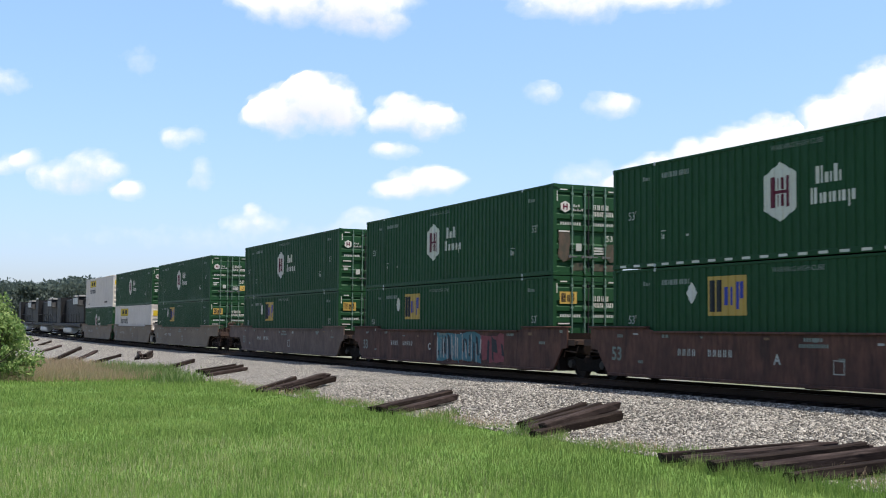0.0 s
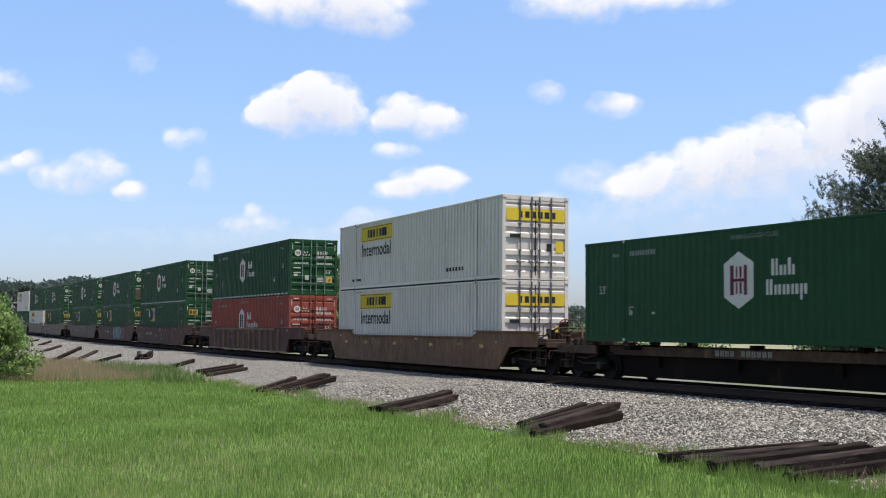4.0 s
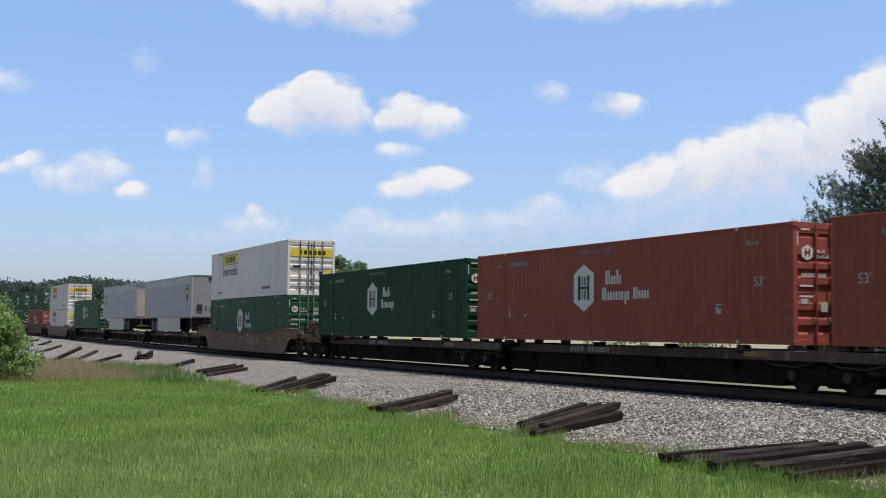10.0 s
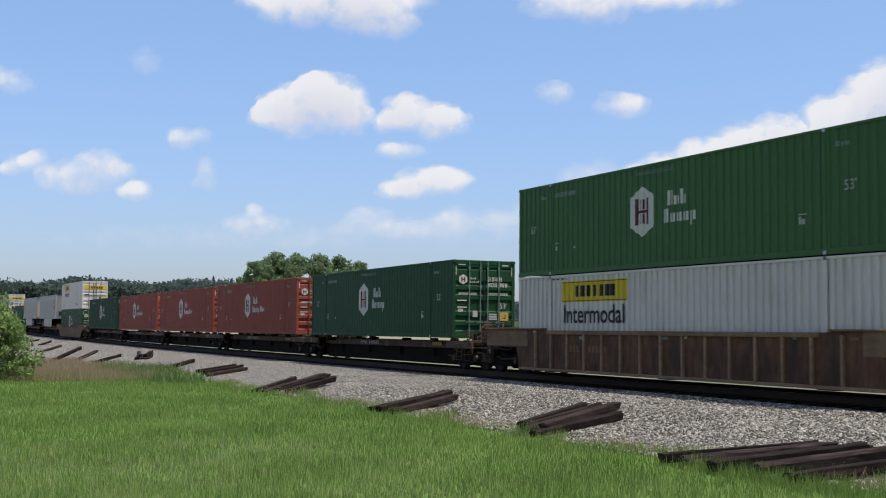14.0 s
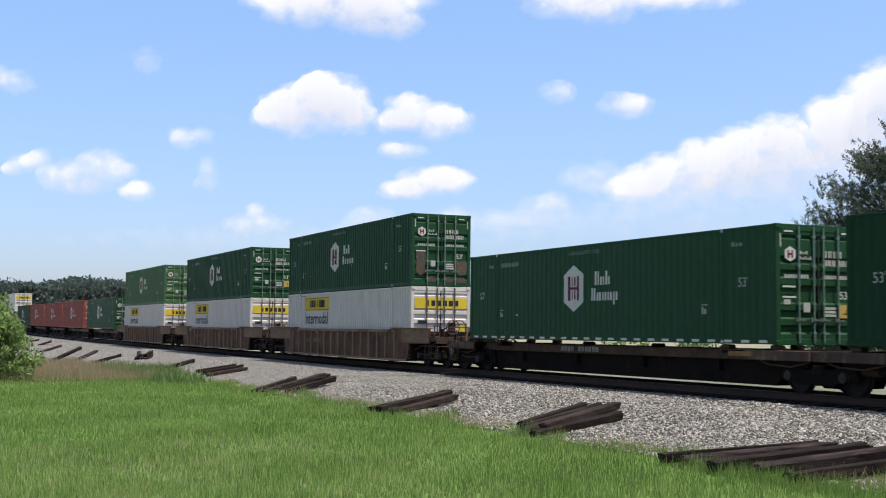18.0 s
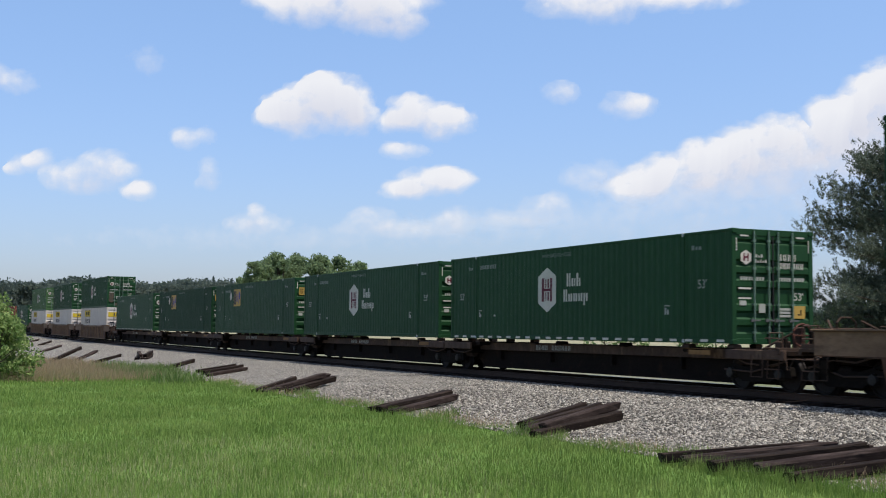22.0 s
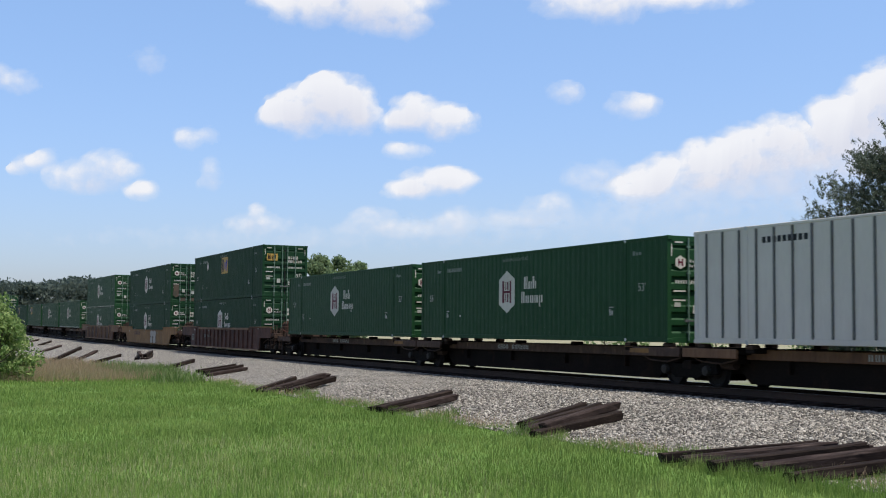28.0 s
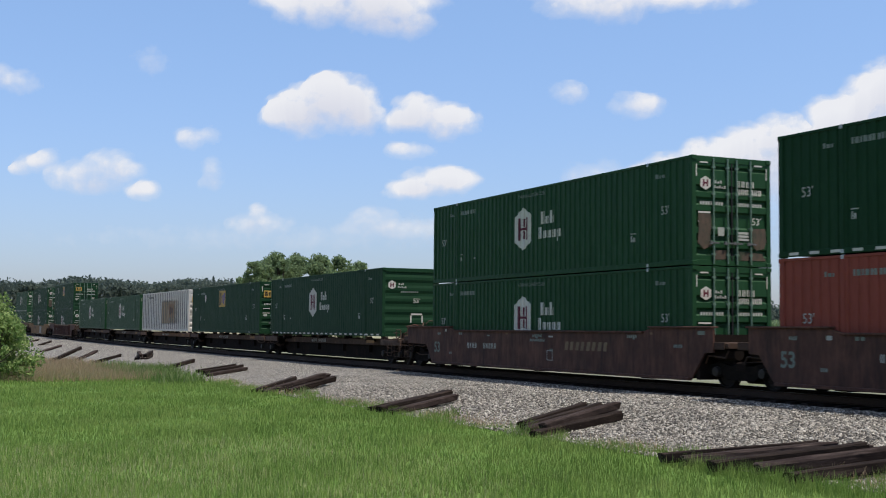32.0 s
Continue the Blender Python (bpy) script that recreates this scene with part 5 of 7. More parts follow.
# ---- road trailers carried on spine cars ----
def trailer(label, reverse):
    """A dry van trailer: body, shutter, skirts, tandem wheels and landing legs. Its nose points forward unless reversed."""
    t = empty("road_trailer", label, "trailer")
    z0, z1, hl, hw = 1.12, 3.97, 8.05, 1.295
    d = -1 if reverse else 1
    fx = lambda a: (hl - a) * d                      # metres behind the nose
    lo = lambda a, b: (min(fx(a), fx(b)), max(fx(a), fx(b)))
    part("body", Shape().box(*lo(0.0, 16.02), -hw, hw, z0, z1, 0.05), TRAILER_GREY, t)
    part("top_rail", Shape().box(*lo(0.02, 16.1), -hw - 0.012, hw + 0.012, z1 - 0.12, z1 + 0.012, 0.02), TRAILER_GREY, t)
    part("bottom_rail", Shape().box(*lo(0.02, 16.1), -hw - 0.014, hw + 0.014, z0 - 0.05, z0 + 0.12, 0.02), TRAILER_GREY, t)
    part("side_stripe", Shape().box(*lo(0.3, 15.9), hw, hw + 0.004, z1 - 0.49, z1 - 0.455), MARK, t, "thin white stripe")
    part("upper_band", Shape().box(*lo(0.3, 15.9), hw, hw + 0.003, z1 - 0.41, z1 - 0.15), surface("worn_pale_band", (0.30, 0.30, 0.295), (0.23, 0.23, 0.225), 0.45, grain=6, wear=0.7, bump=0), t, "slightly paler band below the roof")
    for i in range(40):
        a = 0.35 + i * 0.39
        part("reflector", Shape().box(*lo(a, a + 0.13), hw + 0.014, hw + 0.018, z0 + 0.02, z0 + 0.07), MARK_RED if i % 2 else MARK, t)
    xr = lo(16.02, 16.1)
    fr = Shape().box(*xr, -hw, -hw + 0.14, z0 - 0.05, z1).box(*xr, hw - 0.14, hw, z0 - 0.05, z1).box(*xr, -hw, hw, z1 - 0.2, z1).box(*xr, -hw, hw, z0 - 0.06, z0 + 0.14)
    part("rear_frame", fr, TRAILER_GREY, t)
    xs = lo(16.02, 16.06)
    for k in range(7):
        a = z0 + 0.14 + k * (z1 - 0.34 - z0) / 7
        part("shutter_slat", Shape().box(*xs, -hw + 0.14, hw - 0.14, a + 0.002, a + (z1 - 0.34 - z0) / 7 - 0.002, 0.004), DOOR_BEIGE if k < 6 else TRAILER_GREY, t)
    for k in range(3):
        part("marker_light", Shape().box(*lo(16.1, 16.115), -0.2 + 0.17 * k, -0.13 + 0.17 * k, z1 - 0.12, z1 - 0.08), MARK_RED, t)
    for y in (1.16, -1.22):
        part("tail_light", Shape().box(*lo(16.1, 16.13), y, y + 0.07, z0 - 0.02, z0 + 0.08, 0.01), MARK_RED, t, "dark red tail light")
    part("door_handle", Shape().box(*lo(16.06, 16.10), -0.12, 0.12, z0 + 0.30, z0 + 0.40, 0.01), BAR_DARK, t)
    part("rear_bumper", Shape().box(*lo(15.95, 16.05), -1.1, 1.1, 0.42, 0.52, 0.02).box(*lo(15.95, 16.03), -0.8, -0.72, 0.5, z0).box(*lo(15.95, 16.03), 0.72, 0.8, 0.5, z0), BAR_DARK, t)
    for sg in (1, -1):
        part("side_skirt", Shape().plate([(fx(3.4), 0.10), (fx(3.3), z0 - 0.05), (fx(11.0), z0 - 0.05), (fx(10.9), 0.10)], sg * hw - 0.03, sg * hw), SKIRT, t)
    part("axle_frame", Shape().box(*lo(10.4, 15.6), -1.0, 1.0, 0.62, z0 - 0.05).box(*lo(10.9, 15.3), -0.9, 0.9, 0.22, 0.64), GRIME, t)
    tyre = Shape().lathe([(0.30, -0.13), (0.46, -0.14), (0.51, -0.1), (0.51, 0.1), (0.46, 0.14), (0.30, 0.13)], (0, 0, 0), 26).mesh("tyre", RUBBER, True)
    rim = Shape().lathe([(0.06, 0.02), (0.18, 0.02), (0.22, -0.05), (0.27, -0.05), (0.305, 0.135), (0.29, 0.14), (0.28, -0.06), (0.05, -0.06)], (0, 0, 0), 22).mesh("rim", BAR_DARK)
    lip = Shape().pipe([(0.30 * math.cos(i * math.pi / 12), 0.143, 0.30 * math.sin(i * math.pi / 12)) for i in range(24)], 0.014, 6, True).mesh("rim_lip", STEEL, True)
    for a in (11.55, 12.85):
        for sg in (1, -1):
            w = part("tyre", tyre, None, t)
            w.matrix_basis = pose(fx(a), sg * 1.12, 0.51, 0, 0, 0 if sg > 0 else 180)
            part("rim", rim, None, w)
            part("rim_lip", lip, None, w)
    for sg in (1, -1):
        part("landing_leg", Shape().box(*lo(2.65, 2.8), sg * 0.9 - 0.07, sg * 0.9 + 0.07, 0.06, z0 - 0.04).box(*lo(2.5, 2.95), sg * 0.9 - 0.15, sg * 0.9 + 0.15, 0.0, 0.07), GRIME, t)
    stand = Shape().box(*lo(0.45, 1.35), -0.55, 0.55, z0 - 0.14, z0 - 0.05, 0.02).box(*lo(0.3, 1.9), -0.6, 0.6, -0.1, 0.05, 0.02)
    for y in (0.42, -0.42):
        stand.tube((fx(0.6), y, z0 - 0.1), (fx(0.35), y, 0.0), 0.075, 8).tube((fx(1.2), y, z0 - 0.1), (fx(1.8), y, 0.0), 0.075, 8)
        stand.tube((fx(0.5), y, 0.45), (fx(1.5), y, 0.5), 0.05, 8)
    part("hitch_stand", stand, GRIME, t, "black A-shaped hitch stand")
    sx = fx(1.3)
    shield = [(1.25 * x, 1.3 * z) for x, z in ((-0.36, 0.40), (-0.18, 0.46), (0.18, 0.46), (0.36, 0.40), (0.38, 0.0), (0.28, -0.28), (0.0, -0.5), (-0.28, -0.28), (-0.38, 0.0))]
    part("emblem", Shape().plate([(sx + x, 2.75 + z) for x, z in shield], hw, hw + 0.005), BROWN_SHIELD, t, "brown shield emblem with gold bars")
    b = Shape()
    for x, zz0, zz1 in ((0.30, -0.02, 0.26), (0.12, -0.02, 0.26), (-0.02, -0.2, 0.26), (-0.16, -0.02, 0.26), (-0.32, -0.06, 0.28)):
        b.box(sx + x - 0.05, sx + x + 0.05, hw + 0.005, hw + 0.009, 2.72 + zz0, 2.72 + zz1)
    b.box(sx - 0.42, sx + 0.42, hw + 0.005, hw + 0.009, 3.16, 3.24)
    part("emblem_mark", b, YELLOW, t)
    xn = fx(0.0)
    for y in (0.72, -0.85):
        part("nose_box", Shape().box(min(xn, xn + d * 0.05), max(xn, xn + d * 0.05), y - 0.20, y + 0.20, 1.45, 2.02, 0.015), BAR_DARK, t)
        part("nose_recess", Shape().box(min(xn, xn + d * 0.056), max(xn, xn + d * 0.056), y - 0.16, y + 0.16, 1.52, 1.95), MARK_BLACK, t)
    part("nose_cap", Shape().box(min(xn, xn + d * 0.02), max(xn, xn + d * 0.02), -hw + 0.04, hw - 0.04, z1 - 0.09, z1 + 0.005, 0.008), BAR_DARK, t, "dark cap along the roof's front edge")
    for y in (hw - 0.05, -hw + 0.05):
        part("nose_corner", Shape().tube((xn - d * 0.02, y, z0), (xn - d * 0.02, y, z1 - 0.05), 0.055, 8), STEEL, t)
    for y in (0.2, -0.1, -0.42):
        part("nose_fitting", Shape().box(min(xn, xn + d * 0.05), max(xn, xn + d * 0.05), y, y + 0.12, 1.62, 1.86 + 0.1 * y, 0.01), BAR_DARK, t)
    part("nose_light", Shape().box(min(xn, xn + d * 0.06), max(xn, xn + d * 0.06), -0.12, 0.12, z1 - 0.3, z1 - 0.14), MARK_BLACK, t)
    return t


# ---- locomotives at the head ----
def locomotive(label):
    c = empty("locomotive", label, "locomotive")
    part("frame", Shape().box(-10.8, 10.8, -1.5, 1.5, 1.25, 1.6, 0.04), LOCO_BLACK, c)
    part("long_hood", Shape().box(-9.6, 4.6, -0.95, 0.95, 1.6, 4.3, 0.12), LOCO_BLACK, c)
    # grey instead of the hood's black: sunlight on the flares is put into the colour
    part("hood_flare", Shape().plate([(-9.3, 4.46), (-8.2, 4.46), (-8.0, 4.62), (-9.1, 4.62)], -1.4, 1.4).plate([(-6.0, 4.46), (-4.9, 4.46), (-4.7, 4.62), (-5.8, 4.62)], -1.4, 1.4), BAR_DARK, c, "radiator flare, its grey standing in for sunlight")
    part("radiator", Shape().plate([(-9.5, 3.5), (-9.0, 4.45), (-5.0, 4.45), (-4.6, 3.5)], -1.5, 1.5), LOCO_BLACK, c, "flared radiator housing")
    for x in (-8.4, -7.2, -6.0):
        part("radiator_grille", Shape().box(x - 0.5, x + 0.5, 1.5, 1.52, 3.65, 4.3), STEEL, c)
    part("cab", Shape().plate([(4.6, 1.6), (4.6, 4.55), (7.6, 4.55), (7.9, 3.3), (7.9, 1.6)], -1.5, 1.5), LOCO_BLACK, c)
    part("cab_window", Shape().box(5.2, 6.8, 1.5, 1.515, 3.3, 4.1), MARK_BLACK, c)
    part("nose", Shape().plate([(7.9, 1.6), (7.9, 3.2), (9.2, 2.9), (9.6, 1.6)], -0.8, 0.8), LOCO_BLACK, c)
    part("exhaust_stack", Shape().box(-1.5, 0.5, -0.4, 0.4, 4.3, 4.55, 0.05), LOCO_BLACK, c)
    part("fuel_tank", Shape().box(-3.2, 3.2, -1.35, 1.35, 0.45, 1.25, 0.2), STEEL, c, "dusty grey fuel tank")
    for x in (-9.0, -5.0, -1.0, 3.0):
        part("hood_door", Shape().box(x - 0.8, x + 0.8, 0.95, 0.965, 1.8, 3.3), LOCO_BLACK, c)
    h = Shape()
    for x in range(-10, 9, 2):
        h.tube((x, 1.45, 1.6), (x, 1.45, 2.65), 0.022, 6)
    h.tube((-10, 1.45, 2.65), (8, 1.45, 2.65), 0.022, 6)
    part("handrail", h, LOCO_BLACK, c)
    for k in range(4):
        for x in (-10.7, 10.2):
            part("step", Shape().box(x, x + 0.5, 1.2, 1.5, 0.4 + k * 0.28, 0.46 + k * 0.28), STEEL, c)
    for x in (-7.0, 7.0):
        truck(c, x, (-1.9, 0.0, 1.9))
    hoses(c, 10.6, 1)
    hoses(c, -10.6, -1)
    return c


# ---- the train, from its head to its tail: s of each load's front end when T_REF comes ----
RIDERS = []      # (thing, s of its middle at T_REF, height above the rails)
WELL_Z, SPINE_Z = 0.255, 1.12
STACK = WELL_Z + H53 + 0.012


def ride(thing, s, z=0.0, half=7.5):
    RIDERS.append((thing, s, z, half))
    return thing


def stack(s, car, lower, upper):
    m = s - L53 / 2
    ride(car, m)
    ride(lower, m, WELL_Z)
    ride(upper, m, STACK)


def single(s, car, box):
    m = s - L53 / 2
    ride(car, m)
    ride(box, m, SPINE_Z)


GREYCAR = "dusty grey-brown well car of a stacked container train"
DARKWELL = "dark brown smooth-sided well car with white size marking"
RIBWELL = "dark brown rib-sided well car with steel posts"
YELLOWWELL = "faded yellow smooth-sided well car"
SPINE = "dark oily spine car with rust-yellow beam flange"

for k in range(3):
    ride(locomotive("grimy black diesel locomotive coupled ahead of the containers"), 389.9 + 13.2 + 22.4 * k, 0.0, 7.0)

stack(389.90, well_car(GREYCAR, 10.4, 9.0, (9.3, -8.9), "f", CAR_GREY), hexagon_box(), yellow_box())
stack(372.21, well_car(GREYCAR, 8.8, 9.2, (-9.2,), "", CAR_GREY), yellow_box(), hexagon_box())
stack(353.64, well_car(GREYCAR, 9.4, 11.4, (-9.6,), "r", CAR_GREY), amber_box(), hexagon_box())
stack(329.21, well_car("dusty brown smooth-sided well car with worn stencils", 11.4, 9.8, (9.6, -9.85), "f", CAR_DUST), amber_box(), hexagon_box())
stack(309.53, graffiti(graffiti(well_car("dark brown smooth-sided well car with teal graffiti", 9.8, 9.8, (-9.85,), "", unit="C"), 0.4, -3.3, 0.24, 1.38, [TEAL_SPRAY, MARK_BLACK, TEAL_SPRAY, PALE_SPRAY], 13, 3), -3.2, -5.0, 0.28, 1.36, [PINK_SPRAY, MARK_BLACK], 5, 5), amber_box(), hexagon_box(rusty=True))
stack(289.96, well_car(DARKWELL, 9.8, 11.4, (-9.6,), "r", unit="A"), amber_box(), hexagon_box(dashes=True))
stack(266.23, well_car(RIBWELL, 11.6, 11.6, (9.7, -9.7), "fr", CAR_BROWN, ribs=13, cap=CHORD_TAN, size_mark=False), hexagon_box(RED, 3, label="red-brown corrugated steel shipping container with a white hexagon emblem"), hexagon_box(dashes=True))
stack(242.43, well_car("rust-brown smooth-sided well car with yellow reflector patches", 11.6, 11.4, (9.7, -9.6), "fr", CAR_TAN, patches=(6.6, 4.2, 1.0, -2.6, -6.9), low=True, size_mark=False), yellow_box(), yellow_box())
single(220.96, spine_car(SPINE, 9.7, 9.6, (8.4, -9.55), "f"), hexagon_box(prof=SOFT))
u1 = spine_car(SPINE + " under a road trailer", 9.6, 10.0, (-10.0,), "")
ride(u1, 201.78 - 8.08)
ride(trailer("blue-grey road trailer with brown shield emblem and beige shutter", False), 201.78 - 8.08, SPINE_Z - 0.11)
u2 = spine_car(SPINE + " under a road trailer", 10.1, 10.4, (-9.0,), "r")
ride(u2, 181.68 - 8.08)
ride(trailer("blue-grey road trailer riding backwards, brown shield emblem", True), 181.68 - 8.08, SPINE_Z - 0.11)
stack(160.06, graffiti(well_car("rust-brown smooth-sided well car with faint graffiti", 11.2, 10.8, (9.6, -9.6), "fr", CAR_TAN, patches=(8.4, 0.1, -5.4, -8.9), low=True, size_mark=False), -1.2, -3.4, 0.4, 1.05, [POST_TAN], 6, 9), hexagon_box(prof=SOFT), yellow_box(FLAT, "white smooth-sided shipping container with a yellow name panel"))
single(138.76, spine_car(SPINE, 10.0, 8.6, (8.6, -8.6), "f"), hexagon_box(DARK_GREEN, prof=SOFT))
REDBOX = "red-brown corrugated steel shipping container with a white hexagon emblem"
single(121.57, spine_car(SPINE, 8.6, 8.75, (-8.75,), ""), hexagon_box(RED, 3, prof=SOFT, label=REDBOX))
single(104.16, spine_car(SPINE, 8.75, 8.7, (-8.7,), ""), hexagon_box(RED, 3, prof=SOFT, label=REDBOX))
single(86.91, spine_car(SPINE, 8.65, 9.3, (-9.3,), ""), hexagon_box(RED, 3, prof=SOFT, label=REDBOX))
single(68.26, spine_car(SPINE, 9.35, 9.8, (-8.9,), "r"), hexagon_box(prof=SOFT))
RIBTAN = "rust-brown rib-sided well car with steel posts"
stack(47.00, well_car(RIBTAN, 10.8, 11.6, (9.4, -9.7), "fr", CAR_TAN, ribs=15, size_mark=False), yellow_box(), hexagon_box(LEAF_GREEN, label="faded leaf-green corrugated shipping container with a white hexagon emblem"))
stack(23.51, well_car(RIBTAN, 11.6, 11.6, (9.7, -9.7), "fr", CAR_TAN, ribs=15, size_mark=False), yellow_box(), hexagon_box())
stack(0.14, well_car(RIBTAN, 11.6, 10.8, (9.7, -9.5), "fr", CAR_TAN, ribs=15, cap=CHORD_TAN, size_mark=False), yellow_box(), hexagon_box(rusty=True))
single(-21.34, spine_car(SPINE, 10.0, 9.2, (8.6, -9.2), "f"), hexagon_box(prof=SOFT, dashes=True))
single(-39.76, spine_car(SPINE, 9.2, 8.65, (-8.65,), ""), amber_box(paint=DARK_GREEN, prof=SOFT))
single(-57.06, spine_car(SPINE, 8.65, 8.7, (-8.7,), ""), amber_box(prof=SOFT))
single(-74.84, spine_car(SPINE, 8.7, 8.6, (-8.6,), ""), hexagon_box(prof=SOFT))
single(-92.10, spine_car(SPINE, 8.65, 10.0, (-8.7,), "r"), hexagon_box(prof=SOFT, dashes=True))
stack(-113.26, well_car("rust-brown well car with wide side posts", 10.8, 11.5, (9.5, -9.7), "fr", CAR_TAN, ribs=7, size_mark=False), hexagon_box(prof=SOFT), hexagon_box(dashes=True, prof=SOFT))
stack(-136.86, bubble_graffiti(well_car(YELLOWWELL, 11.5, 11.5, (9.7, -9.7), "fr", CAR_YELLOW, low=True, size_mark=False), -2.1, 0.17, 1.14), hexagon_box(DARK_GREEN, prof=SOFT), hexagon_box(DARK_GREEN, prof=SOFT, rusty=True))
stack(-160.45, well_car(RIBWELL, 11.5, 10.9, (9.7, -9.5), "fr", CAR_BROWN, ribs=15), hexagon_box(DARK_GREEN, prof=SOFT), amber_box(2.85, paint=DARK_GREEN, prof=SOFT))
single(-181.62, spine_car(SPINE, 10.0, 8.55, (8.6, -8.55), "f"), hexagon_box(prof=SOFT))
single(-198.72, spine_car(SPINE, 8.55, 8.65, (-8.65,), ""), hexagon_box(prof=SOFT))
single(-216.05, spine_car(SPINE, 8.65, 8.5, (-8.5,), "", CAR_TAN), ribbed_box())
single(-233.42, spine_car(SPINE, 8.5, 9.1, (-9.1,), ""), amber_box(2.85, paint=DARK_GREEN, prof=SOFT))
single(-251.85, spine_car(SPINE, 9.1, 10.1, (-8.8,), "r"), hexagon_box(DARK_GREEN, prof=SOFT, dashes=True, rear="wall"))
stack(-273.20, well_car("dark brown well car with faded tan name bars", 10.9, 9.75, (9.5, -9.75), "f", name_bars=(-1.8, 0.62, 4, TAN_MARK)), hexagon_box(), hexagon_box(rusty=True))
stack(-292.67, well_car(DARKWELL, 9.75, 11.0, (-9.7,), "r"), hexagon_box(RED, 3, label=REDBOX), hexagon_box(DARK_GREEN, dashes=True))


# ---- grass, stones and plants ----
def leaf_material(name, a, b, c, through_light=0.35, upright=0.0, mottle=0.6):
    """Leaves: a colour for each island, light through the blade; upright turns the shading towards the sky, as a dense sward has it."""
    m = bpy.data.materials.new(name)
    m.use_nodes = True
    nt = m.node_tree
    p = nt.nodes["Principled BSDF"]
    p.inputs["Roughness"].default_value = 0.7
    p.inputs["Specular IOR Level"].default_value = 0.05 if upright else 0.25
    geo = nt.nodes.new("ShaderNodeNewGeometry")
    col = ramp(nt, geo.outputs["Random Per Island"], [(0.0, a), (0.55, b), (1.0, c)])
    tc = nt.nodes.new("ShaderNodeTexCoord").outputs["Object"]
    col = mix(nt, ramp(nt, noise_tex(nt, tc, 0.45, 4), [(0.4, (0, 0, 0)), (0.7, (mottle,) * 3)]), col, tuple(0.6 * v for v in a))
    if upright:
        col = mix(nt, ramp(nt, noise_tex(nt, tc, 0.9, 6, 0.7), [(0.46, (0, 0, 0)), (0.70, (0.7, 0.7, 0.7))]), col, (1.25 * c[0], 1.12 * c[1], 1.25 * c[2]))
    nt.links.new(col, p.inputs["Base Color"])
    tr = nt.nodes.new("ShaderNodeBsdfTranslucent")
    nt.links.new(col, tr.inputs[0])
    if upright:
        up = nt.nodes.new("ShaderNodeVectorMath")
        up.operation = "ADD"
        up.inputs[1].default_value = (0, 0, upright)
        nt.links.new(geo.outputs["Normal"], up.inputs[0])
        unit = nt.nodes.new("ShaderNodeVectorMath")
        unit.operation = "NORMALIZE"
        nt.links.new(up.outputs[0], unit.inputs[0])
        nt.links.new(unit.outputs[0], p.inputs["Normal"])
    mx = nt.nodes.new("ShaderNodeMixShader")
    mx.inputs[0].default_value = through_light
    out = nt.nodes["Material Output"]
    nt.links.new(p.outputs[0], mx.inputs[1])
    nt.links.new(tr.outputs[0], mx.inputs[2])
    nt.links.new(mx.outputs[0], out.inputs[0])
    return m


LAWN = leaf_material("lawn_blade", (0.108, 0.190, 0.040), (0.136, 0.220, 0.047), (0.205, 0.285, 0.078), 0.45, 0.4)
DRY = leaf_material("dry_stem", (0.38, 0.28, 0.17), (0.46, 0.34, 0.21), (0.30, 0.28, 0.14), 0.5)
WEED = leaf_material("weed_leaf", (0.11, 0.19, 0.04), (0.16, 0.24, 0.07), (0.30, 0.33, 0.16), 0.5)
PINE = leaf_material("pine_needles", (0.075, 0.098, 0.068), (0.125, 0.155, 0.108), (0.195, 0.225, 0.160), 0.35)
BROAD = leaf_material("broad_leaf", (0.13, 0.20, 0.075), (0.18, 0.26, 0.10), (0.26, 0.33, 0.15), 0.55)
DARKLEAF = leaf_material("dark_leaf", (0.035, 0.058, 0.025), (0.055, 0.085, 0.038), (0.09, 0.12, 0.06), 0.3)
# paler leaf colour, with the haze of distance painted into it
CLUMPLEAF = leaf_material("haze_tinted_clump_leaf", (0.15, 0.215, 0.105), (0.19, 0.265, 0.128), (0.245, 0.32, 0.158), 0.55)
BUSHLEAF = leaf_material("bush_leaf", (0.10, 0.175, 0.045), (0.20, 0.29, 0.085), (0.40, 0.47, 0.18), 0.45)
# grey-green leaves: the horizon's haze is put into this colour
FARLEAF = leaf_material("haze_tinted_far_leaf", (0.080, 0.106, 0.088), (0.088, 0.115, 0.094), (0.098, 0.125, 0.100), 0.5, mottle=0.15)
BARK = surface("grey_brown_bark", (0.10, 0.075, 0.055), (0.05, 0.04, 0.03), 0.95, grain=10, wear=0.9, bump=0.6, streak=(3, 3, 0.5))
rng = np.random.default_rng(7)


def np_mesh(name, verts, size, mat):
    """A mesh of many loose faces, each of size corners in a row."""
    n = len(verts)
    me = bpy.data.meshes.new(name)
    me.vertices.add(n)
    me.vertices.foreach_set("co", np.asarray(verts, dtype=np.float32).ravel())
    me.loops.add(n)
    me.loops.foreach_set("vertex_index", np.arange(n, dtype=np.int32))
    me.polygons.add(n // size)
    me.polygons.foreach_set("loop_start", np.arange(0, n, size, dtype=np.int32))
    me.update(calc_edges=True)
    me.materials.append(mat)
    return me


def place_many(s, left):
    """World places for arrays of s and left, on the ground."""
    out = np.empty((len(s), 3))
    for i in range(len(s)):
        q = on_line(float(s[i]), float(left[i]))
        out[i] = (q.x, q.y, ground_z(float(s[i]), float(left[i])))
    return out


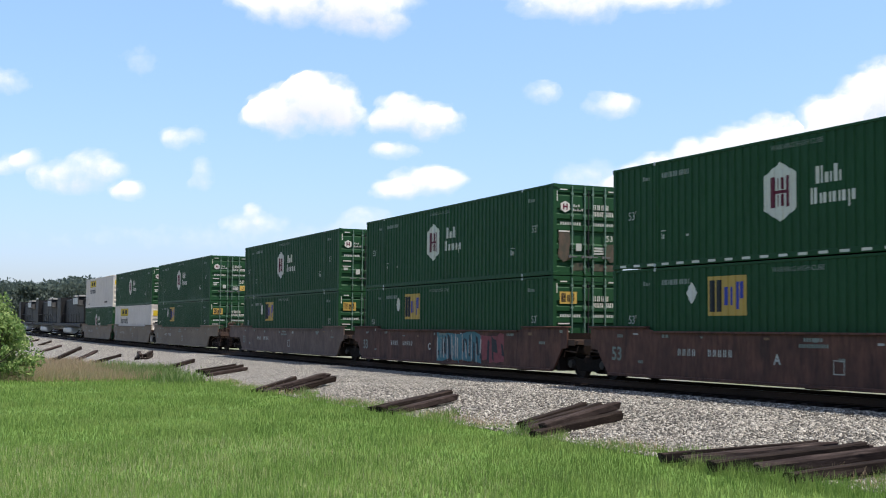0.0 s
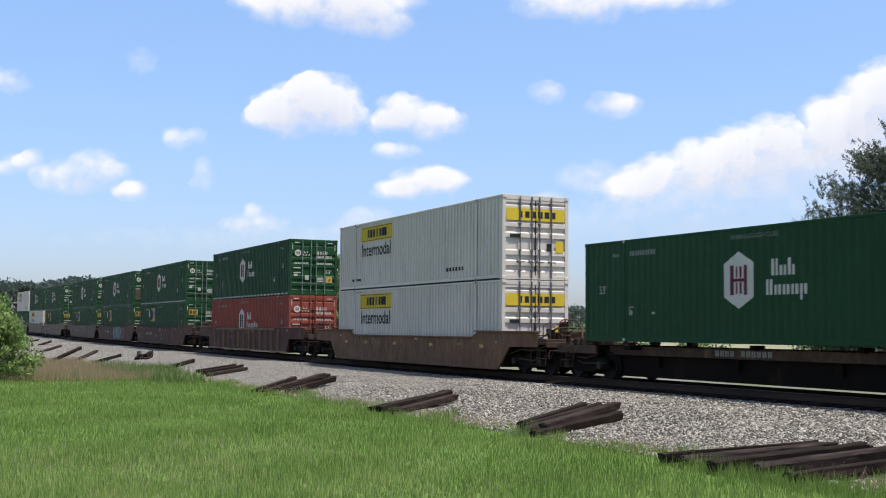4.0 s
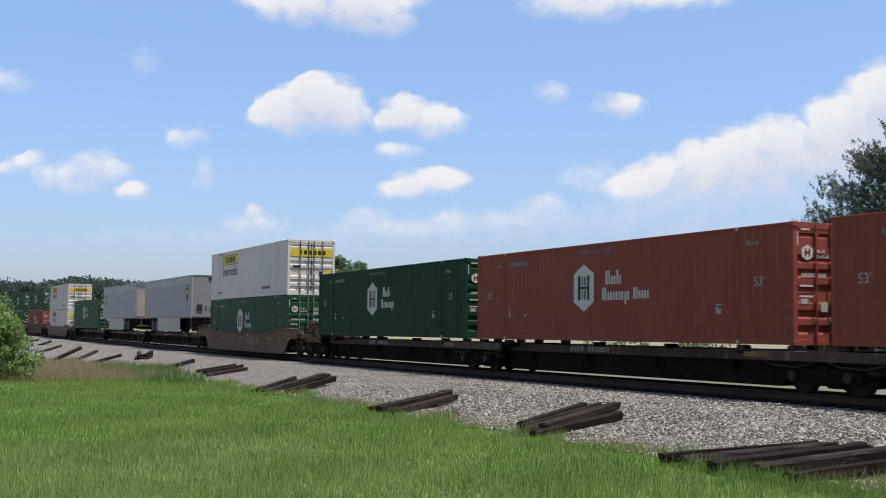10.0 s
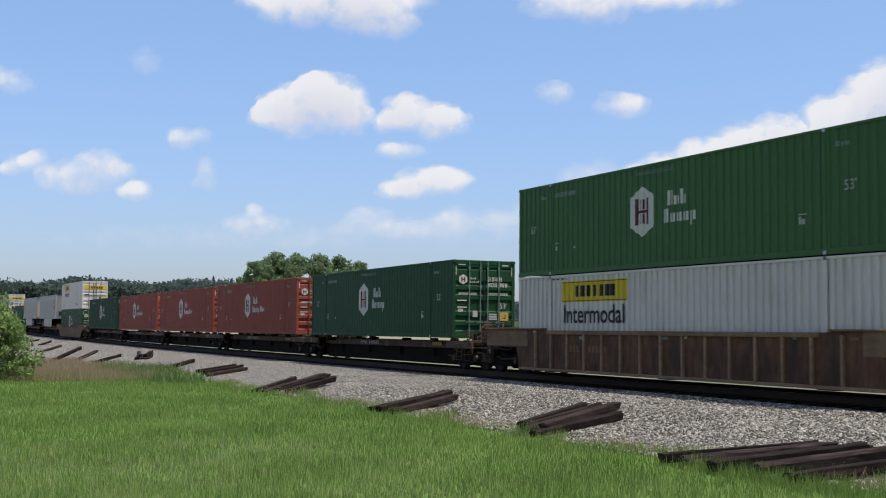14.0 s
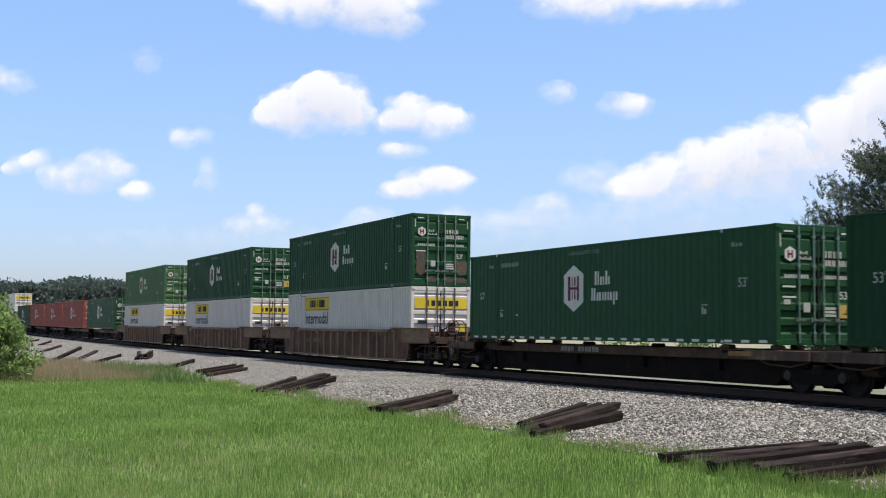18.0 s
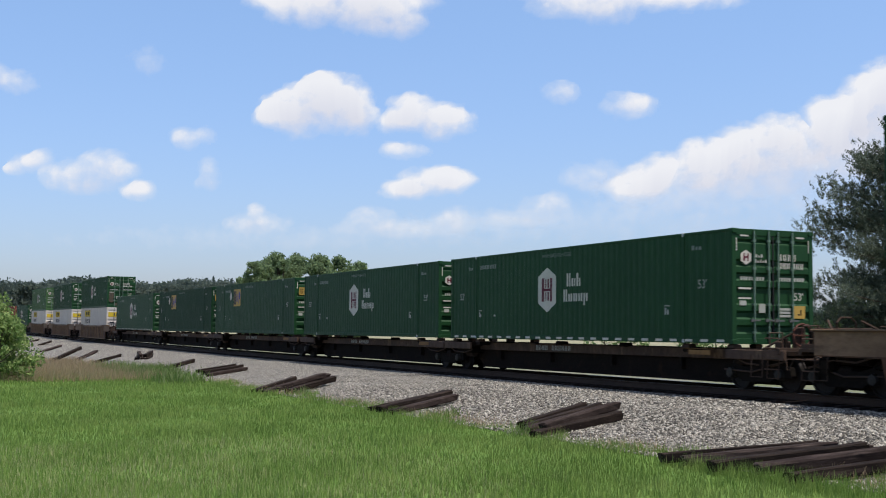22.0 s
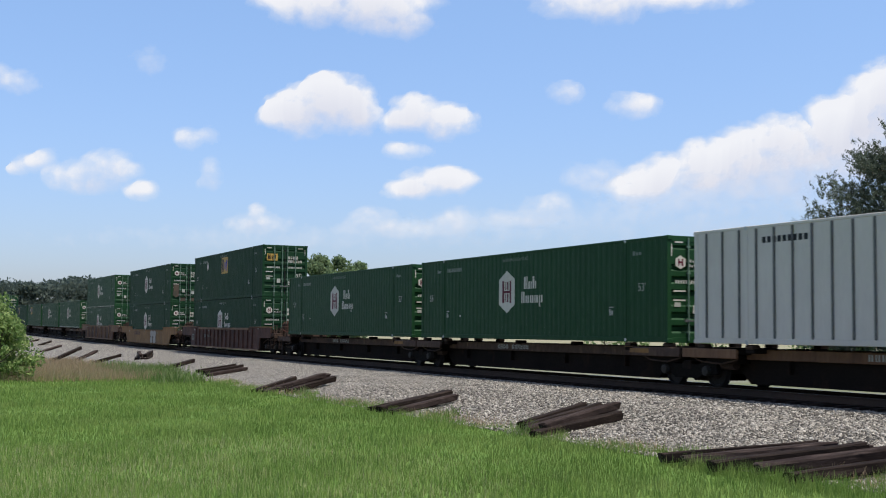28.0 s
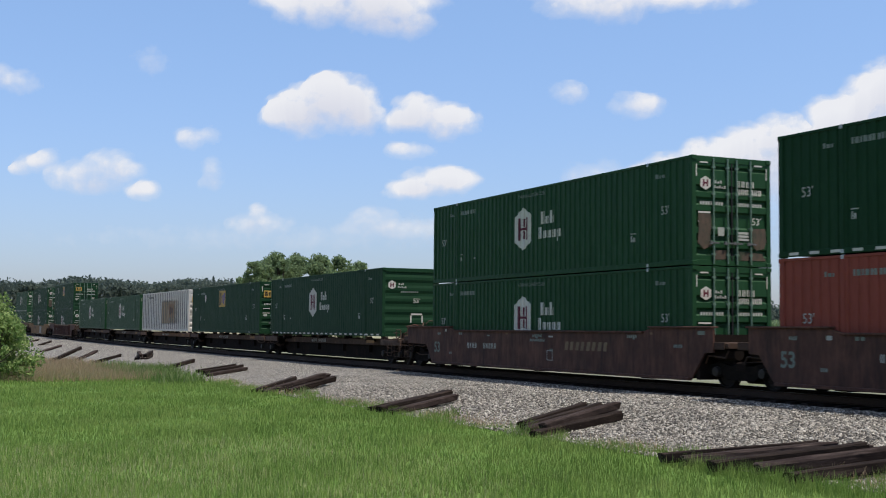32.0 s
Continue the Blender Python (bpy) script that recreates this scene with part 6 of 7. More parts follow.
def blades(name, s, left, h, w, mat, lean=0.5):
    p = place_many(s, left)
    n = len(p)
    a = rng.uniform(0, 2 * math.pi, n)
    b = rng.uniform(0, 2 * math.pi, n)
    side = np.stack([np.cos(a), np.sin(a), np.zeros(n)], 1) * (w / 2)[:, None]
    tip = np.stack([np.cos(b) * h * lean * rng.uniform(0, 1, n), np.sin(b) * h * lean * rng.uniform(0, 1, n), h], 1)
    v = np.stack([p - side, p + side, p + tip], 1).reshape(-1, 3)
    return np_mesh(name, v, 3, mat)


def scatter(n, s0, s1, l0, l1, near=14.0, power=1.6):
    """Places in a stretch of the plan, denser towards the tripod."""
    s, l = rng.uniform(s0, s1, n * 4), rng.uniform(l0, l1, n * 4)
    x, y = 7.08 - 0.43 * s - 0.9 * l, 30.4 + 0.9 * s - 0.43 * l
    d = np.hypot(x, y)
    keep = (rng.uniform(0, 1, len(s)) < (near / np.maximum(d, near)) ** power) & (np.abs(x) < 0.42 * y + 1.5)
    return s[keep][:n], l[keep][:n], d[keep][:n]


s, l, d = scatter(200000, -16, 36, 6.5, 26)
edge = 6.75 + 0.4 * np.sin(s * 1.3) + rng.uniform(-0.3, 0.3, len(s))
edge += np.clip(s - 22, 0, 40) * 0.09
ok = l > edge
s, l, d = s[ok], l[ok], d[ok]
tall = rng.uniform(0.06, 0.17, len(s)) * (1 + 0.35 * np.sin(s * 0.9 + 0.7 * np.sin(l * 0.6)) * np.sin(l * 1.1))
tagged(new("lawn_grass", blades("lawn_grass", s, l, tall, 0.0105 * np.maximum(d / 14, 1) ** 0.8, LAWN, 0.38)), "short bright green mown grass of the lawn", "grass", kind="stuff")
s, l = rng.uniform(-45, 45, 26000), rng.uniform(6.9, 48, 26000)
tagged(new("lawn_tufts", blades("lawn_tufts", s, l, rng.uniform(0.06, 0.12, 26000), np.full(26000, 0.014), LAWN)), "scattered longer blades over the whole lawn", "grass", kind="stuff")
PALE_BLADE = leaf_material("pale_blade", (0.22, 0.27, 0.095), (0.29, 0.32, 0.135), (0.37, 0.36, 0.20), 0.45, 0.7)
s, l = rng.uniform(-9.5, -0.5, 10000), 9.8 + 10.5 * rng.uniform(0, 1, 10000) ** 0.6
tagged(new("pale_grass", blades("pale_grass", s, l, rng.uniform(0.08, 0.19, 10000), np.full(10000, 0.009), PALE_BLADE, 0.5)), "pale seeded blades among the lawn grass", "grass", kind="stuff")
s = rng.uniform(-14, 24, 9000)
l = 6.72 + np.abs(rng.normal(0, 0.34, 9000)) - 0.15 + 0.4 * np.sin(s * 1.3) + 0.25 * np.sin(s * 3.1)
tagged(new("edge_grass", blades("edge_grass", s, l, rng.uniform(0.08, 0.26, 9000), np.full(9000, 0.012), LAWN, 0.6)), "longer grass tufts along the ballast edge", "grass", kind="stuff")
s, l = rng.uniform(-11.4, -7.8, 1100), rng.normal(7.42, 0.14, 1100)
tagged(new("pile_grass", blades("pile_grass", s, l, rng.uniform(0.12, 0.32, 1100), np.full(1100, 0.012), LAWN, 0.6)), "longer grass round the ends of the old sleepers", "grass", kind="stuff")
s, l = rng.uniform(27, 56, 24000), rng.uniform(7.9, 17, 24000)
tagged(new("dry_grass", blades("dry_grass", s, l, rng.uniform(0.18, 0.52, 24000), np.full(24000, 0.024), DRY, 0.45)), "tall straw-coloured dry grass by the ballast", "grass", kind="stuff")
s = np.concatenate([rng.uniform(24, 44, 2200), rng.normal(36, 1.5, 700), rng.normal(30, 2, 600)])
l = np.concatenate([rng.uniform(6.8, 9.0, 2200), rng.normal(6.8, 0.5, 700), rng.normal(7.4, 0.4, 600)])
tagged(new("tall_weeds", blades("tall_weeds", s, l, rng.uniform(0.15, 0.55, len(s)), rng.uniform(0.03, 0.07, len(s)), WEED, 0.8)), "tall green weeds at the ballast's foot", "weeds", kind="stuff")
s, l = rng.uniform(-12, 26, 3600), rng.normal(6.55, 0.28, 3600)
ok = np.sin(s * 2.3) + np.sin(s * 0.9) > -0.1
tagged(new("dry_weeds", blades("dry_weeds", s[ok], l[ok], rng.uniform(0.08, 0.3, ok.sum()), np.full(ok.sum(), 0.011), DRY, 1.1)), "thin brown dead weeds along the ballast edge", "weeds", kind="stuff")
s = np.concatenate([rng.normal(c, 0.25, 60) for c in (-1.6, 3.1, 10.5, 14.5)])
l = np.concatenate([rng.normal(c, 0.15, 60) for c in (7.0, 6.2, 7.0, 6.3)])
tagged(new("ballast_weeds", blades("ballast_weeds", s, l, rng.uniform(0.1, 0.35, len(s)), rng.uniform(0.02, 0.05, len(s)), WEED, 0.9)), "small green weeds growing in the ballast", "weeds", kind="stuff")


def stone_material():
    m = bpy.data.materials.new("ballast_stone")
    m.use_nodes = True
    nt = m.node_tree
    p = nt.nodes["Principled BSDF"]
    p.inputs["Roughness"].default_value = 0.9
    geo = nt.nodes.new("ShaderNodeNewGeometry")
    col = ramp(nt, geo.outputs["Random Per Island"], [(0.0, (0.022, 0.019, 0.016)), (0.32, (0.065, 0.058, 0.048)), (0.62, (0.225, 0.202, 0.168)), (1.0, (0.56, 0.515, 0.435))])
    tc = nt.nodes.new("ShaderNodeTexCoord").outputs["Object"]
    col = mix(nt, ramp(nt, noise_tex(nt, tc, 60, 3), [(0.4, (0, 0, 0)), (0.7, (0.5, 0.5, 0.5))]), col, (0.14, 0.122, 0.098))
    nt.links.new(col, p.inputs["Base Color"])
    return m


def stones(n):
    s, l, d = scatter(n, -17, 46, 0.3, 7.0, 20.0, 1.3)
    p = place_many(s, l)
    p[:, 2] += 0.03
    oct_v = np.array([(1, 0, 0), (0, 1, 0), (-1, 0, 0), (0, -1, 0), (0, 0, 1), (0, 0, -1)], dtype=float)
    tri = np.array([(0, 1, 4), (1, 2, 4), (2, 3, 4), (3, 0, 4), (1, 0, 5), (2, 1, 5), (3, 2, 5), (0, 3, 5)])
    k = len(p)
    size = rng.uniform(0.014, 0.041, k) * np.clip((52 - d) / 14, 0.25, 1)
    jit = oct_v[None] * rng.uniform(0.6, 1.35, (k, 6, 3)) + rng.uniform(-0.35, 0.35, (k, 6, 3))
    ax = rng.normal(size=(k, 3, 3))
    q, _ = np.linalg.qr(ax)
    v = np.einsum("kij,kvj->kvi", q, jit) * size[:, None, None] * np.array((1, 1, 0.8)) + p[:, None]
    me = bpy.data.meshes.new("ballast_stones")
    me.vertices.add(k * 6)
    me.vertices.foreach_set("co", v.astype(np.float32).ravel())
    f = (tri[None] + (np.arange(k) * 6)[:, None, None]).reshape(-1)
    me.loops.add(len(f))
    me.loops.foreach_set("vertex_index", f.astype(np.int32))
    me.polygons.add(len(f) // 3)
    me.polygons.foreach_set("loop_start", np.arange(0, len(f), 3, dtype=np.int32))
    me.update(calc_edges=True)
    me.materials.append(stone_material())
    return tagged(new("ballast_stones", me), "loose angular grey ballast stones", "stones", kind="stuff")


stones(80000)


# ---- trees ----
def limb(shape, pts, r0, r1, n=7):
    m = len(pts) - 1
    for i in range(m):
        a, b = r0 + (r1 - r0) * i / m, r0 + (r1 - r0) * (i + 1) / m
        shape.tube(pts[i], pts[i + 1], a, n, b)


def leaf_cloud(centres, radii, per, leaf, squash=0.8):
    """Leaf quads round many clump centres, thinner inside, as a loose shell."""
    out = []
    for c, r in zip(centres, radii):
        k = max(4, int(per * r * r))
        d = rng.normal(size=(k, 3))
        d /= np.linalg.norm(d, axis=1)[:, None]
        p = np.array(c) + d * (r * rng.uniform(0.45, 1.05, k))[:, None] * np.array((1, 1, squash))
        a = rng.normal(size=(k, 3))
        a /= np.linalg.norm(a, axis=1)[:, None]
        b = np.cross(a, rng.normal(size=(k, 3)))
        b /= np.linalg.norm(b, axis=1)[:, None] + 1e-9
        sz = (leaf * rng.uniform(0.6, 1.3, k))[:, None]
        out.append(np.stack([p - a * sz, p + b * sz * 0.5, p + a * sz, p - b * sz * 0.5], 1).reshape(-1, 3))
    return np.concatenate(out)


def broad_tree(x, y, z, h, spread, label, mat=BROAD, leaf=0.16, per=70, name="broadleaf_tree", bare=0.3, clumps=60, stem=0.028):
    t = empty(name, label, "tree" if name != "bush" else "bush")
    t.location = (x, y, z)
    tr = Shape()
    limb(tr, [(0, 0, -0.2), (0.1, 0.05, h * 0.25), (0.0, 0.1, h * 0.55), (0.1, 0.0, h * 0.85)], stem * h, 0.008 * h, 9)
    cs, rs = [], []
    for i in range(clumps):
        a, u = rng.uniform(0, 2 * math.pi), rng.uniform(0, 1)
        zz = h * (bare + (0.97 - bare) * u)
        rad = spread * math.sin(math.pi * min(0.98, 0.18 + 0.80 * u)) ** 0.7 * rng.uniform(0.35, 1.0)
        cs.append((rad * math.cos(a), rad * math.sin(a), zz))
        rs.append(rng.uniform(0.13, 0.26) * spread)
        if i % 4 == 0:
            limb(tr, [(0, 0, zz * 0.55), (rad * 0.5 * math.cos(a), rad * 0.5 * math.sin(a), zz * 0.78), cs[-1]], 0.010 * h, 0.003 * h, 5)
    part("trunk", tr, BARK, t)
    ob = new("crown", np_mesh("crown", leaf_cloud(cs, rs, per, leaf), 4, mat))
    ob.parent = t
    return t


def pine_tree(x, y, z, h, spread, label, low=0.18, whorls=26, thick=5):
    t = empty("pine_tree", label, "tree")
    t.location = (x, y, z)
    tr = Shape()
    limb(tr, [(0, 0, -0.2), (0.05, 0, h * 0.3), (0.0, 0.1, h * 0.65), (0.1, 0.0, h * 0.97)], 0.020 * h, 0.004 * h, 10)
    tufts = []
    for i in range(whorls):
        u = (i + rng.uniform(0, 0.8)) / whorls
        zz = h * (low + (0.97 - low) * u)
        reach = spread * min(1.0, 1.86 - 1.65 * u)
        for k in range(5):
            a = rng.uniform(0, 2 * math.pi)
            ln = reach * rng.uniform(0.5, 1.05)
            droop = rng.uniform(-0.10, 0.34)
            pts = [Vector((ln * f * math.cos(a), ln * f * math.sin(a), zz + ln * (droop * f + 0.12 * f * f))) for f in (0, 0.35, 0.7, 1.0)]
            limb(tr, [tuple(p) for p in pts], 0.0045 * h * (1.1 - u), 0.0012 * h, 5)
            for f in np.linspace(0.22, 1.0, max(4, int(ln * 3.2))):
                j = min(2, int(f * 2.99))
                f0, f1 = (0, 0.35, 0.7, 1.0)[j], (0, 0.35, 0.7, 1.0)[j + 1]
                base = pts[j].lerp(pts[j + 1], (f - f0) / (f1 - f0))
                for _ in range(thick):
                    side = Vector(rng.normal(size=3)) * (0.22 + 0.035 * ln)
                    side.z = side.z * 0.8
                    tufts.append(tuple(base + side))
    part("trunk", tr, BARK, t)
    tufts = np.array(tufts)
    n, per = len(tufts), 31
    out = tufts * np.array((1, 1, 0)) / (np.linalg.norm(tufts[:, :2], axis=1)[:, None] + 0.3)
    shoot = out * 0.45 + np.array((0, 0, 0.8)) + rng.normal(0, 0.32, (n, 3))
    shoot /= np.linalg.norm(shoot, axis=1)[:, None]
    f = rng.uniform(0, 1, (n, per, 1))
    c = (tufts[:, None] + shoot[:, None] * f * rng.uniform(0.34, 0.6, (n, 1, 1))).reshape(-1, 3)
    c = c + rng.normal(0, 0.055, c.shape)
    d = np.repeat(shoot, per, 0) * 0.6 + rng.normal(0, 0.75, (n * per, 3))
    d /= np.linalg.norm(d, axis=1)[:, None]
    ln = rng.uniform(0.09, 0.18, n * per)[:, None]
    w = np.cross(d, rng.normal(size=(n * per, 3)))
    w /= np.linalg.norm(w, axis=1)[:, None]
    v = np.stack([c - w * 0.032, c + w * 0.032, c + d * ln], 1).reshape(-1, 3)
    ob = new("crown", np_mesh("crown", v, 3, PINE))
    ob.parent = t
    return t


pine_tree(31.8, 80.0, -0.9, 17.3, 7.7, "tall dark green pine with open ragged branches", low=0.10, whorls=34)
pine_tree(37.5, 88.0, -0.9, 15.0, 6.0, "dark green pine with dense lower branches", low=0.08, whorls=18, thick=3)
for x, y, h, sp in ((26.6, 86.0, 3.6, 2.2), (29.2, 90.0, 4.8, 2.6), (31.0, 86.0, 6.6, 2.8), (33.6, 92.0, 7.5, 3.2)):
    broad_tree(x, y, -0.9, h, sp, "dense dark green undergrowth tree below the pines", DARKLEAF, 0.2, 70, bare=0.03, clumps=70)
broad_tree(27.4, 83.0, -0.9, 5.0, 2.6, "low dark green shrubby tree under the pines", leaf=0.2, per=60, bare=0.05, clumps=40)
broad_tree(31.5, 76.0, -0.9, 4.2, 2.4, "low green shrubby tree under the pines", leaf=0.2, per=60, bare=0.05, clumps=40)
for px, top, dist, sp in ((450, 467, 178, 3.0), (492, 452, 182, 5.0), (530, 455, 186, 5.0), (566, 458, 180, 4.6), (602, 460, 184, 4.6), (634, 468, 188, 3.6), (470, 462, 190, 4.4)):
    broad_tree((px - 784) / 2162 * dist, dist, -0.5, (588 - top) / 2162 * dist + 1.9, sp, "leafy green broadleaf tree in a distant clump", CLUMPLEAF, leaf=0.24, per=130, bare=0.08, clumps=110)
broad_tree(-20.5, 51.0, -0.8, 4.4, 2.8, "bushy light green shrub at the lawn's end", BUSHLEAF, 0.085, 620, "bush", 0.0, 240, 0.012)
broad_tree(-18.0, 49.8, -0.8, 2.8, 1.65, "low light green bush beside the dry grass", BUSHLEAF, 0.085, 520, "bush", -0.05, 105, 0.012)
broad_tree(-19.2, 49.2, -0.8, 2.6, 1.7, "low leafy bush before the taller shrub", BUSHLEAF, 0.085, 520, "bush", -0.05, 85, 0.012)
for x, y, h, sp in ((24.5, 118, 3.8, 2.3), (29.0, 130, 3.2, 2.2), (21.0, 105, 2.6, 1.8), (34.0, 112, 3.4, 2.4), (15.5, 96, 2.2, 1.7), (18.5, 140, 3.6, 2.6)):
    broad_tree(x, y, -0.8, h, sp, "rounded green shrub in the field behind the line", BROAD, 0.22, 60, "bush", 0.03, 36)


def far_woods():
    cs, rs = [], []
    for i in range(760):
        px = rng.uniform(-120, 1720)
        left = px < 690
        dist = rng.uniform(400, 470) if left else rng.uniform(330, 400)
        top = (497 + 4 * math.sin(px * 0.03)) if left else 532 + 5 * math.sin(px * 0.045) + 4 * math.sin(px * 0.11)
        h = ((588 - top) / 2162 * dist + 1.2) * rng.uniform(0.90, 0.97)
        for k in range(3):
            cs.append(((px - 784) / 2162 * dist + rng.normal(0, 1.6), dist + rng.normal(0, 2), h * (0.20 + 0.33 * k) - 0.8))
            rs.append(h * rng.uniform(0.17, 0.225))
    return tagged(new("far_woods", np_mesh("far_woods", leaf_cloud(cs, rs, 9, 0.72, 0.85), 4, FARLEAF)), "hazy dark green woods along the horizon", "woods", kind="stuff")



def hedgerow():
    """A row of light green scrub in the field behind the line."""
    cs, rs = [], []
    for i in range(300):
        x = rng.uniform(8, 150)
        y = 300 - 0.12 * x + rng.normal(0, 4.0)
        h = 4.2 + 1.2 * math.sin(x * 0.18) + 0.8 * math.sin(x * 0.55)
        for k in range(2):
            cs.append((x + rng.normal(0, 1.0), y + rng.normal(0, 1.0), -0.6 + h * (0.25 + 0.5 * k)))
            rs.append(rng.uniform(1.4, 2.2))
    return tagged(new("hedgerow", np_mesh("hedgerow", leaf_cloud(cs, rs, 18, 0.36), 4, CLUMPLEAF)), "row of light green scrub in the field behind the line", "scrub", kind="stuff")


far_woods()
hedgerow()

# a bare pole before the pines
pole = empty("utility_pole", "thin dark wooden utility pole before the pines", "pole")
pole.location = (35.3, 120.0, -0.9)
part("shaft", Shape().tube((0, 0, -0.3), (0, 0, 8.8), 0.10, 10, 0.07), TIMBER, pole)
part("cap", Shape().tube((0, 0, 8.8), (0, 0, 8.9), 0.1, 10, 0.04), STEEL, pole)


# ---- clouds: far self-lit banks of lumps, and low haze, that drift ----
def cloud_material():
    m = bpy.data.materials.new("cumulus")
    m.use_nodes = True
    nt = m.node_tree
    nt.nodes.clear()
    at = nt.nodes.new("ShaderNodeAttribute")
    at.attribute_name = "thick"
    tc = nt.nodes.new("ShaderNodeTexCoord").outputs["Object"]
    n = noise_tex(nt, tc, 0.020, 9, 0.66)
    add = nt.nodes.new("ShaderNodeMath")
    add.operation = "MULTIPLY_ADD"
    sub = nt.nodes.new("ShaderNodeMath")
    sub.operation = "SUBTRACT"
    sub.inputs[1].default_value = 0.5
    nt.links.new(n, sub.inputs[0])
    nt.links.new(sub.outputs[0], add.inputs[0])
    add.inputs[1].default_value = 0.85
    nt.links.new(at.outputs["Fac"], add.inputs[2])
    alpha = ramp(nt, add.outputs[0], [(0.02, (0, 0, 0)), (0.42, (0.30, 0.30, 0.30)), (0.80, (0.78, 0.78, 0.78)), (1.0, (0.96, 0.96, 0.96))])
    col = ramp(nt, add.outputs[0], [(0.1, (0.84, 0.88, 0.97)), (0.5, (0.91, 0.93, 0.99)), (1.0, (0.985, 0.99, 1.03))])
    lo = nt.nodes.new("ShaderNodeAttribute")
    lo.attribute_name = "low"
    # lavender-grey shade is put into the colour of the bases
    col = mix(nt, ramp(nt, lo.outputs["Fac"], [(0.25, (0, 0, 0)), (0.8, (0.9, 0.9, 0.9))]), col, (0.78, 0.795, 0.90))
    # emission stands in for the sunlight on the clouds
    em = nt.nodes.new("ShaderNodeEmission")
    em.inputs["Strength"].default_value = CLOUD_GLOW
    nt.links.new(col, em.inputs[0])
    tr = nt.nodes.new("ShaderNodeBsdfTransparent")
    mx = nt.nodes.new("ShaderNodeMixShader")
    nt.links.new(alpha, mx.inputs[0])
    nt.links.new(tr.outputs[0], mx.inputs[1])
    nt.links.new(em.outputs[0], mx.inputs[2])
    out = nt.nodes.new("ShaderNodeOutputMaterial")
    nt.links.new(mx.outputs[0], out.inputs[0])
    return m


CLOUD_GLOW = 0.58
CUMULUS = cloud_material()
CLOUDS = []
CLOUD_FAR = 3200.0


def cloud(px, py, lobes, drift, far=CLOUD_FAR, peak=1.0, seed=0, crisp=0.0):
    """A cumulus round a point of the sky, or a faint bank of haze: lobes as (across, up, half width, half height), all
    in thirds of a milliradian or so.
    """
    step = 4.0
    lobes = [(a, b, w * 1.08, h * 1.12) for a, b, w, h in lobes]
    x0, x1 = min(a - 1.25 * w for a, b, w, h in lobes), max(a + 1.25 * w for a, b, w, h in lobes)
    y0, y1 = min(b - 1.25 * h for a, b, w, h in lobes), max(b + 1.25 * h for a, b, w, h in lobes)
    nx, ny = int((x1 - x0) / step) + 2, int((y1 - y0) / step) + 2
    k = far / 2162.4
    val, low = {}, {}
    for i in range(nx):
        for j in range(ny):
            x, y = x0 + i * step, y0 + j * step
            n1 = noise.fractal((x * 0.022 + seed * 7.1, y * 0.03, seed), 0.9, 2.1, 5)
            n2 = noise.noise((x * 0.06, y * 0.07 + seed, 4.0))
            best, out = -1.0, 1.0
            for a, b, w, h in lobes:
                dx, dy = (x - a) / w, (y - b) / h
                one = 1.0 - (dx * dx + dy * dy) ** 0.8
                best, out = max(best, one), out * (1.0 - max(one, 0.0))
            best = 1.0 - out if best > 0 else best
            rag = min(max(best * 4.0 + 0.6, 0.0), 1.0)
            val[i, j] = best * 1.05 + (0.38 * n1 + 0.14 * n2) * rag
    deep = 60.0 + 0.25 * (y1 - y0)
    for i in range(nx):
        top = max((j for j in range(ny) if val[i, j] > 0.12), default=0)
        for j in range(ny):
            # depth below the column's top drives the painted base shade
            low[i, j] = min(max((top - j) * step / deep, 0.0), 1.0)
            val[i, j] *= peak * (1.18 + 0.7 * crisp - (0.50 + 0.62 * crisp) * low[i, j])
    verts, thick, base, index, faces = [], [], [], {}, []
    for (i, j), d in val.items():
        if any(val.get((i + a, j + b), -1) > 0.0 for a in (-1, 0, 1) for b in (-1, 0, 1)):
            index[i, j] = len(verts)
            verts.append(((x0 + i * step) * k, (y0 + j * step) * k, max(d, 0.0) * 60.0))
            thick.append(max(0.0, min(d, 1.2)))
            base.append(low[i, j])
    for (i, j) in index:
        q = [(i, j), (i + 1, j), (i + 1, j + 1), (i, j + 1)]
        if all(c in index for c in q):
            faces.append([index[c] for c in q])
    me = bpy.data.meshes.new("cloud")
    me.from_pydata(verts, [], faces)
    me.shade_smooth()
    att = me.attributes.new("thick", "FLOAT", "POINT")
    att.data.foreach_set("value", np.array(thick, dtype=np.float32))
    att = me.attributes.new("low", "FLOAT", "POINT")
    att.data.foreach_set("value", np.array(base, dtype=np.float32))
    me.materials.append(CUMULUS)
    ob = tagged(new("cloud", me), "white fair-weather cumulus and haze bank drifting in the blue sky", "cloud", "clouds", "structure")
    CLOUDS.append((ob, drift * k, CAM_POSE @ Matrix.Translation(((px - 784) * k, (441 - py) * k, -far))))


cloud(552, 192, [(-30, -4, 72, 48), (35, 8, 78, 52), (10, 30, 40, 36), (70, -14, 45, 34), (-70, -14, 40, 26)], 34, seed=1, crisp=0.6)
cloud(744, 212, [(-20, 14, 50, 34), (34, -2, 58, 34), (-44, -4, 40, 24)], 30, seed=2, crisp=0.6)
cloud(712, 268, [(0, 0, 46, 15), (-20, 4, 24, 12)], 26, peak=0.75, seed=3)
cloud(620, 30, [(-60, 14, 110, 34), (40, 8, 90, 42), (70, -14, 60, 26), (-130, 26, 70, 16), (0, 30, 150, 30)], 46, seed=4)
cloud(1100, 12, [(-80, 4, 110, 26), (-40, -8, 60, 26), (80, 8, 130, 16), (0, 16, 190, 16)], 46, peak=0.85, seed=5)
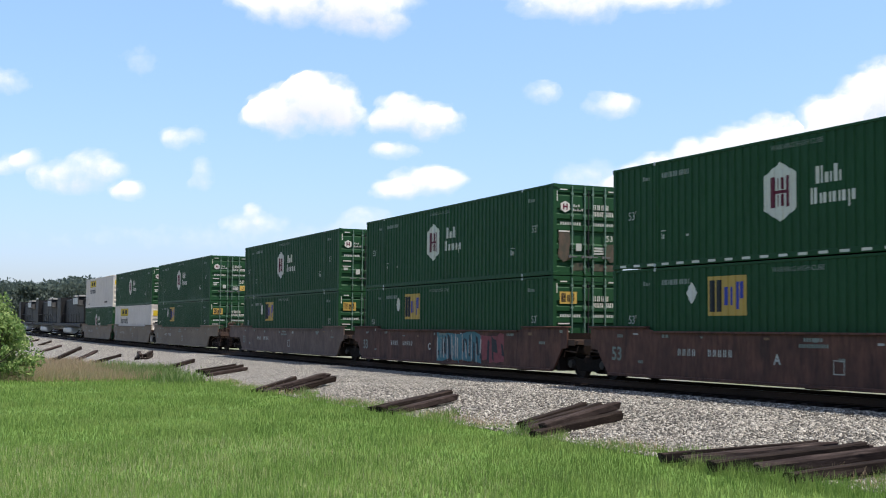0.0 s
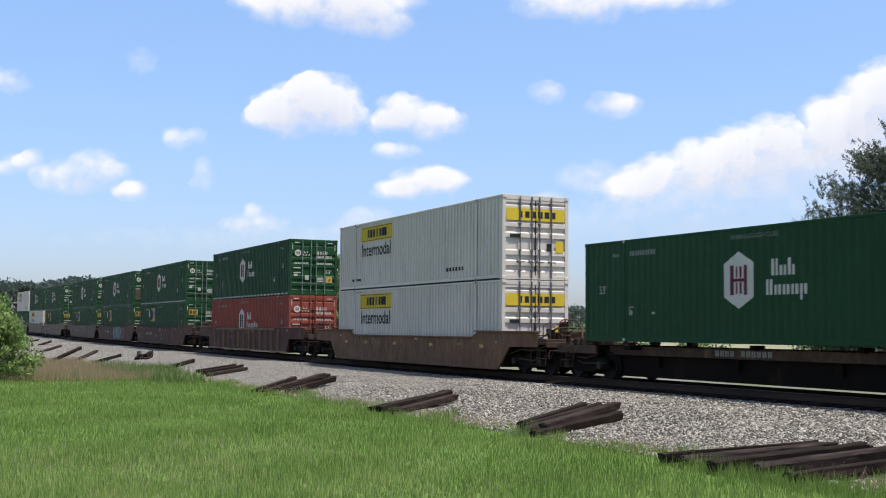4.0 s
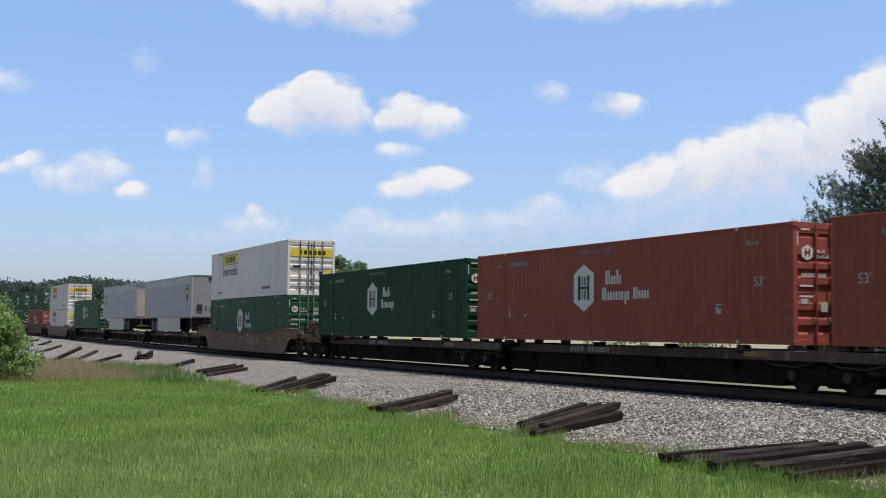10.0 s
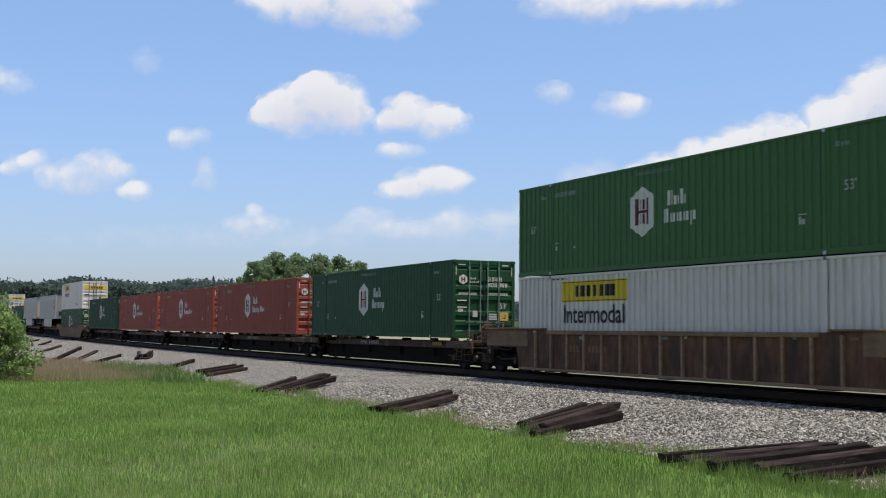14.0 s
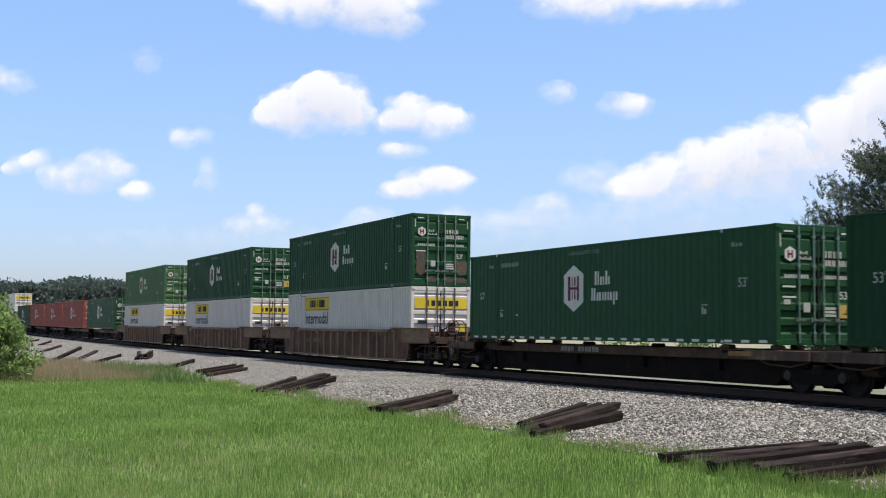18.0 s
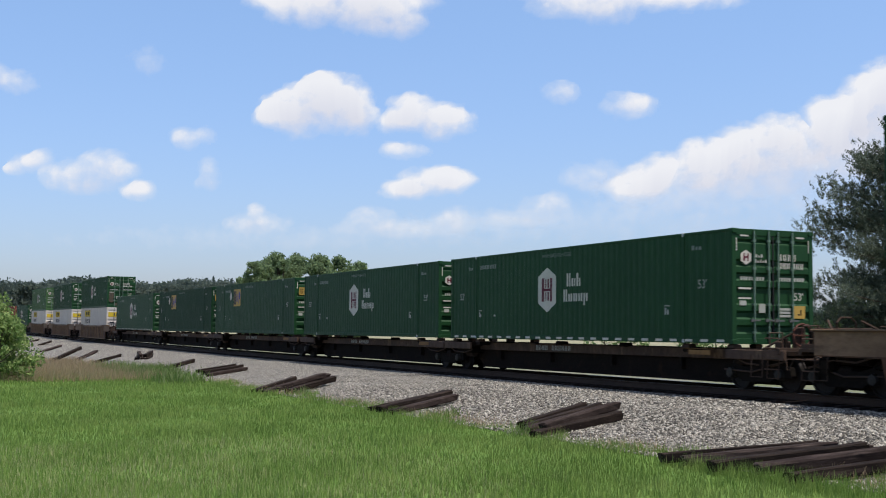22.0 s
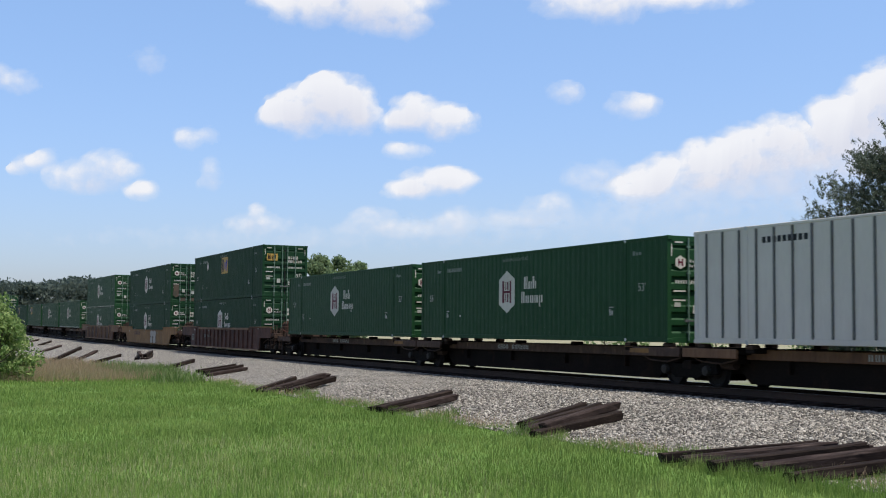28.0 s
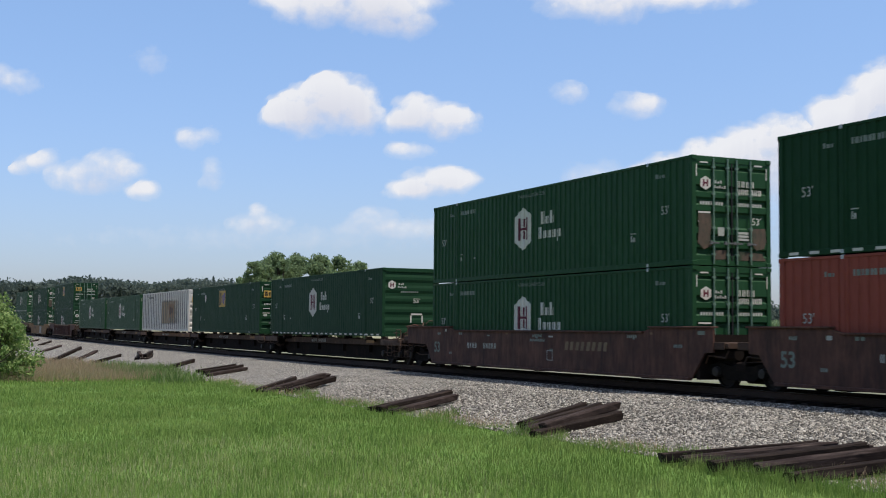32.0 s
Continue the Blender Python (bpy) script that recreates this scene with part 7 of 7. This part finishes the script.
cloud(1486, 192, [(-20, -22, 56, 42), (36, 6, 56, 52), (92, 28, 72, 60), (50, -46, 110, 66), (0, -80, 110, 50)], 8, peak=1.0, seed=6, crisp=1.1)
cloud(1296, 262, [(80, 14, 54, 52), (14, 0, 64, 42), (-60, -22, 64, 38), (-120, -46, 70, 36), (-176, -70, 62, 28), (70, -34, 90, 50), (-20, -54, 110, 36)], 14, peak=0.85, seed=7, crisp=1.1)
cloud(1050, 312, [(0, 0, 56, 30), (-24, -4, 40, 22)], 14, peak=0.5, seed=8)
cloud(764, 326, [(0, 6, 66, 27), (-50, -10, 50, 18), (40, 10, 44, 20)], 24, peak=0.9, seed=9, crisp=0.6)
cloud(1100, 186, [(0, 0, 52, 24), (14, 2, 34, 18)], 46, peak=0.8, seed=10)
cloud(984, 164, [(0, 0, 34, 20)], 46, peak=0.6, seed=11)
cloud(48, 288, [(0, 0, 40, 16), (24, 12, 22, 14), (-26, -12, 24, 12)], 30, peak=0.8, seed=12)
cloud(150, 302, [(-30, -10, 60, 28), (28, 12, 50, 26), (60, -2, 36, 20), (-10, -26, 60, 18)], 30, peak=0.78, seed=13)
cloud(240, 337, [(0, 0, 34, 18), (10, 4, 22, 14)], 28, peak=0.95, seed=14)
cloud(322, 245, [(0, 0, 28, 20), (34, 6, 24, 14)], 26, peak=0.65, seed=15)
cloud(366, 302, [(0, 0, 20, 24), (-4, -24, 24, 14)], 18, peak=0.45, seed=16)
cloud(455, 392, [(0, -4, 60, 20), (-4, 18, 18, 14)], 10, peak=0.7, seed=17)
cloud(700, 396, [(-50, 10, 50, 20), (0, -8, 120, 18), (100, 4, 44, 26), (-56, 16, 24, 14)], 14, peak=0.55, seed=18)
cloud(960, 372, [(0, 4, 50, 22), (20, 16, 30, 18), (-40, -16, 80, 16)], 18, peak=0.5, seed=19)
cloud(22, 145, [(0, 0, 40, 22), (-30, 16, 24, 18)], 20, peak=0.6, seed=20)
cloud(256, 105, [(0, 0, 34, 26)], 20, peak=0.32, seed=21)
# these three broad faint sheets paint haze low in the sky
cloud(1370, 320, [(0, 0, 190, 62), (-190, -24, 150, 40), (110, 20, 130, 70)], 8, peak=0.40, seed=22)
cloud(1180, 392, [(0, 0, 260, 40), (160, 20, 200, 50), (-260, 0, 200, 26)], 8, peak=0.28, seed=23)
cloud(500, 420, [(0, 0, 420, 22), (260, 6, 260, 26)], 8, peak=0.20, seed=24)


# ---- everything that moves ----
def motions():
    times = [float(i) for i in range(33)]
    where = {}
    for thing, s, z, half in RIDERS:
        where[thing] = s
        walk(thing, [(t, rail_pose(s + travelled(t), half, z)) for t in times])
    # the wheels turn while they pass near
    for w, car, at, x in WHEELSETS:
        s = where[car] + x
        rows, angle = [(0.0, Matrix.Translation(at))], 0.0
        for k in range(1, 960):
            t = k / FPS
            d = s + travelled(t)
            if -22 < d < 55:
                angle += (travelled(t) - travelled(t - 1 / FPS)) / WHEEL_R
                rows.append((t, Matrix.Translation(at) @ Matrix.Rotation(angle, 4, "Y")))
        rows.append((32.0, Matrix.Translation(at) @ Matrix.Rotation(angle, 4, "Y")))
        if len(rows) > 2:
            walk(w, rows)
    for cloud, drift, home in CLOUDS:
        walk(cloud, [(0.0, home @ Matrix.Translation((-drift / 2, 0, 0))), (32.0, home @ Matrix.Translation((drift / 2, 0, 0)))])


motions()
